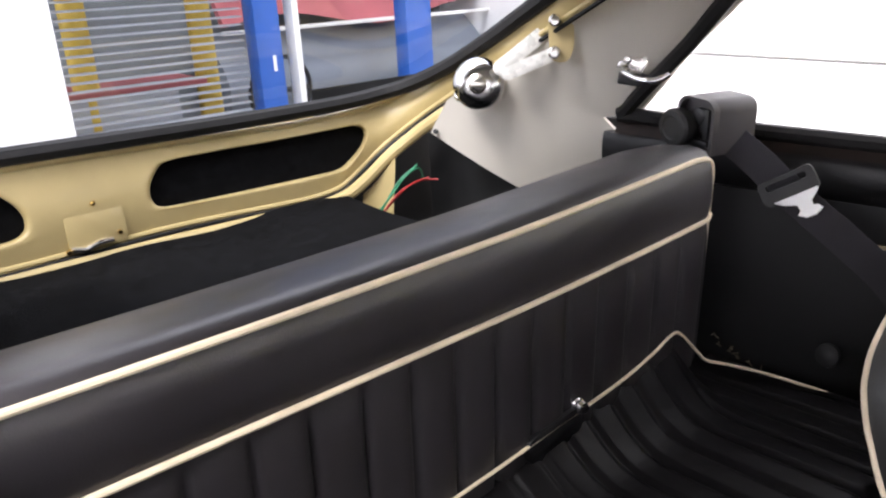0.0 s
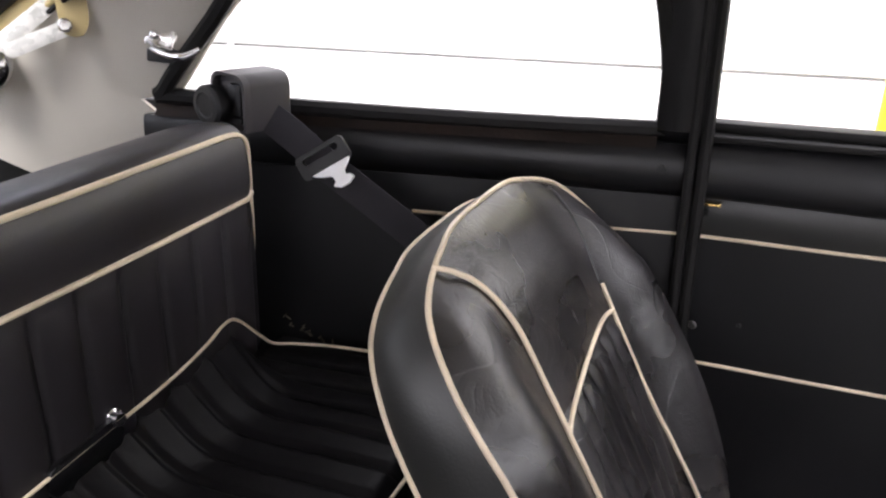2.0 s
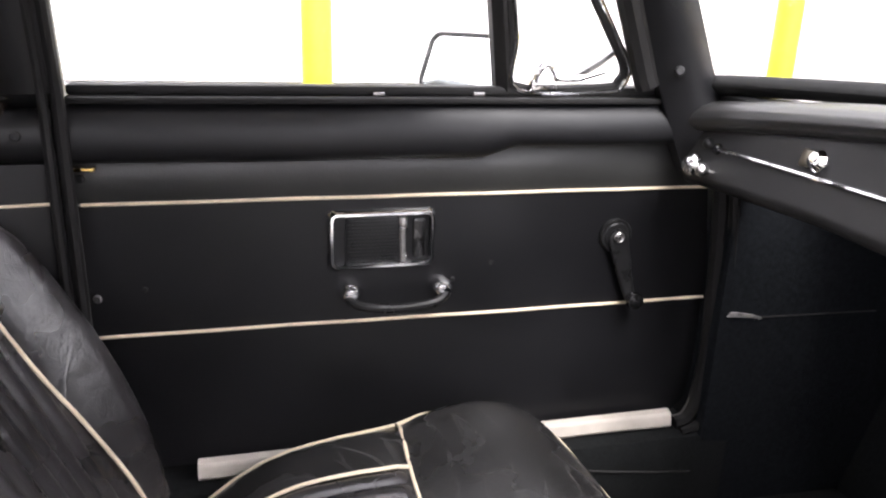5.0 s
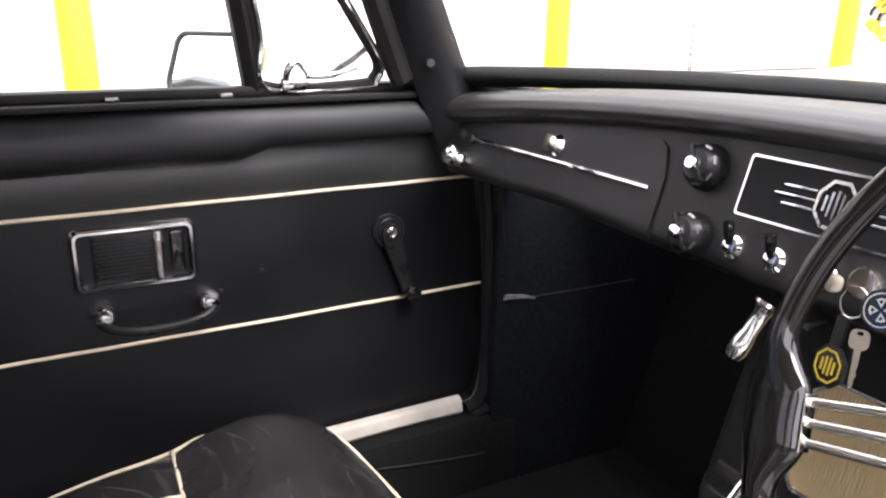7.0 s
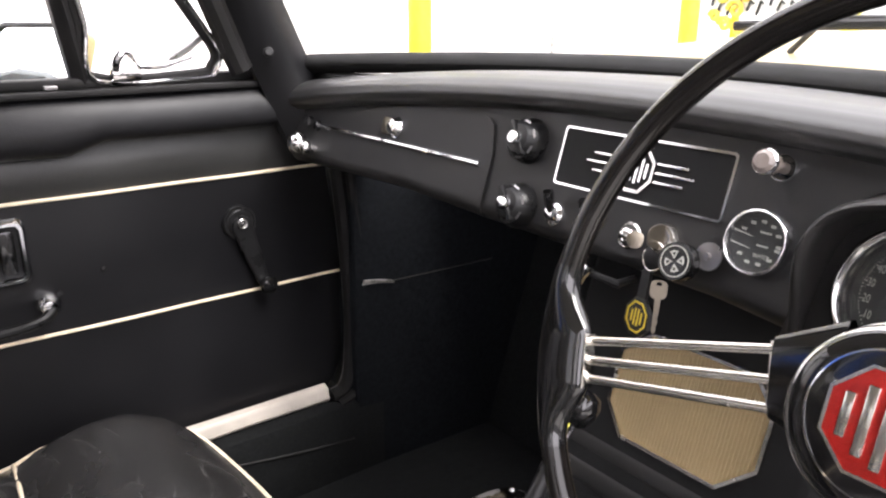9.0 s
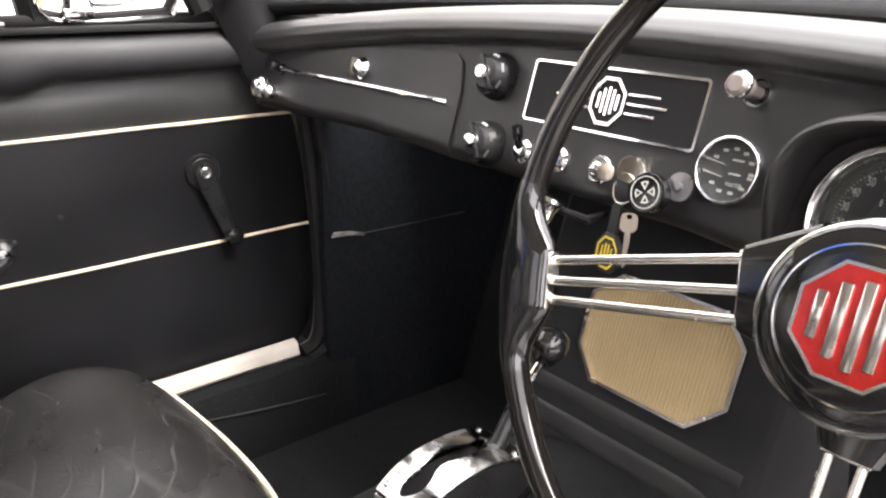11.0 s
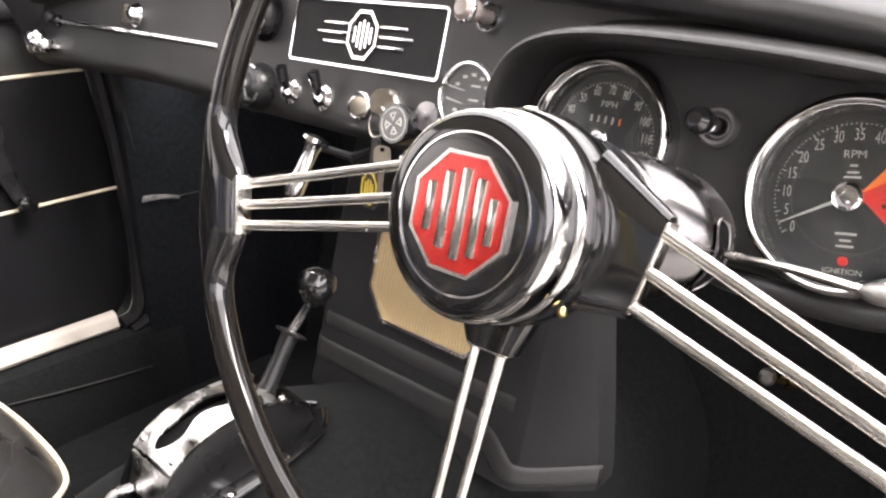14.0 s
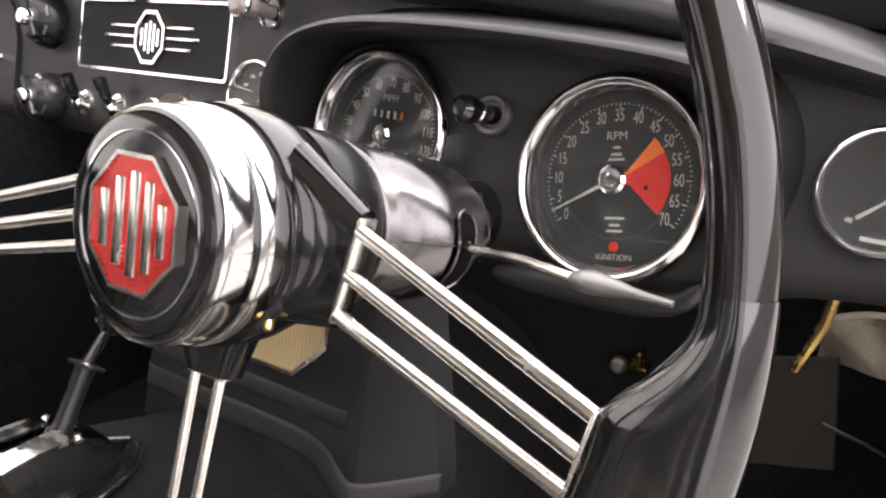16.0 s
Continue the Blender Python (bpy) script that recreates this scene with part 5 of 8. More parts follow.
part("lock_slide", bm, GLOSS, latch)
# pull handle
pull = part("pull_handle", (lambda b: (tube(b, curve([HM @ Vector((u - 0.457, v - 0.713, h)) for u, v, h in ((0.405, 0.636, 0.004), (0.405, 0.632, 0.022), (0.425, 0.622, 0.034), (0.478, 0.617, 0.036), (0.53, 0.622, 0.034), (0.551, 0.632, 0.022), (0.551, 0.636, 0.004))], 6), 0.007, 10), b)[1])(bmesh.new()), WINDER, door, "black door pull with chrome ends")
for u in (0.409, 0.547):
    bm = bmesh.new()
    lathe(bm, [(0.017, 0), (0.0175, 0.006), (0.015, 0.02), (0.009, 0.027), (0, 0.029)], HM @ Matrix.Translation((u - 0.457, 0.637 - 0.713, 0)) @ Matrix.Diagonal((1, 0.82, 1, 1)), 24)
    part("chrome_end", bm, CHROME, pull)
# window winder
WI = HM @ Matrix.Translation((0.828 - 0.457, 0.703 - 0.713, 0))
bm = bmesh.new()
lathe(bm, [(0.0265, 0), (0.027, 0.004), (0.025, 0.007), (0.021, 0.0065), (0.019, 0.0085), (0.0, 0.0085)], WI, 32)
wind = part("window_winder", bm, WINDER, door, "black window winder crank")
bm = bmesh.new()
def crank(u, v):
    """The flat arm: broad at the hub, waisted, raised towards the knob."""
    a = math.tau * v
    w = 0.0165 - 0.0075 * min(1, u * 1.25) + 0.002 * math.sin(math.pi * u)
    e = math.sqrt(max(0.0, 1 - max(0.0, (u - 0.9) / 0.1) ** 2, 0.02)) if u > 0.9 else (math.sqrt(max(0.02, 1 - (1 - u / 0.14) ** 2)) if u < 0.14 else 1)
    d = Vector((0.028, -0.101, 0)).normalized()
    n_ = Vector((-d.y, d.x, 0))
    ca, sa = math.cos(a), math.sin(a)
    p = d * (-0.012 + 0.122 * u) + n_ * (w * e * math.copysign(abs(ca) ** 0.6, ca))
    return WI @ Vector((p.x, p.y, 0.011 + 0.006 * u * u + 0.0045 * math.copysign(abs(sa) ** 0.6, sa)))
sheet(bm, crank, 30, 24)
part("arm", bm, WINDER, wind)
bm = bmesh.new()
lathe(bm, [(0.0085, 0.012), (0.0085, 0.018), (0.0065, 0.0195), (0.005, 0.0185), (0.0035, 0.0185), (0.003, 0.0195), (0, 0.0195)], WI, 24)
part("hub_cap", bm, DULL_STEEL, wind)
bm = bmesh.new()
lathe(bm, [(0.008, 0.010), (0.0095, 0.020), (0.013, 0.028), (0.0145, 0.034), (0.0125, 0.040), (0.006, 0.0425), (0, 0.043)], HM @ Matrix.Translation((0.857 - 0.457, 0.602 - 0.713, 0)), 24)
part("knob", bm, GLOSS, wind)
for p in ((0.565, 0.645), (0.625, 0.668), (0.13, 0.655)):
    screw(door, (p[0], door_face(*p) - 0.001, p[1]), (0, -1, 0), 0.0035, PLASTIC)
screw(door, (0.070, 0.642, 0.648), (-0.3, -1, 0), 0.006, DULL_STEEL, "edge_bolt")
bm = bmesh.new()
box(bm, 0.058, 0.086, 0.628, 0.648, 0.8245, 0.8285, bevel=0.001)
part("brass_tag", bm, BRASS, door, "thin brass striker edge")
screw(door, (0.067, 0.636, 0.814), (-0.3, -1, 0), 0.006, PLASTIC, "edge_bolt")

# door glass, vent window with chrome frame and catch
win = thing("window_door", (0.35, 0.65, 0.93), "wound-up door window with a hinged vent pane", "window", kind="structure")
wy = lambda z: 0.646 - 0.24 * (z - 0.93)
bm = bmesh.new()
sheet(bm, lambda u, v: (0.07 + (0.555 - 0.09 * v) * u, wy(0.93 + 0.25 * v), 0.93 + 0.25 * v), 4, 4)
pane = part("pane", bm, GLASS, win)
pane.visible_shadow = False
bm = bmesh.new()
sheet(bm, lambda u, v: (0.618 + 0.026 * u - 0.19 * (v * 0.26), wy(0.925 + 0.26 * v) - 0.012 * math.sin(math.pi * u), 0.925 + 0.26 * v), 4, 6, thick=(0, 0.02, 0))
part("vent_post", bm, RUBBER, win, "black vent window post")
vl = [(0.640, 0.934), (0.628, 1.0), (0.612, 1.08), (0.615, 1.13), (0.665, 1.13), (0.71, 1.09), (0.778, 1.0), (0.804, 0.962), (0.801, 0.942), (0.778, 0.932)]
pts = curve([(x, wy(z) - 0.004, z) for x, z in vl], 5, True)
bm = bmesh.new()
tube(bm, pts, 0.006, 8, closed=True)
part("vent_rubber", bm, RUBBER, win, "black vent window rubber")
bm = bmesh.new()
tube(bm, [p + Vector((0.006, -0.005, -0.006)) if p.z < 0.95 else p + Vector((0.007, -0.006, 0)) for p in pts], 0.0032, 8, closed=True)
part("vent_frame", bm, CHROME, win, "chrome vent window frame")
bm = bmesh.new()
bm.faces.new([bm.verts.new(p) for p in pts])
pane = part("vent_pane", bm, GLASS, win)
pane.visible_shadow = False
catch = thing("vent_catch", (0.685, 0.63, 0.935), "chrome vent window catch with a curved lever", "catch")
bm = bmesh.new()
box(bm, 0.662, 0.70, 0.622, 0.640, 0.926, 0.944, bevel=0.004)
part("base", bm, WORN_CHROME, catch)
bm = bmesh.new()
tube(bm, curve([(0.668, 0.626, 0.94), (0.67, 0.622, 0.955), (0.682, 0.62, 0.966), (0.692, 0.622, 0.955), (0.70, 0.62, 0.946), (0.73, 0.612, 0.947), (0.762, 0.604, 0.957)], 5), [0.005] * 18 + [0.0045] * 8 + [0.003] * 5, 8)
part("lever", bm, CHROME, catch)
bm = bmesh.new()
tube(bm, [(0.742, 0.655, 0.946), (0.775, 0.652, 0.966), (0.80, 0.650, 0.985)], 0.006, 6)
part("stay", bm, DULL_STEEL, catch)

# door mirror
mir = thing("door_mirror", (0.62, 0.86, 0.93), "chrome framed wing mirror outside the passenger door", "mirror")
MM = axes((0.597, 0.752, 0.956), (0.62, -0.78, 0.0), (-0.72, -0.56, 0.42)) @ Matrix.Diagonal((0.93, 0.93, 0.93, 1))
bm = bmesh.new()
prism(bm, rounded(0.152, 0.095, 0.018), -0.03, -0.002, MM, 0.0)
part("casing", bm, PRIMROSE, mir)
bm = bmesh.new()
frame_ring(bm, rounded(0.157, 0.100, 0.02), rounded(0.148, 0.091, 0.016), -0.004, 0.003, MM)
part("rim", bm, PLASTIC, mir, "thin dark mirror rim")
bm = bmesh.new()
edge_ = rounded(0.149, 0.092, 0.016)
def bulge(k):
    return [bm.verts.new(MM @ Vector((u * k, v * k, -0.0008 + 0.002 * (1 - k * k)))) for u, v in edge_]
rows = [bulge(k) for k in (1.0, 0.85, 0.7, 0.55, 0.4, 0.25, 0.1)]
for r0, r1 in zip(rows, rows[1:]):
    for i in range(len(r0)):
        bm.faces.new((r0[i], r0[(i + 1) % len(r0)], r1[(i + 1) % len(r0)], r1[i]))
bm.faces.new(rows[-1])
part("glass", bm, MIRROR, mir, "curved mirror glass", sharp=3.0)
bm = bmesh.new()
tube(bm, [(0.612, 0.764, 0.925), (0.63, 0.768, 0.89), (0.645, 0.745, 0.865), (0.655, 0.715, 0.85)], [0.01, 0.01, 0.012, 0.02], 10)
part("arm", bm, CHROME, mir)

# sill strip
bm = bmesh.new()
def sill_f(u, v):
    x = 0.182 + 0.775 * u
    return (x, 0.640 - 0.014 * min(1, v * 2) - 0.004 * max(0, v - 0.5) * 2, 0.388 - 0.006 * v - 0.017 * max(0, v - 0.4) / 0.6 + 0.0015 * math.sin(17 * x) * v)
sheet(bm, sill_f, 30, 10, thick=(0, 0.004, -0.006))
solo("sill_strip", bm, SILL, "cream edge strip along the door sill", "sill strip")

# ---- front seats ----
SEAT_X = [(0.35, 0.165), (0.40, 0.142), (0.45, 0.12), (0.505, 0.096), (0.624, 0.043), (0.735, -0.014), (0.80, -0.062), (0.86, -0.106), (0.90, -0.135)]
HALF = [(0.0, 0.891), (0.05, 0.8905), (0.09, 0.888), (0.12, 0.882), (0.155, 0.874), (0.190, 0.862), (0.214, 0.847), (0.233, 0.822), (0.246, 0.79), (0.254, 0.75), (0.253, 0.72), (0.246, 0.69), (0.232, 0.62), (0.212, 0.52), (0.202, 0.45), (0.195, 0.41), (0.188, 0.37)]
HALF_Z = sorted((z, h) for h, z in HALF)
FAR_PAD = [(0.40, 0.0), (0.45, 0.0145), (0.50, 0.0275), (0.56, 0.0325), (0.62, 0.0305), (0.68, 0.0240), (0.74, 0.0165), (0.80, 0.0105), (0.86, 0.004), (0.89, 0.0)]


def seat_front(yl, z):
    """The front of a seat back at a sideways place from its middle: padded sides, a hollow middle, rolled edges."""
    h = max(lerp(HALF_Z, z), 0.02)
    u = min(1.0, abs(yl) / h)
    bulge = 0.028 * math.exp(-((u - 0.78) / 0.17) ** 2) * max(0, min(1, (0.87 - z) / 0.12)) + 0.012 * math.exp(-((z - 0.82) / 0.05) ** 2) * (1 - u * u)
    if yl > 0:
        bulge += soft(FAR_PAD, z) * math.exp(-((u - 0.9) / 0.25) ** 2)
    x = soft(SEAT_X, z) + 0.85 * bulge
    return Vector((x, yl, z + 0.45 * bulge))


CUSHION_Z = [(0.10, 0.33), (0.16, 0.365), (0.2, 0.388), (0.255, 0.422), (0.317, 0.446), (0.387, 0.458), (0.455, 0.464), (0.50, 0.482), (0.55, 0.498), (0.60, 0.502), (0.64, 0.494), (0.68, 0.475), (0.715, 0.448)]


def front_seat(ys, dx, dz, label):
    s = thing("front_seat", (dx + 0.35, ys, 0.21), label, "car seat", "front seats")
    T = Matrix.Translation((dx, ys, dz))
    out = [(h, z) for h, z in HALF]
    def tuck(z):
        """How far the piped edge on the driver's side lies in from the shell's."""
        return 0.009 * min(1, max(0, (z - 0.45) / 0.1)) * min(1, max(0, (0.90 - z) / 0.03))
    ring = [(h + 0.010 * math.exp(-((z - 0.56) / 0.14) ** 2), z) for h, z in out] + [(min(0, tuck(z) - h), z) for h, z in out[::-1]][0:-1]
    ring = [(p.x, p.y) for p in curve([(h, z, 0) for h, z in ring], 3, True)]
    cz, n = 0.68, len(ring)
    bm = bmesh.new()
    rows = []
    for k in (0.0, 0.08, 0.16, 0.24, 0.32, 0.4, 0.48, 0.56, 0.64, 0.72, 0.8, 0.87, 0.93, 0.97, 1.0):
        if k == 0:
            rows.append([bm.verts.new(T @ seat_front(0, cz))])
        else:
            row = []
            for h, z in ring:
                p = seat_front(h * k, cz + (z - cz) * k)
                edge = max(0, (k - 0.87) / 0.13)
                p.x -= 0.010 * edge * edge
                row.append(bm.verts.new(T @ p))
            rows.append(row)
    def join(a, b):
        for i in range(n):
            j = (i + 1) % n
            if len(a) == 1:
                bm.faces.new((a[0], b[i], b[j]))
            else:
                bm.faces.new((a[i], b[i], b[j], a[j]))
    for a, b in zip(rows, rows[1:]):
        join(a, b)
    part("backrest", bm, LEATHER, s, sharp=1.3)
    # side wall and back shell
    bm = bmesh.new()
    def edge_at(t):
        """The rim of the front (t = 0), of the back (t = 1)."""
        r = []
        for h, z in ring:
            p = seat_front(h, z)
            top = max(0, (z - 0.72) / 0.18)
            d = 0.083 - 0.027 * top
            q = p + Vector((-d * 0.88 * t, 0, -d * 0.50 * t))
            c = Vector((soft(SEAT_X, 0.66) - d * 0.88 * t, 0, 0.66 - d * 0.5 * t))
            sw = 1 + 0.03 * math.sin(math.pi * t)
            q = Vector((q.x - 0.010 * (1 - t), q.y * sw - (tuck(z) * t if h < 0 else 0), q.z))
            r.append(T @ q)
        return r
    rr = [[bm.verts.new(p) for p in edge_at(t)] for t in (0, 0.15, 0.35, 0.55, 0.75, 0.9, 1.0)]
    for a, b in zip(rr, rr[1:]):
        join(a, b)
    bm.faces.new(rr[-1])
    part("side_wall", bm, LEATHER_SIDE, s, sharp=1.0)
    for t, nm in ((0.0, "piping"), (1.0, "piping")):
        bm = bmesh.new()
        tube(bm, [p + Vector((0.002, 0, 0.0005)) if t == 0 else p for p in edge_at(t)], 0.0027, 8, closed=True)
        part(nm, bm, PIPING, s, "cream piping")
    # seams of the middle panel
    lift = Vector((0.0025, 0, 0.0012))
    for sg in (1, -1):
        line = [(0.139, 0.866), (0.128, 0.856), (0.119, 0.841), (0.114, 0.82), (0.1125, 0.80), (0.114, 0.78), (0.118, 0.76), (0.1215, 0.735), (0.1235, 0.71), (0.122, 0.66), (0.115, 0.62), (0.107, 0.58), (0.1, 0.5), (0.09, 0.43)]
        if sg > 0:
            line = [(0.153, 0.855), (0.150, 0.84), (0.143, 0.82), (0.138, 0.80), (0.131, 0.78), (0.124, 0.76), (0.1175, 0.735), (0.1135, 0.70), (0.112, 0.66), (0.1145, 0.62), (0.118, 0.58), (0.1185, 0.5), (0.117, 0.43), (0.114, 0.395)]
        pts = curve([(sg * a, b, 0) for a, b in line], 5)
        bm = bmesh.new()
        rim_h = 0.158 if sg > 0 else 0.150
        start = seat_front(sg * rim_h, lerp(HALF, rim_h)) + Vector((-0.008, 0, 0.0005))
        line3 = [seat_front(p.x, p.y) + lift * (1 + 2.2 * max(0, min(1, (0.6 - p.y) / 0.12))) for p in pts]
        line3 = [start.lerp(line3[0], k) + Vector((0.004 * math.sin(math.pi * k), 0, 0.0005 * math.sin(math.pi * k))) for k in (0, 0.2, 0.4, 0.6, 0.8)] + line3
        if sg > 0:
            cut = next(i for i, p in enumerate(line3) if p.z < 0.768)
            seam = bmesh.new()
            tube(seam, [T @ (p - lift * 0.9) for p in line3[3:cut + 2]], 0.0018, 8)
            part("seam", seam, LEATHER_SIDE, s, "bare black leather seam")
            line3 = line3[cut:]
        tube(bm, [T @ p for p in line3], 0.0027, 8)
        part("piping", bm, PIPING, s, "cream piping")
    bm = bmesh.new()
    arch = curve([(-0.1225, 0.722, 0), (-0.10, 0.727, 0), (-0.05, 0.734, 0), (0.0, 0.739, 0), (0.05, 0.742, 0), (0.085, 0.742, 0), (0.1175, 0.738, 0)], 5)
    tube(bm, [T @ (seat_front(p.x, p.y) + lift) for p in arch], 0.0027, 8)
    part("piping", bm, PIPING, s, "cream piping")
    # fluted middle
    bm = bmesh.new()
    def flute(u, v):
        z = 0.43 + (0.733 - 0.43) * v
        y = (u - 0.5) * 2 * (lerp([(0.43, 0.092), (0.5, 0.103), (0.58, 0.110), (0.66, 0.115), (0.735, 0.118)], z) - 0.003)
        p = seat_front(y, z)
        d = (u * 7) % 1.0
        ph = 0.0075 * math.sin(math.pi * d) ** 0.7
        ed = min(1, min(u, 1 - u) / 0.03, (1 - v) / 0.03 + 0.0)
        p.x += 0.0005 + ph * max(0, ed)
        return T @ p
    sheet(bm, flute, 80, 30)
    part("fluted_panel", bm, LEATHER, s, sharp=1.3)
    # cushion
    bm = bmesh.new()
    co = [(0.12, 0.185), (0.2, 0.215), (0.35, 0.232), (0.5, 0.236), (0.60, 0.223), (0.645, 0.206), (0.68, 0.174), (0.702, 0.125), (0.714, 0.064), (0.716, 0.0)]
    ring2 = [(x, h) for x, h in co] + [(x, -h) for x, h in co[::-1]][1:]
    ring2 = [(p.x, p.y) for p in curve([(x, h, 0) for x, h in ring2], 4)]
    cx = 0.40
    n2 = len(ring2)
    def top(x, y):
        u = min(1, abs(y) / 0.23)
        return soft(CUSHION_Z, x) + 0.006 * (1 - u * u) - 0.006 * math.exp(-((x - 0.458) / 0.010) ** 2) + 0.007 * math.exp(-((u - 0.75) / 0.2) ** 2) + 0.002 * math.sin(23 * x + 9 * y)
    def drop(x):
        return 0.014 + 0.018 * max(0, min(1, (x - 0.47) / 0.08))
    rows = [[bm.verts.new(T @ Vector((cx, 0, top(cx, 0))))]]
    for k in (0.08, 0.16, 0.24, 0.32, 0.4, 0.48, 0.56, 0.64, 0.72, 0.79, 0.85, 0.9, 0.94, 0.97, 1.0):
        e = max(0, (k - 0.79) / 0.21)
        rows.append([bm.verts.new(T @ Vector((cx + (x - cx) * k, y * k, top(cx + (x - cx) * k, y * k) - drop(cx + (x - cx) * k) * e * e))) for x, y in ring2])
    def edge2(x, y, kz):
        return T @ Vector((cx + (x - cx) * (1 + 0.03 * math.sin(math.pi * kz)), y * (1 + 0.04 * math.sin(math.pi * kz)), (top(x, y) - drop(x)) * (1 - kz) + 0.30 * kz))
    for kz in (0.1, 0.3, 0.5, 0.7, 0.9, 1.0):
        rows.append([bm.verts.new(edge2(x, y, kz)) for x, y in ring2])
    for a, b in zip(rows, rows[1:]):
        for i in range(n2):
            j = (i + 1) % n2
            if len(a) == 1:
                bm.faces.new((a[0], b[i], b[j]))
            else:
                bm.faces.new((a[i], b[i], b[j], a[j]))
    bm.faces.new(rows[-1])
    part("seat_cushion", bm, LEATHER_C, s, sharp=1.3)
    bm = bmesh.new()
    tube(bm, [edge2(x, y, 0.0) + Vector((0.0015 if x > 0.6 else 0, 0, 0.001)) for x, y in ring2], 0.0032, 8)
    part("piping", bm, PIPING, s, "cream piping")
    bm = bmesh.new()
    tube(bm, [T @ Vector((0.458 + 0.006 * (y / 0.2) ** 2, y, top(0.458 + 0.006 * (y / 0.2) ** 2, y) - 0.014 * max(0, (abs(y) / 0.237 - 0.79) / 0.21) ** 2 + 0.0026)) for y in [-0.234 + 0.468 * i / 40 for i in range(41)]], 0.0027, 8)
    part("piping", bm, PIPING, s, "cream piping")
    for sg in (1, -1):
        bm = bmesh.new()
        tube(bm, [T @ Vector((x, sg * 0.112, top(x, sg * 0.112) + 0.0035)) for x in [0.16 + 0.298 * i / 20 for i in range(21)]], 0.0027, 8)
        part("piping", bm, PIPING, s, "cream piping")
    bm = bmesh.new()
    def flute2(u, v):
        x, y = 0.15 + 0.305 * v, (u - 0.5) * 0.216
        return T @ Vector((x, y, top(x, y) + 0.0005 + 0.005 * math.sin(math.pi * ((u * 7) % 1.0)) ** 0.7 * min(1, min(u, 1 - u) / 0.03, (1 - v) / 0.04)))
    sheet(bm, flute2, 80, 24)
    part("fluted_panel", bm, LEATHER, s, sharp=1.3)
    bm = bmesh.new()
    box(bm, 0.14, 0.62, -0.2, 0.2, 0.212, 0.31, bevel=0.01, m=T)
    part("seat_base", bm, PLASTIC, s)
    return s


front_seat(0.332, 0.0, 0.0, "black leather bucket seat with cream piping and a fluted middle")
front_seat(-0.339, 0.13, 0.001, "black leather driving seat with cream piping beneath the wheel")


# ---- dashboard ----
def face(y, z):
    """Where the dashboard's face stands."""
    return 0.9515 - 0.1019 * (y + 0.0346) ** 2 + 0.3 * (z - 0.8445)


def crest(y):
    return 0.957 - 0.11 * y * y - 0.7 * max(0.0, -0.35 - y) ** 2


def under_roll(y):
    return 0.920 - 0.13 * y * y


def lip(y):
    return lerp([(-0.66, 0.79), (-0.56, 0.7888), (-0.52, 0.7835), (-0.49, 0.775), (-0.467, 0.768), (-0.44, 0.7655), (-0.3, 0.765), (-0.1, 0.782), (0.05, 0.785), (0.2, 0.788), (0.35, 0.796), (0.6, 0.797)], y)


FN = Vector((-1, 0, 0.3)).normalized()
def on_face(y, z, off=0.0):
    """Axes on the dashboard: x to the driver's right, y up, z out of it."""
    return axes(Vector((face(y, z), y, z)) + FN * off, (-0.2 * (y + 0.0346) * 0, -1, 0), FN)


CURL = 0.018


def fascia(y, z):
    """The dashboard's skin: the flat face, curled back at its foot."""
    zc = lip(y) + CURL
    if z >= zc:
        return face(y, z)
    return face(y, zc) + CURL - math.sqrt(max(0.0, CURL ** 2 - (zc - z) ** 2))


dash = thing("dashboard", (1.05, 0, 0.76), "black crackle-finish dashboard with a padded top roll", "dashboard")
bm = bmesh.new()
def dash_face(u, v):
    y = 0.602 - 1.225 * u
    z0, z1 = lip(y), under_roll(y) + 0.004
    if v < 0.1:
        return (fascia(y, z0) + 0.09 * (1 - v / 0.1), y, z0 + 0.002 * (1 - v / 0.1))
    if v < 0.4:
        z = z0 + CURL * (1 - math.cos((v - 0.1) / 0.3 * math.pi / 2))
        return (fascia(y, z), y, z)
    z = z0 + CURL + (z1 - z0 - CURL) * (v - 0.4) / 0.6
    return (face(y, z), y, z)
sheet(bm, dash_face, 80, 30, thick=(0.02, 0, 0.004))
part("fascia", bm, CRACKLE, dash, sharp=1.0)
bm = bmesh.new()
def dash_roll(u, v):
    y = 0.640 - 1.275 * u
    zl, zc = under_roll(y), crest(y)
    xf = face(y, zl)
    tip = 1
    prof = [(0.004, 0.0), (-0.010, 0.002), (-0.019, 0.008), (-0.023, 0.016), (-0.020, 0.025), (-0.010, 0.033), (0.006, 0.0375), (0.03, 0.039), (0.06, 0.039), (0.10, 0.036), (0.15, 0.032)]
    k = v * (len(prof) - 1)
    i = min(int(k), len(prof) - 2)
    f = k - i
    dx, dz = prof[i][0] + (prof[i + 1][0] - prof[i][0]) * f, prof[i][1] + (prof[i + 1][1] - prof[i][1]) * f
    x = xf + (dx if dx < 0.02 else 0.02 + (dx - 0.02) * (rail(y) + 0.02 - xf - 0.02) / 0.13)
    return (x, y, zl + dz * (zc - zl) / 0.039)
sheet(bm, dash_roll, 80, 30, thick=(0.02, 0, -0.012))
part("padded_roll", bm, PAD, dash, "black padded top roll", sharp=1.0)
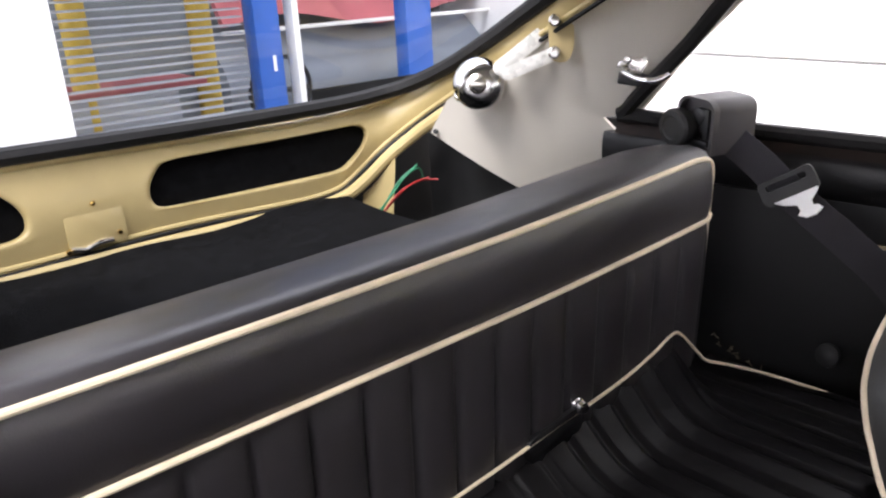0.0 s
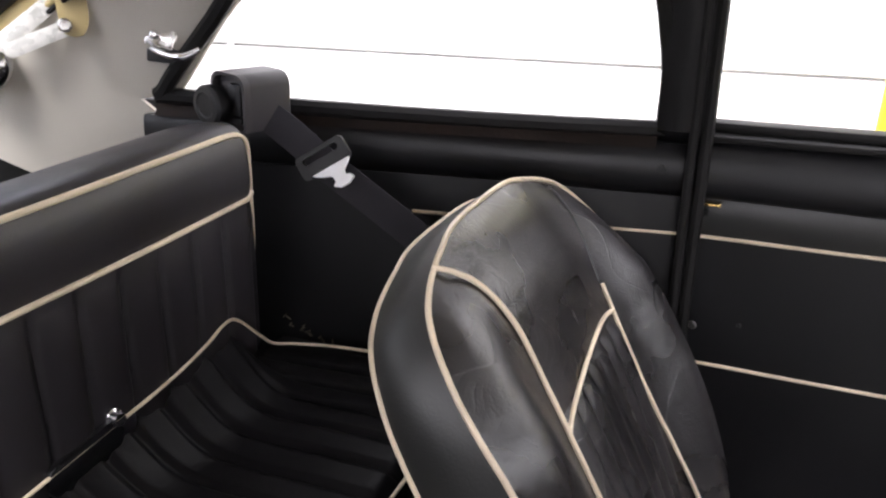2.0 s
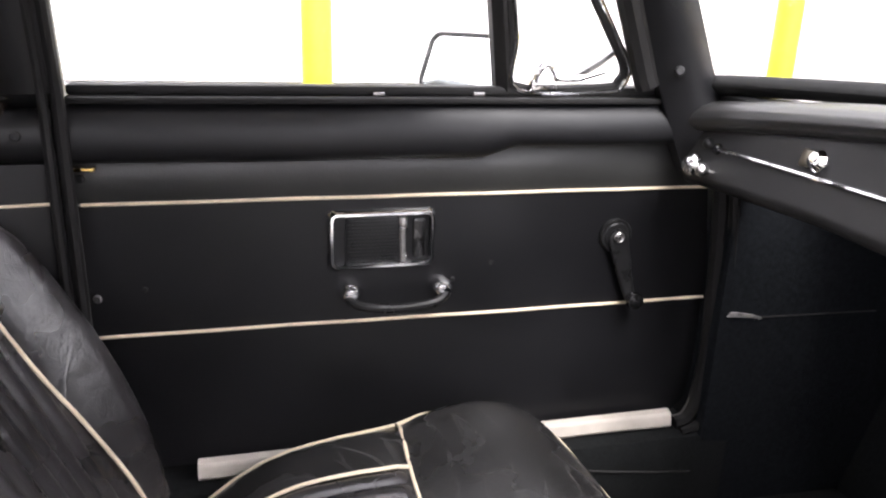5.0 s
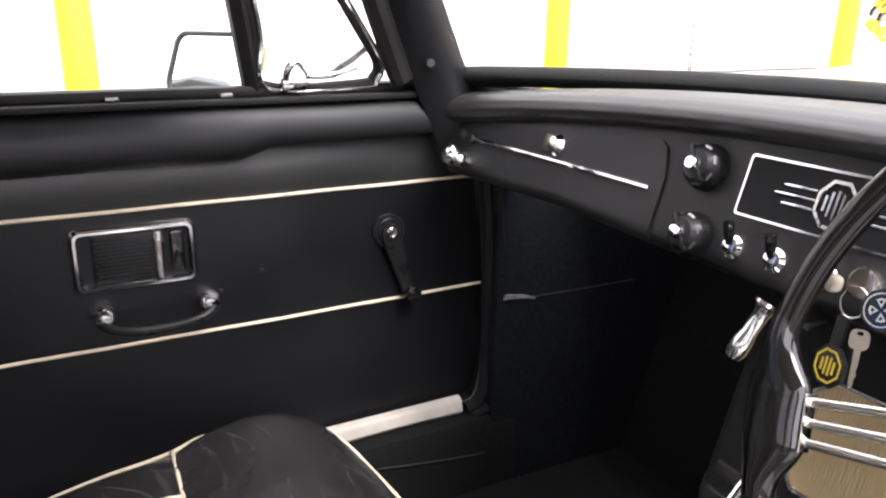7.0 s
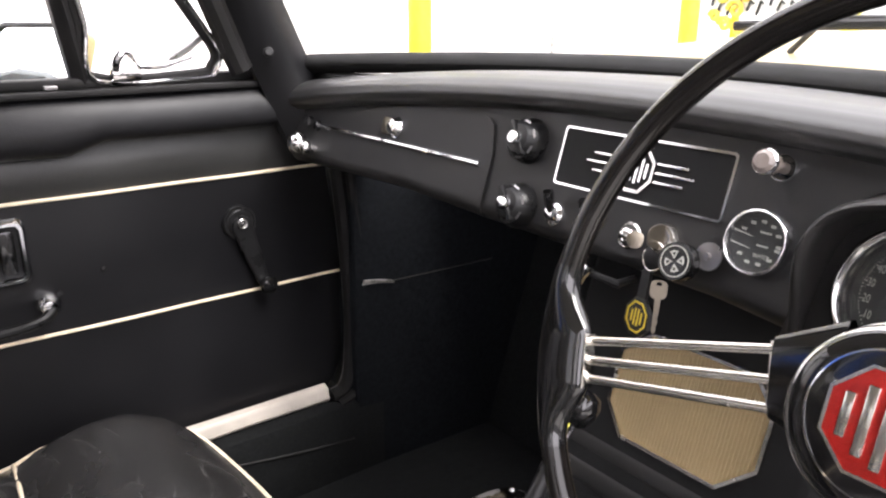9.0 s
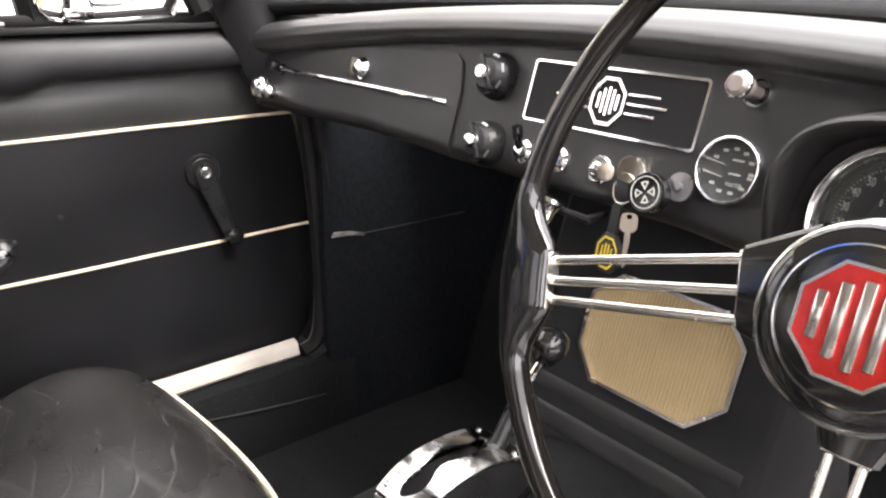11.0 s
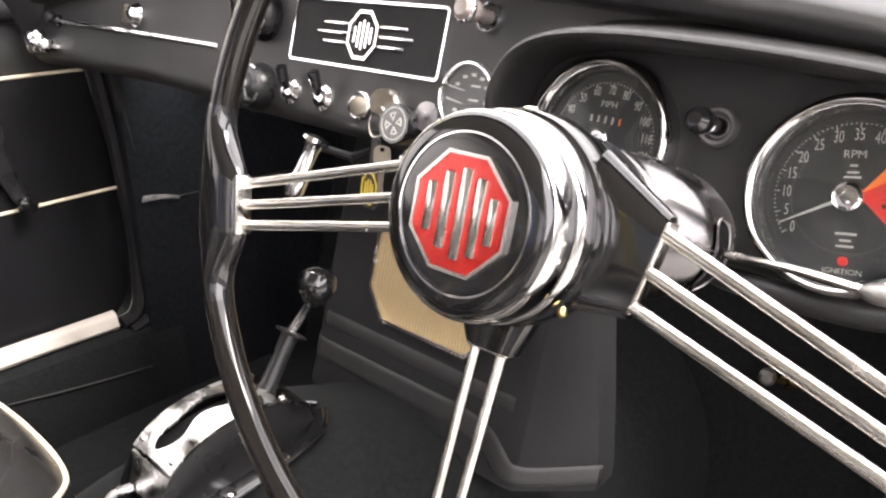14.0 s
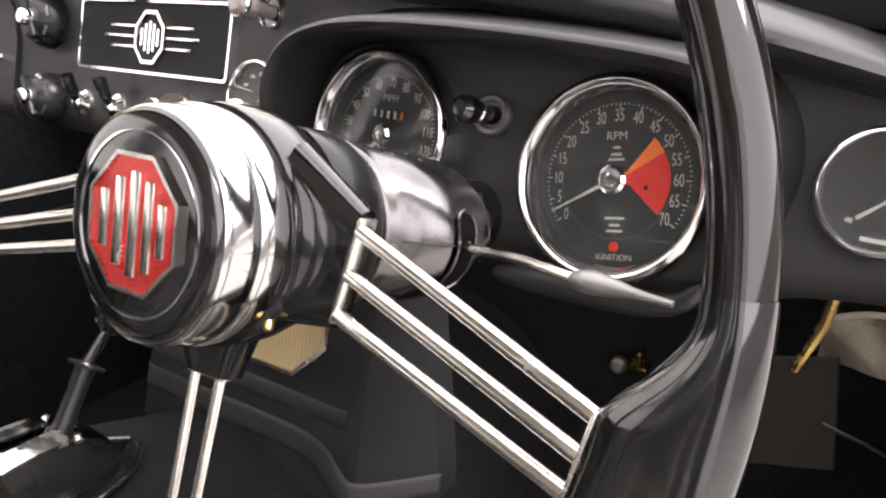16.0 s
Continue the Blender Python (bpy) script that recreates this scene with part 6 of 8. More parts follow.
# glove box lid
def glove_top(y):
    return lerp([(0.195, 0.86), (0.203, 0.893), (0.215, 0.902), (0.24, 0.904), (0.4, 0.894), (0.553, 0.866)], y)
def glove(u, v):
    y = 0.196 + 0.35 * u
    z0 = lip(y) + 0.004
    z = z0 + (glove_top(y) - z0) * v
    return Vector((fascia(y, z), y, z)) + FN * 0.0035
bm = bmesh.new()
sheet(bm, glove, 40, 28, thick=FN * -0.006)
lid = part("glove_box_lid", bm, CRACKLE, dash, "black glove box lid")
bm = bmesh.new()
tube(bm, [Vector((face(y, z), y, z)) + FN * 0.006 for y, z in [(0.542 - 0.332 * i / 20, 0.856 - 0.006 * i / 20) for i in range(21)]], 0.0032, 8)
part("chrome_strip", bm, CHROME, lid, "thin chrome strip")
bm = bmesh.new()
lathe(bm, [(0.014, -0.002), (0.014, 0.004), (0.011, 0.008), (0.009, 0.012), (0, 0.013)], on_face(0.372, 0.872, 0.003), 24)
lk = part("lock", bm, CHROME, lid, "chrome glove box lock")
bm = bmesh.new()
box(bm, -0.026, -0.008, -0.011, 0.011, 0.004, 0.009, bevel=0.003, m=on_face(0.372, 0.872, 0.003))
part("catch_tab", bm, KEYMETAL, lk)
# passenger end: egg-shaped chrome knob with a smaller one beside it, and two studs
for (y, z, r, d, m_, nm) in ((0.562, 0.827, 0.0145, 0.034, CHROME, "end_knob"), (0.541, 0.823, 0.0090, 0.028, WORN_CHROME, "end_knob"), (0.568, 0.860, 0.0085, 0.010, PLASTIC, "stud"), (0.545, 0.856, 0.0085, 0.010, GLOSS, "stud")):
    bm = bmesh.new()
    mm = on_face(y, z)
    if nm == "stud":
        lathe(bm, [(r * 0.9, -0.002), (r, d * 0.4), (r * 0.8, d * 0.8), (r * 0.3, d), (0, d)], mm, 20)
    else:
        lathe(bm, [(r * 0.55, -0.002), (r * 0.5, d - r * 1.3)] + [(r * math.sin(radians(a)), d - r * (1 - math.cos(radians(a)))) for a in range(150, -1, -15)], mm @ Matrix.Diagonal((1, 1.15, 1, 1)), 28)
    part(nm, bm, m_, dash)
# heater knobs: black domes with ribs and a chrome button
def heater(y, z):
    m = on_face(y, z)
    b = bmesh.new()
    lathe(b, [(0.0248, -0.001), (0.0248, 0.005), (0.0212, 0.015), (0.015, 0.022), (0.0, 0.023)], m, 36)
    kn = part("heater_knob", b, WINDER, dash, "gloss black heater knob with a chrome button")
    b = bmesh.new()
    lathe(b, [(0.0075, 0.018), (0.0078, 0.028), (0.006, 0.031), (0, 0.0315)], m, 20)
    part("button", b, CHROME, kn)
    b = bmesh.new()
    box(b, -0.0035, 0.0035, -0.021, 0.021, 0.015, 0.025, bevel=0.002, m=m @ Matrix.Rotation(0.6, 4, "Z"))
    part("grip", b, WINDER, kn)
    for a in range(5):
        b = bmesh.new()
        an = 2.2 - a * 0.9
        box(b, -0.0045, 0.0045, -0.0012, 0.0012, 0, 0.0006, m=m @ Matrix.Translation((0.0195 * math.cos(an), 0.0195 * math.sin(an), 0.0165)) @ Matrix.Rotation(an + 1.57, 4, "Z") @ Matrix.Rotation(0.6, 4, "X"))
        part("mark", b, DULL_STEEL, kn)
heater(0.147, 0.884)
heater(0.140, 0.817)
# radio blanking plate with bright edge and emblem
RM_ = on_face(0.0025, 0.8765)
bm = bmesh.new()
prism(bm, rounded(0.192, 0.0565, 0.003), -0.002, 0.002, RM_)
plate = part("blanking_plate", bm, BLANK, dash, "black blanking plate with a bright edge")
bm = bmesh.new()
frame_ring(bm, rounded(0.196, 0.0605, 0.004), rounded(0.1915, 0.056, 0.003), 0.0, 0.0045, RM_)
part("bright_edge", bm, CHROME, plate)
def octagon(r):
    return [(r * math.cos(radians(22.5 + 45 * i)), r * math.sin(radians(22.5 + 45 * i))) for i in range(8)]
bm = bmesh.new()
frame_ring(bm, octagon(0.0225), octagon(0.0192), 0.0018, 0.0045, RM_ @ Matrix.Diagonal((0.92, 1.05, 1, 1)))
badge = part("emblem", bm, WORN_CHROME, plate, "bright eight-sided emblem with bars")
for dx, a, h in ((-0.0105, 0.0, 0.014), (-0.0053, 0.0, 0.022), (0.0, 0.0, 0.026), (0.0053, 0.0, 0.022), (0.0105, 0.0, 0.014)):
    bm = bmesh.new()
    box(bm, -0.0013, 0.0013, -h / 2, h / 2, 0.0018, 0.004, m=RM_ @ Matrix.Translation((dx, 0, 0)) @ Matrix.Rotation(a, 4, "Z"))
    part("bar", bm, CHROME, badge)
for sg in (1, -1):
    for dy, L in ((-0.0085, 0.032), (0.0, 0.042), (0.0085, 0.034)):
        bm = bmesh.new()
        box(bm, sg * 0.0205, sg * (0.0205 + L), dy - 0.0013, dy + 0.0013, 0.0018, 0.004, bevel=0.0006, m=RM_)
        part("bar", bm, CHROME, badge)
# toggle switches, key switch, warning lamp knob, screen-washer tab
def toggle(y, z):
    m = on_face(y, z)
    b = bmesh.new()
    lathe(b, [(0.0125, -0.001), (0.012, 0.003), (0.008, 0.006), (0.007, 0.010), (0, 0.011)], m, 20)
    t_ = part("toggle_switch", b, CHROME, dash, "chrome bezel toggle switch with a black lever")
    b = bmesh.new()
    m2 = m @ Matrix.Rotation(radians(-52), 4, "X")
    tube(b, [m @ Vector((0, 0, 0.006)), m @ Vector((0.001, 0.010, 0.014)), m @ Vector((0.002, 0.022, 0.021))], [0.0035, 0.005, 0.0055], 10)
    part("lever", b, GLOSS, t_)
toggle(0.089, 0.818)
toggle(0.042, 0.818)
m = on_face(-0.008, 0.818)
bm = bmesh.new()
lathe(bm, [(0.0130, -0.001), (0.0130, 0.003), (0.0112, 0.0048), (0.0096, 0.0040), (0.0090, 0.0060), (0.0076, 0.0100), (0.0045, 0.0126), (0, 0.0134)], m, 24)
pk = part("push_knob", bm, WORN_CHROME, dash, "chrome push knob")
bm = bmesh.new()
frame_ring(bm, circle(0.0104, 28), circle(0.0088, 28), 0.0036, 0.0048, m)
part("groove", bm, PLASTIC, pk)
m = on_face(-0.046, 0.823)
bm = bmesh.new()
lathe(bm, [(0.0150, -0.001), (0.0150, 0.005), (0.0125, 0.009), (0.0095, 0.010), (0.009, 0.0085), (0, 0.0085)], m, 28)
part("ignition_switch", bm, STEEL, dash, "nickel ignition lock")
m = on_face(-0.0765, 0.8095)
bm = bmesh.new()
lathe(bm, [(0.009, -0.001), (0.009, 0.012), (0.0165, 0.013), (0.017, 0.024), (0.016, 0.026), (0, 0.026)], m, 28)
haz = part("fan_knob", bm, GLOSS, dash, "black pull knob with a white fan symbol")
for k in range(4):
    a = k * math.pi / 2 + 0.3
    bm = bmesh.new()
    mm = m @ Matrix.Rotation(a, 4, "Z")
    frame_ring(bm, [(0.002, 0), (0.0085, 0.0038), (0.0095, 0), (0.0085, -0.0038)], [(0.004, 0), (0.0075, 0.002), (0.008, 0), (0.0075, -0.002)], 0.026, 0.0264, mm)
    part("symbol", bm, MARK, haz)
bm = bmesh.new()
frame_ring(bm, circle(0.0138, 28), circle(0.0129, 28), 0.026, 0.0263, m)
part("symbol", bm, MARK, haz)
m = on_face(-0.098, 0.820)
bm = bmesh.new()
lathe(bm, [(0.003, -0.001), (0.003, 0.010), (0.012, 0.011), (0.012, 0.013), (0.0035, 0.0135), (0.003, 0.017), (0, 0.017)], m, 28)
part("grey_tab", bm, DULL_STEEL, dash, "flat grey round tab")
m = on_face(-0.134, 0.900)
bm = bmesh.new()
lathe(bm, [(0.0118, -0.001), (0.0118, 0.003), (0.0108, 0.0045), (0.0098, 0.003), (0.0095, -0.001)], m, 28)
lt = part("lighter_socket", bm, CHROME, dash, "chrome ringed lighter socket with its knob")
bm = bmesh.new()
lathe(bm, [(0.0098, 0.0), (0.0098, 0.0016), (0, 0.0016)], m, 24)
part("well", bm, GLOSS, lt)
bm = bmesh.new()
lathe(bm, [(0.0055, 0.0), (0.0055, 0.020), (0.0092, 0.022), (0.0100, 0.030), (0.0090, 0.035), (0.0060, 0.0375), (0, 0.038)], m, 28)
part("knob", bm, KNOB, lt, "pale translucent knob")
bm = bmesh.new()
lathe(bm, [(0.0096, 0.0295), (0.0106, 0.0305), (0.0106, 0.033), (0.0094, 0.0345)], m, 28)
part("knob_ring", bm, CHROME, lt)
m = on_face(-0.3345, 0.8495)
bm = bmesh.new()
lathe(bm, [(0.0125, -0.001), (0.0125, 0.004), (0.011, 0.006), (0.009, 0.0055), (0.007, 0.002), (0, 0.002)], m, 28)
tk = part("trip_collar", bm, DULL_STEEL, dash, "dull dark collar with a small dark knob")
bm = bmesh.new()
lathe(bm, [(0.006, 0.002), (0.0045, 0.022), (0.0068, 0.025), (0.0082, 0.031), (0.0074, 0.037), (0.0042, 0.0405), (0, 0.041)], m, 28)
part("knob", bm, GLOSS, tk)
bm = bmesh.new()
lathe(bm, [(0.0055, 0.0205), (0.0066, 0.0215), (0.0066, 0.0228), (0.0058, 0.0238)], m, 28)
part("knob_ring", bm, CHROME, tk)

# ---- instruments ----
def ring_text(parent, items, radius, size, m, h, a0, a1):
    for k, tx in enumerate(items):
        if tx:
            a = radians(a0 + (a1 - a0) * k / (len(items) - 1))
            words("numeral", tx, size, m @ Matrix.Translation((radius * math.cos(a), radius * math.sin(a), h)), MARK, parent, squeeze=0.61)


def ticks(parent, n, r0, r1, m, h, a0, a1, w=0.0005, every=5):
    b = bmesh.new()
    for k in range(n + 1):
        a = radians(a0 + (a1 - a0) * k / n)
        rr = r0 - (0.002 if k % every == 0 else 0)
        box(b, rr, r1, -w, w, h, h + 0.0003, m=m @ Matrix.Rotation(a, 4, "Z"))
    return tagged(part("scale", b, MARK, parent), kind="stuff")


def instrument(name, y, z, r, label, deep=0.015):
    k = 0.2038 * (y + 0.0346)
    n_ = Vector((-1, -k, 0.3)).normalized()
    m = axes(Vector((face(y, z), y, z)) + n_ * 0.0015, (k, -1, 0), n_)
    g = thing(name, Vector((face(y, z), y, z)), label, "gauge", "dashboard gauges")
    b = bmesh.new()
    if r > 0.04:
        lathe(b, [(r, -0.002), (r, deep * 0.45), (r * 0.994, deep * 0.66), (r * 0.978, deep * 0.84), (r * 0.955, deep * 0.95), (r * 0.928, deep), (r * 0.900, deep * 0.96), (r * 0.872, deep * 0.84), (r * 0.845, deep * 0.64), (r * 0.822, deep * 0.40), (r * 0.808, deep * 0.16), (r * 0.806, -0.002)], m, 56)
    else:
        lathe(b, [(r, -0.002), (r, deep * 0.30), (r * 0.992, deep * 0.52), (r * 0.972, deep * 0.74), (r * 0.945, deep * 0.9), (r * 0.915, deep * 0.98), (r * 0.888, deep), (r * 0.865, deep * 0.94), (r * 0.850, deep * 0.8), (r * 0.843, deep * 0.6), (r * 0.840, -0.002)], m, 56)
    part("bezel", b, HORNCHROME if r > 0.04 else CHROME, g, "chrome bezel")
    b = bmesh.new()
    lathe(b, [(r * 0.90, -0.0015), (r * 0.90, 0.0015), (0, 0.0015)], m, 48)
    part("dial", b, DIAL, g, "black dial")
    b = bmesh.new()
    lathe(b, [(r * 0.842, deep * 0.60), (r * 0.842, deep * 0.63), (0, deep * 0.63)], m, 48)
    gl = part("glass", b, DIALGLASS, g)
    gl.visible_shadow = False
    return g, m


def needle(g, m, ang, L, w, h, material=None):
    b = bmesh.new()
    prism(b, [(-0.004, -w), (L, -w * 0.35), (L + 0.001, 0), (L, w * 0.35), (-0.004, w)], h, h + 0.0007, m @ Matrix.Rotation(radians(ang), 4, "Z"))
    part("needle", b, material or MARK, g)


R = 0.0525
tach, m = instrument("rev_counter", -0.418, 0.8258, R * 1.06, "rev counter with a red sector and chrome bezel")
b = bmesh.new()
frame_ring(b, circle(R * 0.6, 48), circle(R * 0.585, 48), 0.0015, 0.0018, m)
part("inner_ring", b, DIAL_GREY, tach)
mt_ = m @ Matrix.Rotation(radians(10), 4, "Z")
ring_text(tach, ["0", "5", "10", "15", "20", "25", "30", "35", "40", "45", "50", "55", "60", "65", "70"], R * 0.645, 0.0092, mt_, 0.0018, 213, -37)
ticks(tach, 70, R * 0.752, R * 0.772, mt_, 0.0016, 213, -37, 0.0003)
for a0, a1, mt, nm in ((28, 46, ORANGE, "orange_sector"), (-38, 28, RED, "red_sector")):
    b = bmesh.new()
    arc = [(R * 0.565 * math.cos(radians(a0 + (a1 - a0) * i / 14)), R * 0.565 * math.sin(radians(a0 + (a1 - a0) * i / 14))) for i in range(15)]
    prism(b, [(0.004 * math.cos(radians(20)), 0.004 * math.sin(radians(20)))] + arc, 0.0016, 0.0021 if nm[0] == "r" else 0.0020, mt_)
    part(nm, b, mt, tach)
needle(tach, m, 215.5, R * 0.72, 0.0011, 0.006)
b = bmesh.new()
lathe(b, [(0.0078, 0.002), (0.0078, 0.0072), (0.006, 0.0086), (0.0035, 0.0086), (0.0028, 0.0074), (0, 0.0074)], m, 28)
part("hub", b, CHROME, tach, "chrome centre cap")
words("wording", "RPM", 0.0064, mt_ @ Matrix.Translation((0, R * 0.44, 0.0018)), MARK, tach)
words("wording", "IGNITION", 0.0046, mt_ @ Matrix.Translation((0, -R * 0.78, 0.0018)), MARK, tach)
for dy, w in ((0.33, 0.004), (0.26, 0.006), (0.21, 0.009), (-0.38, 0.011), (-0.45, 0.006), (-0.51, 0.009)):
    b = bmesh.new()
    box(b, -w / 2, w / 2, R * dy - 0.0008, R * dy + 0.0005, 0.0016, 0.0019, m=mt_)
    part("print_bar", b, MARK, tach)
b = bmesh.new()
lathe(b, [(0.0026, 0.0015), (0.0026, 0.0024), (0, 0.003)], mt_ @ Matrix.Translation((0, -R * 0.67, 0)), 14)
part("warning_light", b, RED, tach, "small red warning light")
b = bmesh.new()
lathe(b, [(0.0013, 0.002), (0.0013, 0.0024), (0, 0.0025)], m @ Matrix.Translation((R * 0.33, -R * 0.02, 0)), 10)
part("pin", b, PLASTIC, tach)

speedo, m = instrument("speedometer", -0.256, 0.8285, R * 1.06, "speedometer with a mileage counter and chrome bezel")
ring_text(speedo, ["0", "10", "20", "30", "40", "50", "60", "70", "80", "90", "100", "110", "120", "130", "140"], R * 0.64, 0.0090, m, 0.0018, 230, -50)
ticks(speedo, 70, R * 0.725, R * 0.745, m, 0.0016, 230, -50, 0.0003)
words("wording", "MPH", 0.0064, m @ Matrix.Translation((0, R * 0.46, 0.0018)), MARK, speedo)
for k in range(5):
    b = bmesh.new()
    prism(b, rounded(0.0046, 0.0072, 0.0004, 2, (k - 2) * 0.0056, R * 0.26), 0.0012, 0.0020, m)
    part("counter_drum", b, PLASTIC, speedo)
    b = bmesh.new()
    box(b, (k - 2) * 0.0056 - 0.0008, (k - 2) * 0.0056 + 0.0008, R * 0.26 - 0.0024, R * 0.26 + 0.0024, 0.0020, 0.0023, m=m)
    part("print_bar", b, MARK if k < 4 else ORANGE, speedo)
needle(speedo, m, 230, R * 0.70, 0.0011, 0.006)
b = bmesh.new()
lathe(b, [(0.0072, 0.002), (0.0072, 0.0072), (0.0055, 0.0086), (0.003, 0.0086), (0.0025, 0.0074), (0, 0.0074)], m, 28)
part("hub", b, CHROME, speedo, "chrome centre cap")

oil, m = instrument("oil_and_water_gauge", -0.132, 0.8405, 0.0285, "small twin gauge for oil and water with a chrome bezel", 0.010)
for dy, sg in ((0.006, 1), (-0.004, 1)):
    needle(oil, m @ Matrix.Translation((-0.018, dy, 0)), -8, 0.013, 0.0008, 0.004)
for k in range(11):
    a = radians(150 - 30 * k) if k < 6 else radians(-10 - 32 * (k - 6))
    b = bmesh.new()
    box(b, -0.0022, 0.0022, -0.0012, 0.0012, 0.0015, 0.0018, m=m @ Matrix.Translation((0.0175 * math.cos(a), 0.0175 * math.sin(a), 0)))
    part("print_bar", b, MARK, oil)
words("wording", "WATER", 0.0050, m @ Matrix.Translation((0.0055, -0.0105, 0.0018)), MARK, oil, squeeze=0.85)
for dy in (0.009, -0.002):
    b = bmesh.new()
    box(b, -0.001, 0.009, dy - 0.0008, dy + 0.0008, 0.0015, 0.0018, m=m)
    part("print_bar", b, MARK, oil)
fuel, m = instrument("fuel_gauge", -0.542, 0.8405, 0.0295, "small fuel gauge with a white needle and chrome bezel", 0.010)
needle(fuel, m @ Matrix.Translation((-0.006, -0.010, 0)), 42, 0.018, 0.0009, 0.004)
for dx, dy, w in ((0.004, 0.012, 0.005), (0.006, -0.012, 0.004), (-0.012, -0.014, 0.003), (0.0, -0.021, 0.012)):
    b = bmesh.new()
    box(b, dx - w / 2, dx + w / 2, dy - 0.001, dy + 0.001, 0.0015, 0.0018, m=m)
    part("print_bar", b, MARK, fuel)

# hood over the main instruments
hood = [(-0.186, 0.764), (-0.187, 0.795), (-0.190, 0.825), (-0.195, 0.852), (-0.207, 0.870), (-0.232, 0.8805), (-0.275, 0.885), (-0.34, 0.8845), (-0.40, 0.8815), (-0.450, 0.877), (-0.471, 0.872), (-0.484, 0.862), (-0.489, 0.845), (-0.486, 0.826), (-0.481, 0.806), (-0.475, 0.790), (-0.467, 0.779)]
HP = curve([(y, z, 0) for y, z in hood], 6)
bm = bmesh.new()
def hood_f(u, v):
    k = u * (len(HP) - 1)
    i = min(int(k), len(HP) - 2)
    p = HP[i].lerp(HP[i + 1], k - i)
    t = (HP[i + 1] - HP[i]).normalized()
    nrm = Vector((t.y, -t.x, 0))            # towards the outside of the outline
    if (p + nrm * 0.01 - Vector((-0.33, 0.82, 0))).length < (p - Vector((-0.33, 0.82, 0))).length:
        nrm = -nrm
    up = max(0, min(1, (p.y - 0.765) / 0.085))
    H = 0.006 + 0.052 * (up * up * (3 - 2 * up))
    side = max(0, min(1, (p.x + 0.24) / 0.05), min(1, (-0.455 - p.x) / 0.03))
    w = 1 - 0.62 * side
    prof = [(0.003, 0.0), (0.0, H * 0.5), (-0.001, H * 0.90), (0.001, H * 0.97), (0.003, H), (0.006, H * 0.95), (0.008 + 0.001 * w, H * 0.80), (0.0105 + 0.003 * w, H * 0.45), (0.013 + 0.006 * w, H * 0.12), (0.015 + 0.009 * w, -0.002)]
    kk = v * (len(prof) - 1)
    a = min(int(kk), len(prof) - 2)
    f = kk - a
    o, h = prof[a][0] + (prof[a + 1][0] - prof[a][0]) * f, prof[a][1] + (prof[a + 1][1] - prof[a][1]) * f
    end = max(0.0, min(1.0, (1 - u) / 0.16))
    end = end * end * (3 - 2 * end)
    q = p + nrm * (o * (0.12 + 0.88 * end))
    return Vector((face(q.x, q.y), q.x, q.y)) + FN * (h * (0.25 + 0.75 * end) if h > 0 else h)
sheet(bm, hood_f, 78, 21)
part("instrument_hood", bm, HOOD, dash, "black moulded hood round the main instruments", sharp=1.0)
# rounded lip under the instruments
bm = bmesh.new()
LIP = [(-0.474, 0.786), (-0.466, 0.776), (-0.455, 0.7708), (-0.435, 0.7678), (-0.40, 0.7658), (-0.37, 0.7640), (-0.352, 0.7632)]
tube(bm, [Vector((face(y, 0.770), y, soft(LIP, y))) + FN * 0.004 for y in [-0.474 + 0.00339 * i for i in range(37)]], [0.002 + 0.006 * math.sin(math.pi * i / 36) ** 0.4 for i in range(37)], 14)
part("lower_lip", bm, CRACKLE, dash)

# keys hanging from the lock
keys = thing("key_ring", (0.93, -0.047, 0.80), "bunch of nickel keys with a black and yellow fob", "keys")
km = on_face(-0.046, 0.823, 0.012)
bm = bmesh.new()
prism(bm, [(p.x, p.y) for p in curve([(-0.011, 0.006, 0), (0, 0.013, 0), (0.011, 0.006, 0), (0.009, -0.008, 0), (-0.009, -0.008, 0)], 4, True)], -0.001, 0.001, km @ Matrix.Rotation(1.2, 4, "Y"))
part("key", bm, KEYMETAL, keys)
bm = bmesh.new()
tube(bm, [km @ Vector((0.013 * math.cos(a) + 0.004, 0.013 * math.sin(a) - 0.016, 0.006 + 0.003 * math.cos(a))) for a in [i * math.tau / 20 for i in range(20)]], 0.0009, 6, closed=True)
part("ring", bm, STEEL, keys)
kc = axes(km @ Vector((0.0215, -0.047, 0.010)), (0.5, -0.82, 0.0), (-0.80, -0.52, 0.28))
bm = bmesh.new()
frame_ring(bm, rounded(0.0145, 0.0165, 0.005, 4, 0, 0.005), rounded(0.0045, 0.0035, 0.0016, 4, 0, 0.010), 0, 0.0018, kc)
prism(bm, [(-0.0024, -0.003), (-0.0024, -0.031), (-0.0008, -0.034), (0.0012, -0.031), (0.0008, -0.027), (0.0022, -0.024), (0.0012, -0.020), (0.0022, -0.016), (0.0024, -0.003)], 0.0003, 0.0015, kc)
part("key", bm, KEYMETAL, keys)
bm = bmesh.new()
kd = axes(km @ Vector((-0.012, -0.006, 0.016)), (0.5, -0.82, 0.1), (-0.75, -0.45, 0.45))
prism(bm, [(p.x, p.y) for p in curve([(-0.007, 0.004, 0), (0, 0.008, 0), (0.007, 0.004, 0), (0.006, -0.005, 0), (0, -0.008, 0), (-0.006, -0.005, 0)], 4, True)], 0, 0.002, kd, 0.0005)
part("key", bm, KEYMETAL, keys)
bm = bmesh.new()
fm = axes((0.922, -0.040, 0.752), (-0.25, -1, 0.05), (-1, 0.3, 0.2))
prism(bm, octagon(0.019), -0.002, 0.002, fm, 0.0006)
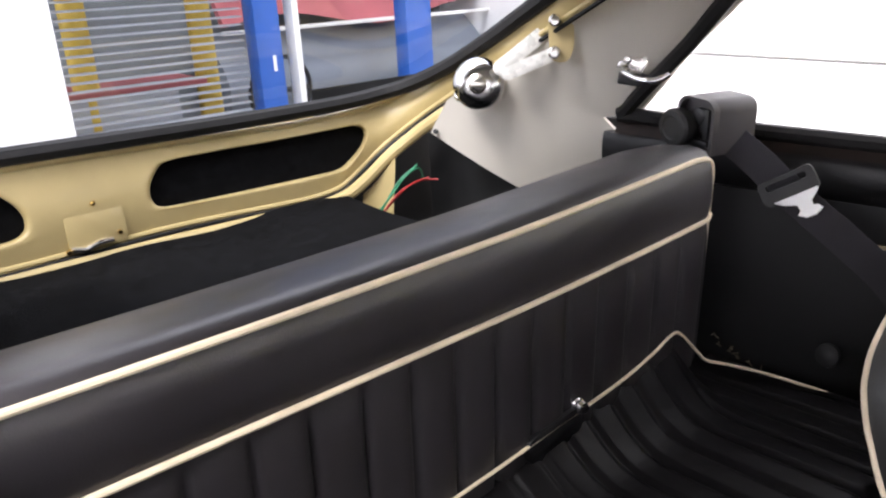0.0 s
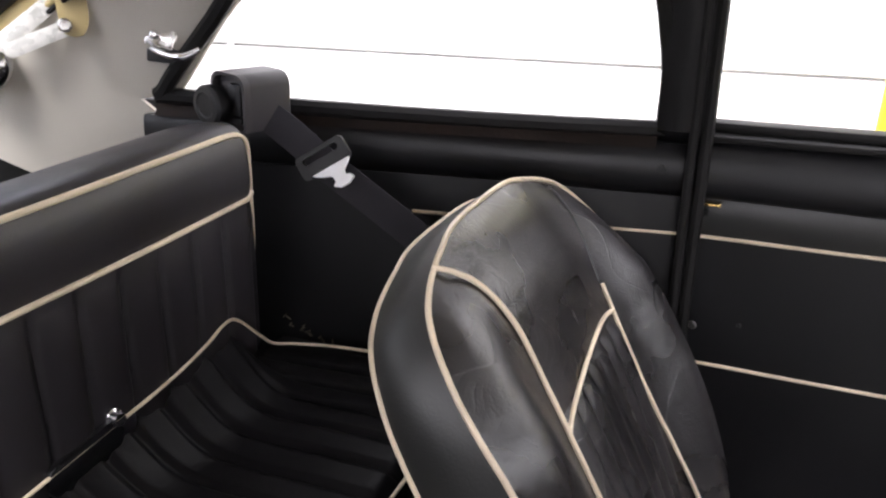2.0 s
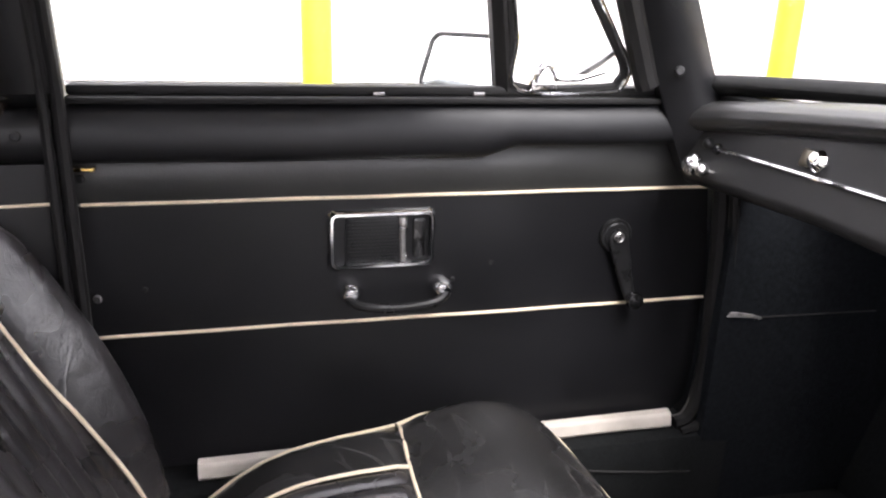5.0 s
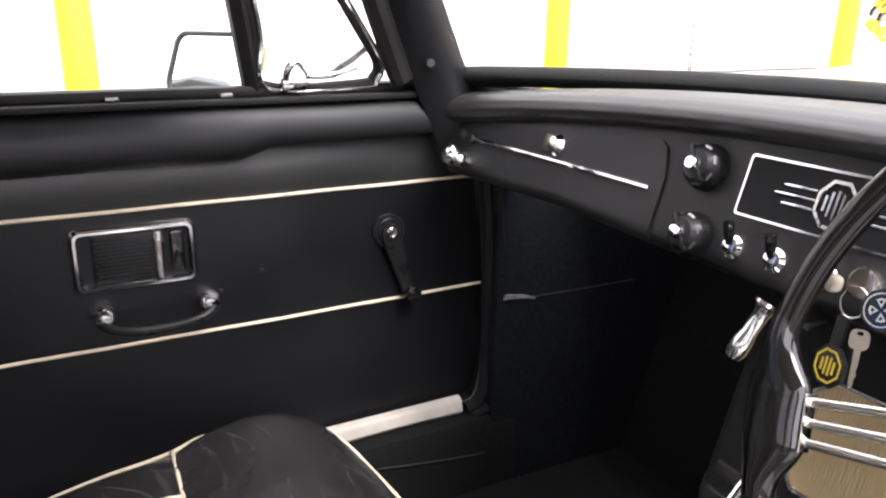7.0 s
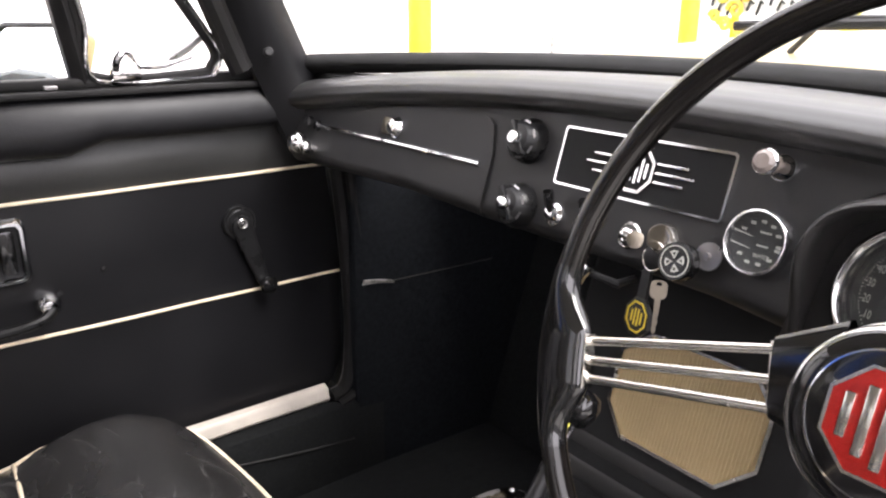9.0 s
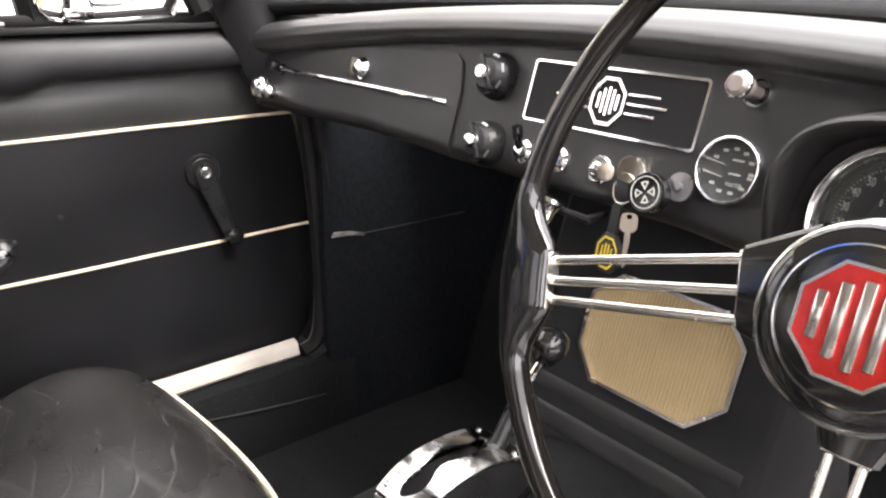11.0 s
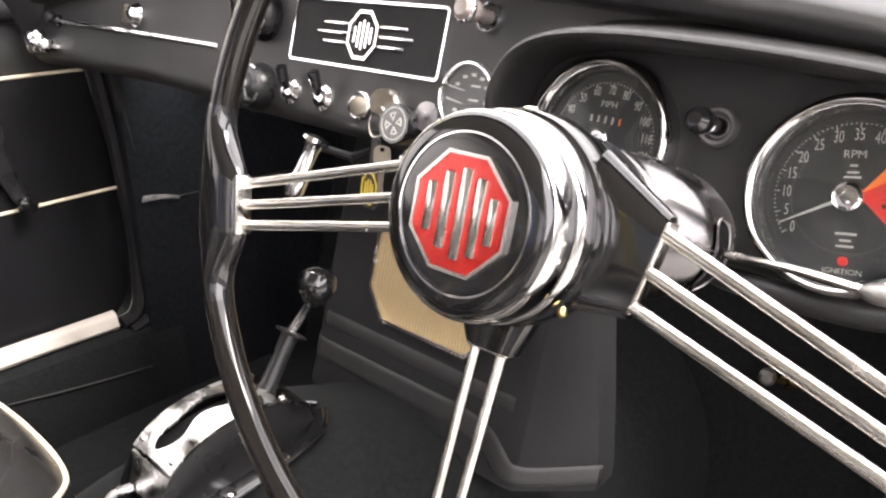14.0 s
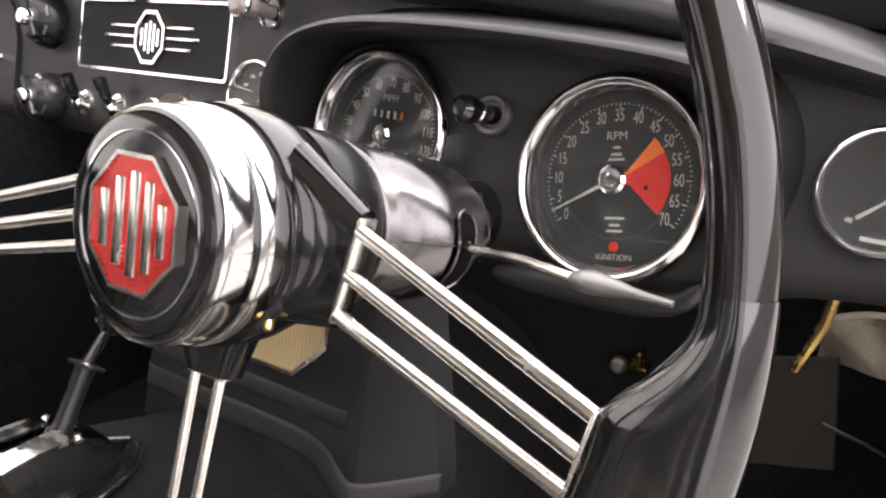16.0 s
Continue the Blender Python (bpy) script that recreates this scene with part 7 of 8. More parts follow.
prism(bm, rounded(0.012, 0.03, 0.003, 3, 0.0, 0.03), -0.0015, 0.0015, fm)
fob = part("fob", bm, PLASTIC, keys, "black eight-sided fob with yellow print")
bm = bmesh.new()
frame_ring(bm, octagon(0.0155), octagon(0.0135), 0.002, 0.0024, fm)
part("print", bm, FOB, fob)
for dx, a, h in ((-0.0068, 0, 0.011), (-0.0023, 0, 0.016), (0.0023, 0, 0.016), (0.0068, 0, 0.011)):
    bm = bmesh.new()
    box(bm, -0.0011, 0.0011, -h / 2, h / 2, 0.002, 0.0024, m=fm @ Matrix.Translation((dx, 0, 0)) @ Matrix.Rotation(a, 4, "Z"))
    part("print", bm, FOB, fob)
# handbrake-like lever bracket under the dash
br = thing("demister_control", (0.95, 0.03, 0.76), "chrome control lever on a bracket under the dashboard", "control lever")
bm = bmesh.new()
lathe(bm, [(0.004, -0.002), (0.0125, 0), (0.0130, 0.003), (0.0095, 0.006), (0.0078, 0.012), (0.0074, 0.030), (0.0092, 0.040), (0.0098, 0.052), (0.0070, 0.059), (0, 0.060)], axes((0.912, 0.0185, 0.790), (1, 0, 0), (-0.40, 0.20, -0.88)), 22)
part("lever", bm, CHROME, br)
bm = bmesh.new()
tube(bm, [(0.912, 0.020, 0.782), (0.918, 0.005, 0.779), (0.925, -0.012, 0.775), (0.945, -0.016, 0.778)], [0.004, 0.0035, 0.0045, 0.003], 8)
part("bracket", bm, WINDER, br)


# ---- steering wheel and column ----
TH = radians(15.6)
WC = Vector((0.7215, -0.3287, 0.8484))
WN = Vector((-math.cos(TH), 0, math.sin(TH)))
WM = axes(WC, (0, -1, 0), WN)                       # x to the driver's right, y up the wheel, z to the driver
wheel = thing("steering_wheel", WC, "three-spoke steering wheel with a black rim and wire spokes", "steering wheel")
bm = bmesh.new()
WR = 0.198
tube(bm, [WM @ Vector((WR * math.cos(a), WR * math.sin(a), 0)) for a in [i * math.tau / 200 for i in range(200)]], 0.0083, 26, closed=True)
part("rim", bm, RIM, wheel, "gloss black rim")
def pol(r, deg, h=0.0):
    return WM @ Vector((r * math.cos(radians(deg)), r * math.sin(radians(deg)), h))
def spoke(deg, offs_in, offs_out, r_in=0.052, h_in=-0.022, h_out=-0.003, wire=0.0028):
    d = Vector((math.cos(radians(deg)), math.sin(radians(deg)), 0))
    n = Vector((-d.y, d.x, 0))
    for a, c in zip(offs_in, offs_out):
        b = bmesh.new()
        p = d * r_in + n * a + Vector((0, 0, h_in))
        q = d * (WR - 0.026) + n * c + Vector((0, 0, h_out))
        tube(b, [WM @ p, WM @ p.lerp(q, 0.5), WM @ q], wire, 12)
        part("spoke", b, STEEL, wheel, "bright wire spoke")
    # moulded socket: the rim swells inwards to take the spokes' ends
    b = bmesh.new()
    L = max(abs(c) for c in offs_out)
    reach = L + 0.046
    def socket(u, v):
        x = reach * (2 * u - 1)
        t = max(0.0, min(1.0, (reach - abs(x)) / 0.042))
        d = 0.0195 * (t * t * (3 - 2 * t)) ** 1.4
        r_out, r_in = WR + 0.0086, WR - 0.0086 - d
        a = math.tau * v
        ca, sa = math.cos(a), math.sin(a)
        th_ = 0.0086 + 0.0008 * t
        narrow = 1 - 0.30 * max(0.0, -ca) * t
        r = (r_out + r_in) / 2 + (r_out - r_in) / 2 * math.copysign(abs(ca) ** (1 - 0.35 * t), ca)
        return pol(r, deg + math.degrees(x / WR), th_ * narrow * math.copysign(abs(sa) ** (1 - 0.2 * t), sa))
    sheet(b, socket, 56, 32)
    part("rim_socket", b, GLOSS, wheel, "black moulded spoke socket", sharp=0.9)
    b = bmesh.new()
    box(b, WR - 0.0290, WR - 0.0276, -L - 0.0048, L + 0.0048, -0.0058, 0.0046, bevel=0.0006, m=WM @ axes(Vector((0, 0, 0)), (d.x, d.y, 0), (0, 0, 1)))
    part("socket_plate", b, STEEL, wheel, "bright plate on the socket's end")
    # moulded wing from the hub to the spokes' roots
    b = bmesh.new()
    m2 = WM @ axes(d * 0.0, (d.x, d.y, 0), (0, 0, 1))
    lo, hi = min(offs_in) - 0.005, max(offs_in) + 0.005
    def wing(u, v):
        x = 0.030 + (r_in + 0.010 - 0.030) * u
        y0, y1 = lo - 0.013 * (1 - u) - 0.001, hi + 0.013 * (1 - u) + 0.001
        a = math.tau * v
        ca, sa = math.cos(a), math.sin(a)
        rr = 0.0080 - 0.0020 * u
        y = (y0 + y1) / 2 + (y1 - y0) / 2 * math.copysign(abs(ca) ** 0.45, ca)
        return m2 @ Vector((x, y, h_in - 0.001 + rr * math.copysign(abs(sa) ** 0.7, sa)))
    sheet(b, wing, 10, 32)
    b.faces.new([b.verts.new(wing(1.0, j / 32)) for j in range(32)])
    part("hub_arm", b, GLOSS, wheel, "gloss black hub arm", sharp=0.9)
    # bright end plate that the spokes enter
    b = bmesh.new()
    box(b, r_in + 0.0095, r_in + 0.0115, lo + 0.0015, hi - 0.0015, h_in - 0.0055, h_in + 0.0042, bevel=0.0008, m=m2)
    part("end_plate", b, STEEL, wheel, "worn bright end plate")
spoke(190.9, (-0.0245, -0.0082, 0.0070), (-0.0117, 0.0, 0.0112), 0.056)
spoke(-11.2, (-0.0080, 0.0078, 0.0245), (-0.0115, 0.0, 0.0120), 0.056)
spoke(-88.5, (-0.0075, 0.0075), (-0.006, 0.006), 0.050, wire=0.0023)
bm = bmesh.new()
lathe(bm, [(0.036, -0.055), (0.045, -0.042), (0.0475, -0.03), (0.0475, -0.0165), (0.0466, -0.0140), (0.0440, -0.0130), (0.041, -0.012), (0.0, -0.012)], WM, 56)
part("boss", bm, GLOSS, wheel, "gloss black hub boss", sharp=0.5)
bm = bmesh.new()
lathe(bm, [(0.0412, 0.0146), (0.0424, 0.0140), (0.0433, 0.0122), (0.0440, 0.0090), (0.0444, 0.0045), (0.0445, 0.0002), (0.0440, -0.0006), (0.0449, -0.0014), (0.0458, -0.0042), (0.0459, -0.0092), (0.0452, -0.0120), (0.0434, -0.0128)], WM, 96)
part("horn_ring", bm, HORNCHROME, wheel, "chrome band round the horn push", sharp=0.9)
bm = bmesh.new()
HPM = WM @ Matrix.Translation((0.001, 0.001, 0))
lathe(bm, [(0.0398, 0.0108), (0.0414, 0.0140), (0.0413, 0.0152), (0.0402, 0.0165), (0.0382, 0.0173), (0.0350, 0.0178), (0.029, 0.0180), (0, 0.0181)], HPM, 96)
horn = part("horn_push", bm, GLOSS, wheel, "gloss black horn push with a red emblem", sharp=0.9)
bm = bmesh.new()
frame_ring(bm, circle(0.0334, 72), circle(0.0326, 72), 0.0165, 0.0184, HPM)
part("thin_ring", bm, CHROME, horn)
EM = WM @ Matrix.Translation((0.0014, 0.0015, 0.0181)) @ Matrix.Diagonal((0.93, 0.93, 1, 1))
bm = bmesh.new()
frame_ring(bm, octagon(0.0285), octagon(0.0268), -0.0005, 0.0022, EM)
part("emblem_edge", bm, STEEL, horn)
bm = bmesh.new()
prism(bm, octagon(0.0270), -0.0005, 0.0010, EM)
part("emblem_ground", bm, ENAMEL, horn, "ribbed red enamel")
bm = bmesh.new()
for k in range(26):
    yy = -0.0235 + k * 0.0019
    hw = min(0.0242, 0.0250 * 1.414 - abs(yy) * 1.0 - 0.0005)
    box(bm, -hw, hw, yy - 0.00045, yy + 0.00045, 0.0010, 0.0019, m=EM)
tagged(part("emblem_ribs", bm, ENAMEL, horn), kind="stuff")
for dx, dy, a, L, w in ((-0.0165, 0.0, 0.0, 0.022, 0.0024), (-0.0075, 0.0, 0.0, 0.034, 0.0026), (0.0015, 0.0, 0.0, 0.040, 0.0026), (0.0100, 0.0, 0.0, 0.034, 0.0024), (0.0178, 0.0, 0.0, 0.020, 0.0022)):
    bm = bmesh.new()
    box(bm, -w, w, -L / 2, L / 2, 0.0008, 0.0026, bevel=0.0007, m=EM @ Matrix.Translation((dx, dy, 0)) @ Matrix.Rotation(a, 4, "Z"))
    part("emblem_bar", bm, STEEL, horn)
bm = bmesh.new()
lathe(bm, [(0.0020, -0.002), (0.0020, 0.001), (0.0012, 0.0018), (0, 0.0018)], axes(WM @ Vector((0.0366, -0.0313, -0.0150)), (0, 1, 0), (WM.to_3x3() @ Vector((0.3, -0.8, 0.4)))), 12)
part("hub_screw", bm, BRASS, wheel)
bm = bmesh.new()
lathe(bm, [(0.0042, -0.003), (0.0042, 0.0008), (0.003, 0.0022), (0, 0.0026)], axes(WM @ Vector((-0.0088, 0.0462, -0.0300)), WM.to_3x3() @ Vector((0, 0, 1)), WM.to_3x3() @ Vector((-0.15, 1, 0))), 16)
part("hub_stud", bm, WORN_CHROME, wheel, "small chrome stud")

col = thing("steering_column", WM @ Vector((0, 0, -0.06)), "grey metal steering column shroud with an indicator stalk", "steering column")
bm = bmesh.new()
lathe(bm, [(0.030, -0.046), (0.0385, -0.048), (0.0408, -0.052), (0.0412, -0.058), (0.0412, -0.070), (0.0400, -0.073), (0.034, -0.073)], WM, 48)
part("collar_ring", bm, WINDER, col, "satin black collar behind the hub")
COWL = [(-0.071, 0.000, 0.034, 0.034), (-0.0725, 0.002, 0.0395, 0.0388), (-0.0745, 0.003, 0.0405, 0.0392), (-0.078, 0.0045, 0.0412, 0.0382), (-0.086, 0.0075, 0.0462, 0.0372), (-0.095, 0.0105, 0.0497, 0.0368), (-0.106, 0.0115, 0.0507, 0.0364), (-0.120, 0.0118, 0.0502, 0.0358), (-0.130, 0.0116, 0.0482, 0.0344), (-0.136, 0.0110, 0.0445, 0.0316), (-0.139, 0.0100, 0.038, 0.0265), (-0.1395, 0.006, 0.026, 0.0235), (-0.20, 0.0, 0.022, 0.022), (-0.30, 0.0, 0.022, 0.022)]


def cowl(h, a, off=0.0):
    """The column's cowl, egg-shaped and swollen towards the stalk: h along the column, a round it."""
    cx, rx, ry = (soft([(-c[0], c[k]) for c in COWL], -h) for k in (1, 2, 3))
    return WM @ Vector((cx + (rx + off) * math.cos(a), (ry + off) * math.sin(a), h))


bm = bmesh.new()
hs = [h for (h, *_), (k, *_) in zip(COWL, COWL[1:]) for h in (h, h + (k - h) / 3, h + (k - h) * 2 / 3)] + [-0.30]
sheet(bm, lambda u, v: cowl(hs[round(u * (len(hs) - 1))], math.tau * v), len(hs) - 1, 72)
part("shroud", bm, SHROUD, col, "polished grey metal column shroud", sharp=1.0)
def slot_at(u, v, grow=0.0, off=0.0014):
    """The slot's rounded outline, laid on the cowl's side."""
    a = radians(-36 + 58 * v)
    e = math.sqrt(max(0.0, 1 - max(0.0, abs(v - 0.5) / 0.5 - 0.62) ** 2 / 0.38 ** 2))
    return cowl(-0.1045 + (0.0058 + grow) * e * (1 - 2 * u), a + radians(grow * 900) * (2 * v - 1), off)
# Dark patch on the uncut cowl stands in for shade in the slot.
bm = bmesh.new()
sheet(bm, slot_at, 4, 24)
part("slot", bm, CARPET_SHADE, col, "dark patch standing in for the shade in the stalk slot")
bm = bmesh.new()
tube(bm, [slot_at(0, k / 24, 0.0006) for k in range(25)] + [slot_at(1, 1 - k / 24, 0.0006) for k in range(1, 24)], 0.0009, 6, closed=True)
part("slot_edge", bm, SHROUD, col)
bm = bmesh.new()
tube(bm, [cowl(-0.0785 - 0.026 * k / 10, -0.02, 0.0002) for k in range(11)], 0.0005, 5)
part("seam", bm, PLASTIC, col)
bm = bmesh.new()
tube(bm, curve([(0.835, -0.372, 0.818), (0.821, -0.391, 0.8195), (0.80, -0.43, 0.829), (0.782, -0.462, 0.835)], 4), 0.0021, 10)
stalk = part("stalk", bm, STEEL, col, "steel indicator stalk")
bm = bmesh.new()
tube(bm, curve([(0.783, -0.460, 0.835), (0.781, -0.467, 0.8358), (0.779, -0.476, 0.8365), (0.7775, -0.485, 0.8368), (0.776, -0.497, 0.837)], 4), [0.0028, 0.0040, 0.0049, 0.0055, 0.0057, 0.0055, 0.0052, 0.0048, 0.0043, 0.0038, 0.0033, 0.0029, 0.0025, 0.0022, 0.0020, 0.0018, 0.0015], 14, squash=0.7)
part("paddle", bm, PADDLE, stalk, "grey paddle end")
bm = bmesh.new()
lathe(bm, [(0.0036, -0.002), (0.0036, 0.003), (0.0028, 0.004), (0, 0.004)], axes((0.823, -0.388, 0.819), (0, 0, 1), (-0.4, -0.9, 0.1)), 12)
part("collar", bm, WORN_CHROME, col)

# ---- tunnel, console, selector ----
def tunnel_top(x):
    return lerp([(-0.2, 0.42), (0.2, 0.46), (0.5, 0.505), (0.7, 0.543), (0.85, 0.553), (0.90, 0.534), (0.965, 0.510), (1.1, 0.506), (1.35, 0.53)], x)
bm = bmesh.new()
def tunnel(u, v):
    x = -0.17 + 1.5 * u
    a = math.pi * v
    w = 0.13 + 0.05 * max(0, (x - 0.5))
    zt = tunnel_top(x)
    return (x, -0.02 - (w + 0.045) * math.cos(a) * (1 if abs(math.cos(a)) < 0.9 else 1.0), 0.205 + (zt - 0.205) * math.sin(a) ** 0.62 + 0.0015 * math.sin(40 * x + 7 * v))
sheet(bm, tunnel, 60, 30, thick=(0, 0, -0.01))
solo("tunnel", bm, CARPET, "black carpeted transmission tunnel", "tunnel", kind="structure")

SN = Vector((-1, 0, 0.31)).normalized()
def cons_x(z):
    return 0.98 + 0.31 * (z - 0.58)
cons = thing("centre_console", (1.02, -0.09, 0.53), "black console below the dashboard with a gold speaker grille", "console")
CP = [(0.125, 0.05), (0.118, 0.018), (0.105, 0.003), (0.09, 0.0), (0.0, 0.0), (-0.10, 0.0), (-0.165, 0.0), (-0.182, 0.002), (-0.19, 0.007), (-0.215, 0.030), (-0.243, 0.056)]
CC = curve([(y, x, 0) for y, x in CP], 5)
def plan(u):
    k = u * (len(CC) - 1)
    i = min(int(k), len(CC) - 2)
    p = CC[i].lerp(CC[i + 1], k - i)
    return p.x, p.y
bm = bmesh.new()
def cons_f(u, v):
    y, back_ = plan(u)
    z = 0.482 + 0.305 * v
    y += 0.26 * max(0, z - 0.49) * max(0, (-0.185 - y) / 0.058)
    return (cons_x(z) + back_ + 0.0006 * math.sin(40 * y + 30 * z), y, z)
sheet(bm, cons_f, 70, 20, thick=(0.03, 0, 0))
part("face", bm, BOARD, cons)
# raised moulding along the foot that turns down to the driver's side
bm = bmesh.new()
BP = curve([(0.124, 0.5235, 0), (0.09, 0.5235, 0), (0.0, 0.524, 0), (-0.09, 0.5245, 0), (-0.125, 0.5235, 0), (-0.148, 0.518, 0), (-0.163, 0.507, 0), (-0.175, 0.4985, 0), (-0.195, 0.4955, 0), (-0.218, 0.496, 0), (-0.246, 0.498, 0)], 6)
def band(u, v, wide=0.0115, up=0.0, proud=0.0016):
    k = u * (len(BP) - 1)
    i = min(int(k), len(BP) - 2)
    p = BP[i].lerp(BP[i + 1], k - i)
    t = (BP[i + 1] - BP[i]).normalized()
    w = wide - 0.2 * wide * max(0, min(1, (-0.15 - p.x) / 0.04))
    y, z = p.x - t.y * (v - 0.5) * 2 * w * -1, p.y + up + abs(t.x) * (v - 0.5) * 2 * w
    back_ = lerp(sorted(CP), y)
    return Vector((cons_x(z) + back_, y, z)) + SN * (0.001 + proud * math.sin(math.pi * v) ** 0.18)
sheet(bm, band, 66, 8)
part("moulding", bm, MOULD, cons, "black raised foot moulding")
bm = bmesh.new()
sheet(bm, lambda u, v: Vector((cons_x(0.550 + 0.016 * v) + lerp(sorted(CP), 0.098 - 0.268 * u), 0.098 - 0.268 * u, 0.550 + 0.016 * v)) + SN * (0.0005 + 0.0012 * math.sin(math.pi * v) ** 0.5), 40, 6)
part("upper_bead", bm, MOULD, cons)
SO = [(0.037, 0.668), (0.004, 0.695), (-0.116, 0.695), (-0.141, 0.668), (-0.141, 0.612), (-0.106, 0.580), (0.011, 0.580), (0.037, 0.611)]
SCX, SCZ = -0.052, 0.6385
SM = axes((cons_x(SCZ), SCX, SCZ), (0, -1, 0), SN)
scl = math.sqrt(1 + 0.31 ** 2)
so = [(-(y - SCX), (z - SCZ) * scl) for y, z in SO]
inner = [(u * 0.958, v * 0.94) for u, v in so]
bm = bmesh.new()
frame_ring(bm, so, inner, 0.0, 0.006, SM)
sp = part("grille_frame", bm, STEEL, cons, "bright eight-sided grille frame")
bm = bmesh.new()
prism(bm, inner, 0.0, 0.003, SM)
part("grille_cloth", bm, GRILLE, sp, "gold woven grille cloth")
bm = bmesh.new()
for k in range(44):
    u = -0.0885 + 0.178 * k / 43
    top_, bot_ = 1, 1
    hi, lo = 0.0545, -0.0555
    edge = max(0.0, abs(u) - 0.052)
    hi -= edge * 0.85
    lo += edge * 0.9
    if hi > lo and abs(u) < 0.083:
        box(bm, u - 0.0008, u + 0.0008, lo, hi, 0.003, 0.0042, m=SM)
for k in range(34):
    v = -0.0535 + 0.1065 * k / 33
    hw = min(0.083, 0.052 + max(0.0, 0.052 - abs(v)) * 1.15)
    box(bm, -hw, hw, v - 0.0006, v + 0.0006, 0.003, 0.0037, m=SM)
tagged(part("grille_ribs", bm, GRILLE, sp), kind="stuff")

sel = thing("gear_selector", (0.74, -0.035, 0.55), "chrome gated selector with a black round-knobbed lever", "gear selector")
SY = -0.035
def gate_z(x):
    return 0.545 + 0.064 * math.sqrt(max(0.0, 1 - abs((x - 0.757) / 0.083) ** 2.3))
def gate_at(x, v):
    return Vector((x, SY + 0.0303 - 0.0565 * v, gate_z(x) + 0.002 * math.sin(math.pi * v)))
def slot_half(x):
    k = (x - 0.746) / 0.048
    return 0.0 if abs(k) >= 1 else (0.150 * (1 - abs(k) ** 7) ** 0.5) * (1.0 + 0.22 * math.sin((x - 0.70) * 150))
def slot_mid(x):
    return 0.48 + 0.05 * math.sin((x - 0.70) * 110)
xs = sorted(set([0.6925 + 0.1295 * i / 60 for i in range(61)] + [0.746 + sg * 0.048 * (1 - 0.5 ** j) for sg in (1, -1) for j in range(1, 10)] + [0.698, 0.794]))
bm = bmesh.new()
for side in (0, 1):
    rows = []
    for x in xs:
        e = slot_mid(x) + (slot_half(x) if side else -slot_half(x))
        rows.append([bm.verts.new(gate_at(x, (e + (1 - e) * j / 6) if side else e * j / 6)) for j in range(7)])
    for r0, r1 in zip(rows, rows[1:]):
        for j in range(6):
            bm.faces.new((r0[j], r1[j], r1[j + 1], r0[j + 1]))
bmesh.ops.remove_doubles(bm, verts=bm.verts, dist=0.00005)
bmesh.ops.recalc_face_normals(bm, faces=bm.faces)
bmesh.ops.solidify(bm, geom=bm.faces[:], thickness=0.0025)
part("gate_plate", bm, GATE, sel, "chrome gate plate", sharp=0.7)
bm = bmesh.new()
sheet(bm, lambda u, v: gate_at(0.695 + 0.11 * u, 0.15 + 0.7 * v) - Vector((0, 0, 0.014)), 12, 4, thick=(0, 0, -0.002))
part("slot_boot", bm, BOARD, sel, "dark inside of the gate slot")
# black casing under the plate, drawn to a point ahead
def hull(u):
    """The flange's plan: half width along x."""
    x = 0.674 + 0.172 * u
    return x, 0.034 * (1 if u < 0.45 else max(0.02, 1 - ((u - 0.45) / 0.55) ** 2.2) ** 0.55)
for sg in (1, -1):
    bm = bmesh.new()
    def cheek(u, v):
        x, w = hull(u)
        w -= 0.008 * (w / 0.034) if sg < 0 else 0
        xt = min(x, 0.8385)
        top_ = min(0.0295 if sg > 0 else 0.0258, w)
        zb = tunnel_top(x) + 0.004
        zt = max(gate_z(xt) - 0.003, zb + 0.001)
        return (x, SY + sg * (w + (top_ - w) * v ** 1.5 + 0.004 * math.sin(math.pi * v) * (w / 0.034)), zb + (zt - zb) * v)
    sheet(bm, cheek, 40, 10)
    part("cheek", bm, WINDER, sel, "satin black side")
    bm = bmesh.new()
    def rim_(u, v):
        x, w = hull(u)
        w -= 0.008 * (w / 0.034) if sg < 0 else 0
        o = 0.014 * v
        x2 = x + (0.010 * v * max(0, (u - 0.7) / 0.3))
        return (x2, SY + sg * (w + o * (1 if u < 0.9 else 1 - (u - 0.9) * 8)), tunnel_top(x) + 0.0065 - 0.003 * v * v)
    sheet(bm, rim_, 40, 4, thick=(0, 0, -0.003))
    part("flange", bm, GLOSS, sel)
    bm = bmesh.new()
    tube(bm, [Vector(rim_(i / 40, 1.0)) + Vector((0, 0, -0.0012)) for i in range(41)], 0.0026, 8)
    part("flange_edge", bm, GLOSS, sel)
    for x in (0.683, 0.734, 0.786):
        screw(sel, (x, SY + sg * (0.041 if sg > 0 else 0.0325), tunnel_top(x) + 0.0055), (0, 0, 1), 0.0065, CHROME, "flange_bolt")
bm = bmesh.new()
sheet(bm, lambda u, v: (0.8395 - 0.035 * u, SY + 0.030 * (1 - 2 * v) * (0.35 + 0.65 * min(1, u * 1.3)), gate_z(0.8395 - 0.035 * u) - 0.001), 8, 6, thick=(0, 0, -0.003))
part("nose", bm, GLOSS, sel, "gloss black front of the casing")
for x, v in ((0.699, 0.12), (0.699, 0.88), (0.80, 0.10), (0.80, 0.90)):
    screw(sel, gate_at(x, v), (0, 0, 1), 0.003, CHROME)
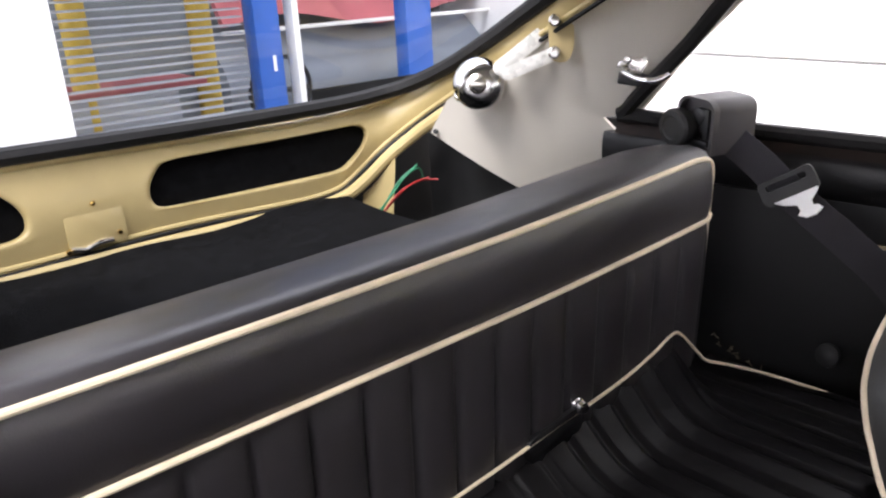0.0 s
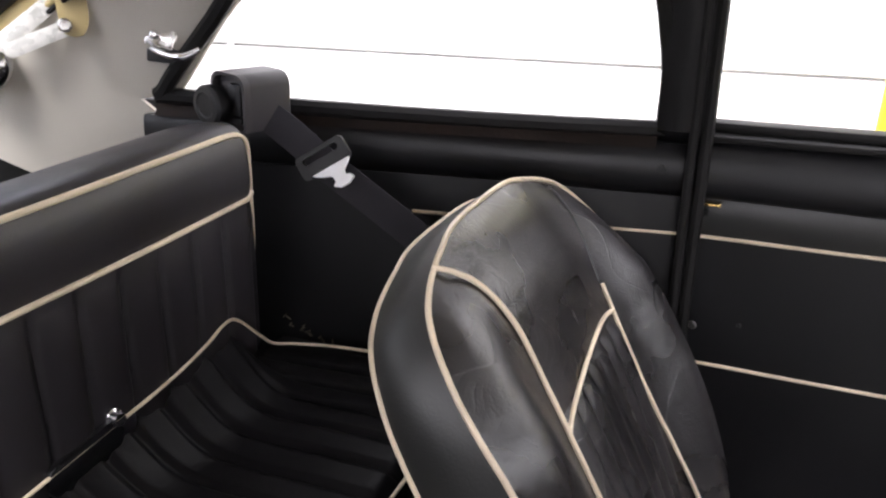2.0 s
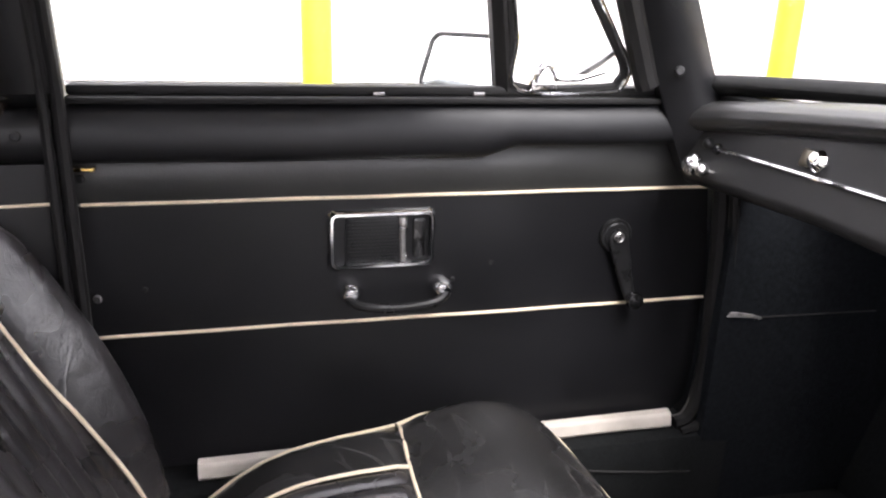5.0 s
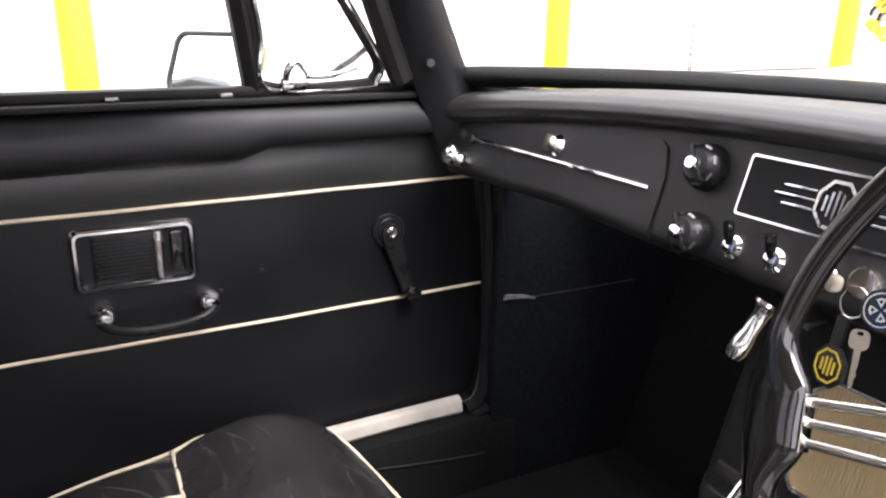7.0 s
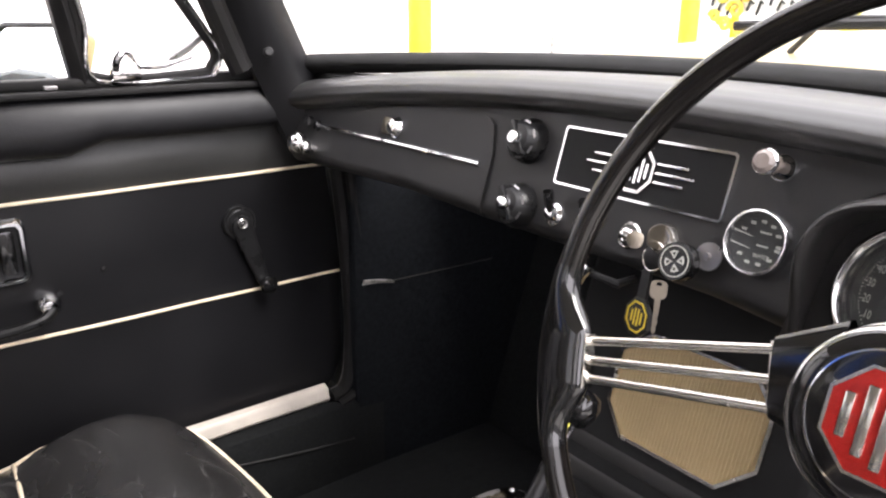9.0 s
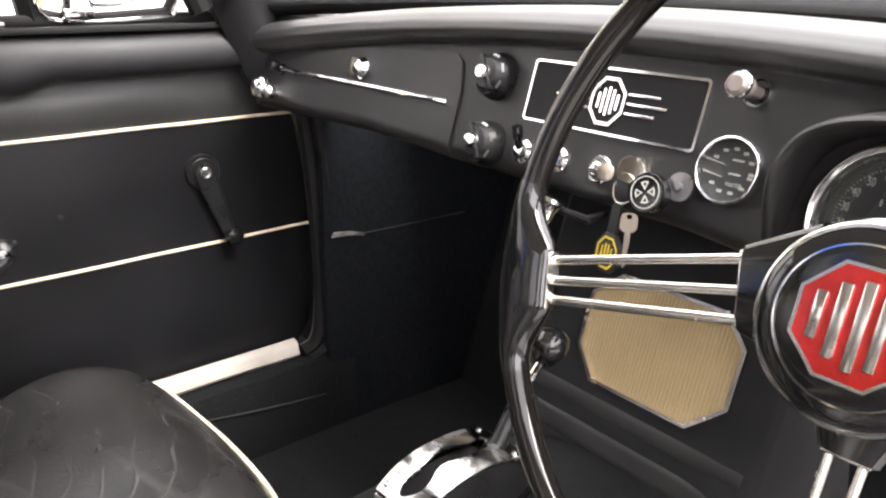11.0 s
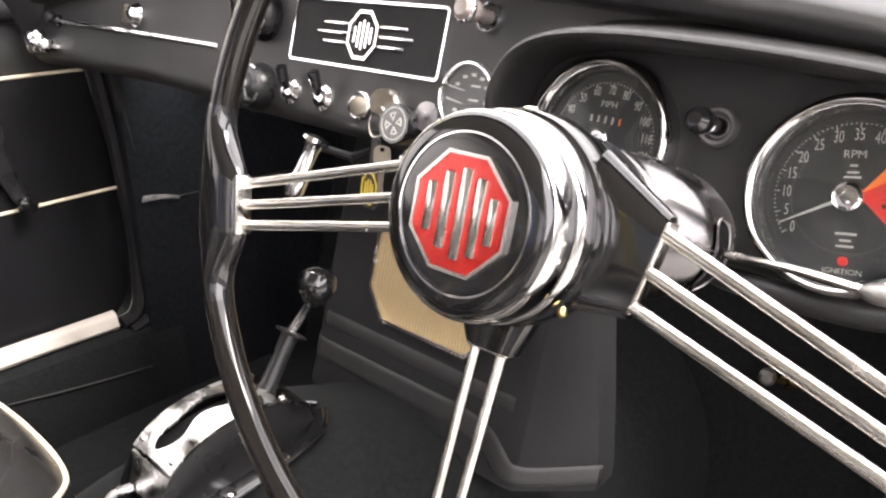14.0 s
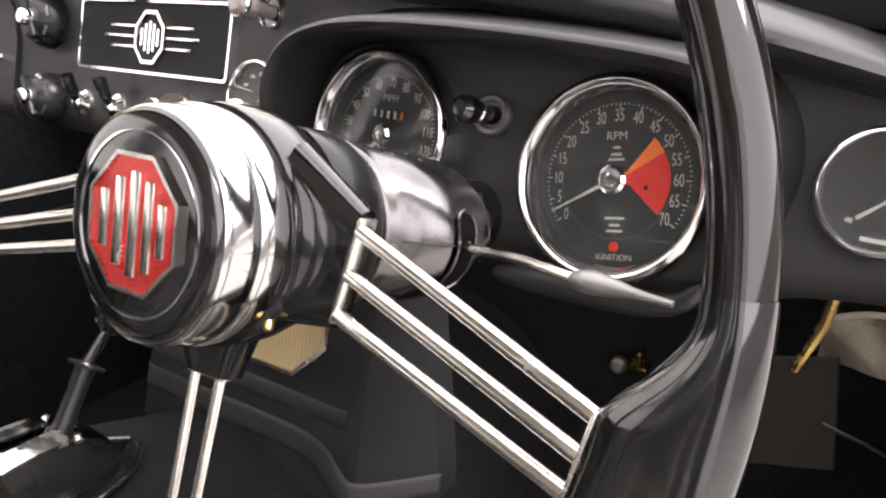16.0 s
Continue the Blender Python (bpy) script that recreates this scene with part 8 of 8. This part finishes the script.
# folded end plate and the catch hoop
bm = bmesh.new()
sheet(bm, lambda u, v: (0.6915 - 0.004 * u - 0.004 * u * u, SY + 0.0303 - 0.0565 * v, 0.584 - 0.030 * u), 6, 8, thick=(0.003, 0, 0))
part("end_plate", bm, GATE, sel, "chrome end plate")
bm = bmesh.new()
tube(bm, curve([(0.682, SY + 0.024, 0.553), (0.670, SY + 0.023, 0.556), (0.661, SY + 0.016, 0.556), (0.659, SY, 0.555), (0.661, SY - 0.016, 0.553), (0.670, SY - 0.022, 0.551), (0.682, SY - 0.023, 0.55)], 5), 0.0044, 10, squash=1.5)
part("catch_hoop", bm, GATE, sel, "chrome hoop behind the gate")
bm = bmesh.new()
tube(bm, [(0.788, -0.035, 0.585), (0.797, -0.036, 0.600), (0.799, -0.036, 0.603), (0.814, -0.035, 0.623), (0.829, -0.034, 0.643)], [0.0115, 0.011, 0.0078, 0.0072, 0.0078], 14)
lev = part("lever_sleeve", bm, WINDER, sel, "black lever sleeve")
bm = bmesh.new()
lathe(bm, [(0.0085, 0), (0.014, 0.001), (0.0145, 0.003), (0.0085, 0.004)], axes((0.828, -0.034, 0.641), (0, 1, 0), (0.6, 0.0, 0.75)), 20)
part("collar", bm, RUBBER, lev)
bm = bmesh.new()
tube(bm, [(0.829, -0.034, 0.643), (0.854, -0.032, 0.664)], [0.0042, 0.0036], 10)
part("lever_rod", bm, CHROME, lev)
bm = bmesh.new()
lathe(bm, [(0.006, -0.018), (0.011, -0.014), (0.0155, -0.004), (0.0165, 0.004), (0.014, 0.012), (0.008, 0.016), (0, 0.0175)], axes((0.862, -0.032, 0.675), (0, 1, 0), (0.4, -0.05, 0.9)), 28)
part("knob", bm, GLOSS, lev, "gloss black round knob")

# pedal-box odds and ends below the dashboard
bm = bmesh.new()
lathe(bm, [(0.010, 0), (0.010, 0.014), (0.006, 0.018), (0, 0.018)], axes((1.36, -0.276, 0.458), (0, 0, 1), (-1, -0.2, 0.2)), 14)
solo("hose_fitting", bm, DULL_STEEL, "grey hose fitting on the bulkhead", "fitting")
bm = bmesh.new()
box(bm, 1.34, 1.36, -0.316, -0.291, 0.463, 0.470, bevel=0.001)
box(bm, 1.34, 1.36, -0.308, -0.302, 0.458, 0.490, bevel=0.001)
solo("fuse_terminal", bm, BRASS, "small brass terminal on the dark bulkhead", "terminal")
bm = bmesh.new()
tube(bm, [(1.10, -0.499, 0.650), (1.10, -0.506, 0.672), (1.10, -0.513, 0.692), (1.08, -0.525, 0.77)], [0.0035, 0.0045, 0.004, 0.004], 8)
part("brass_pipe", bm, BRASS, dash, "short brass pipe")
bm = bmesh.new()
sheet(bm, lambda u, v: (1.13 + 0.006 * math.sin(9 * u + 5 * v) + 0.03 * (2 * u - 1) ** 2, -0.507 - 0.09 * u, 0.63 + 0.07 * v + 0.018 * math.sin(3.0 * u) * (1 - v) - 0.03 * (1 - u) ** 2 * v), 14, 10, thick=(0.012, 0, 0))
solo("felt_pad", bm, FELT, "tan felt pad hung under the dashboard", "pad")
bm = bmesh.new()
sheet(bm, lambda u, v: (1.12 + 0.01 * v, -0.462 - 0.062 * u - 0.012 * (1 - v), 0.545 + 0.018 * u + 0.088 * v), 8, 6, thick=(0.008, 0, 0))
solo("footwell_board", bm, FOOTBOARD, "dark brown board hung in the driver's footwell", "trim panel", kind="structure")
bm = bmesh.new()
tube(bm, curve([(1.11, -0.523, 0.607), (1.11, -0.54, 0.603), (1.115, -0.556, 0.596), (1.12, -0.575, 0.586), (1.13, -0.598, 0.566)], 6), 0.0016, 6)
solo("control_cable", bm, MOULD, "thin grey control cable under the dashboard", "cable")
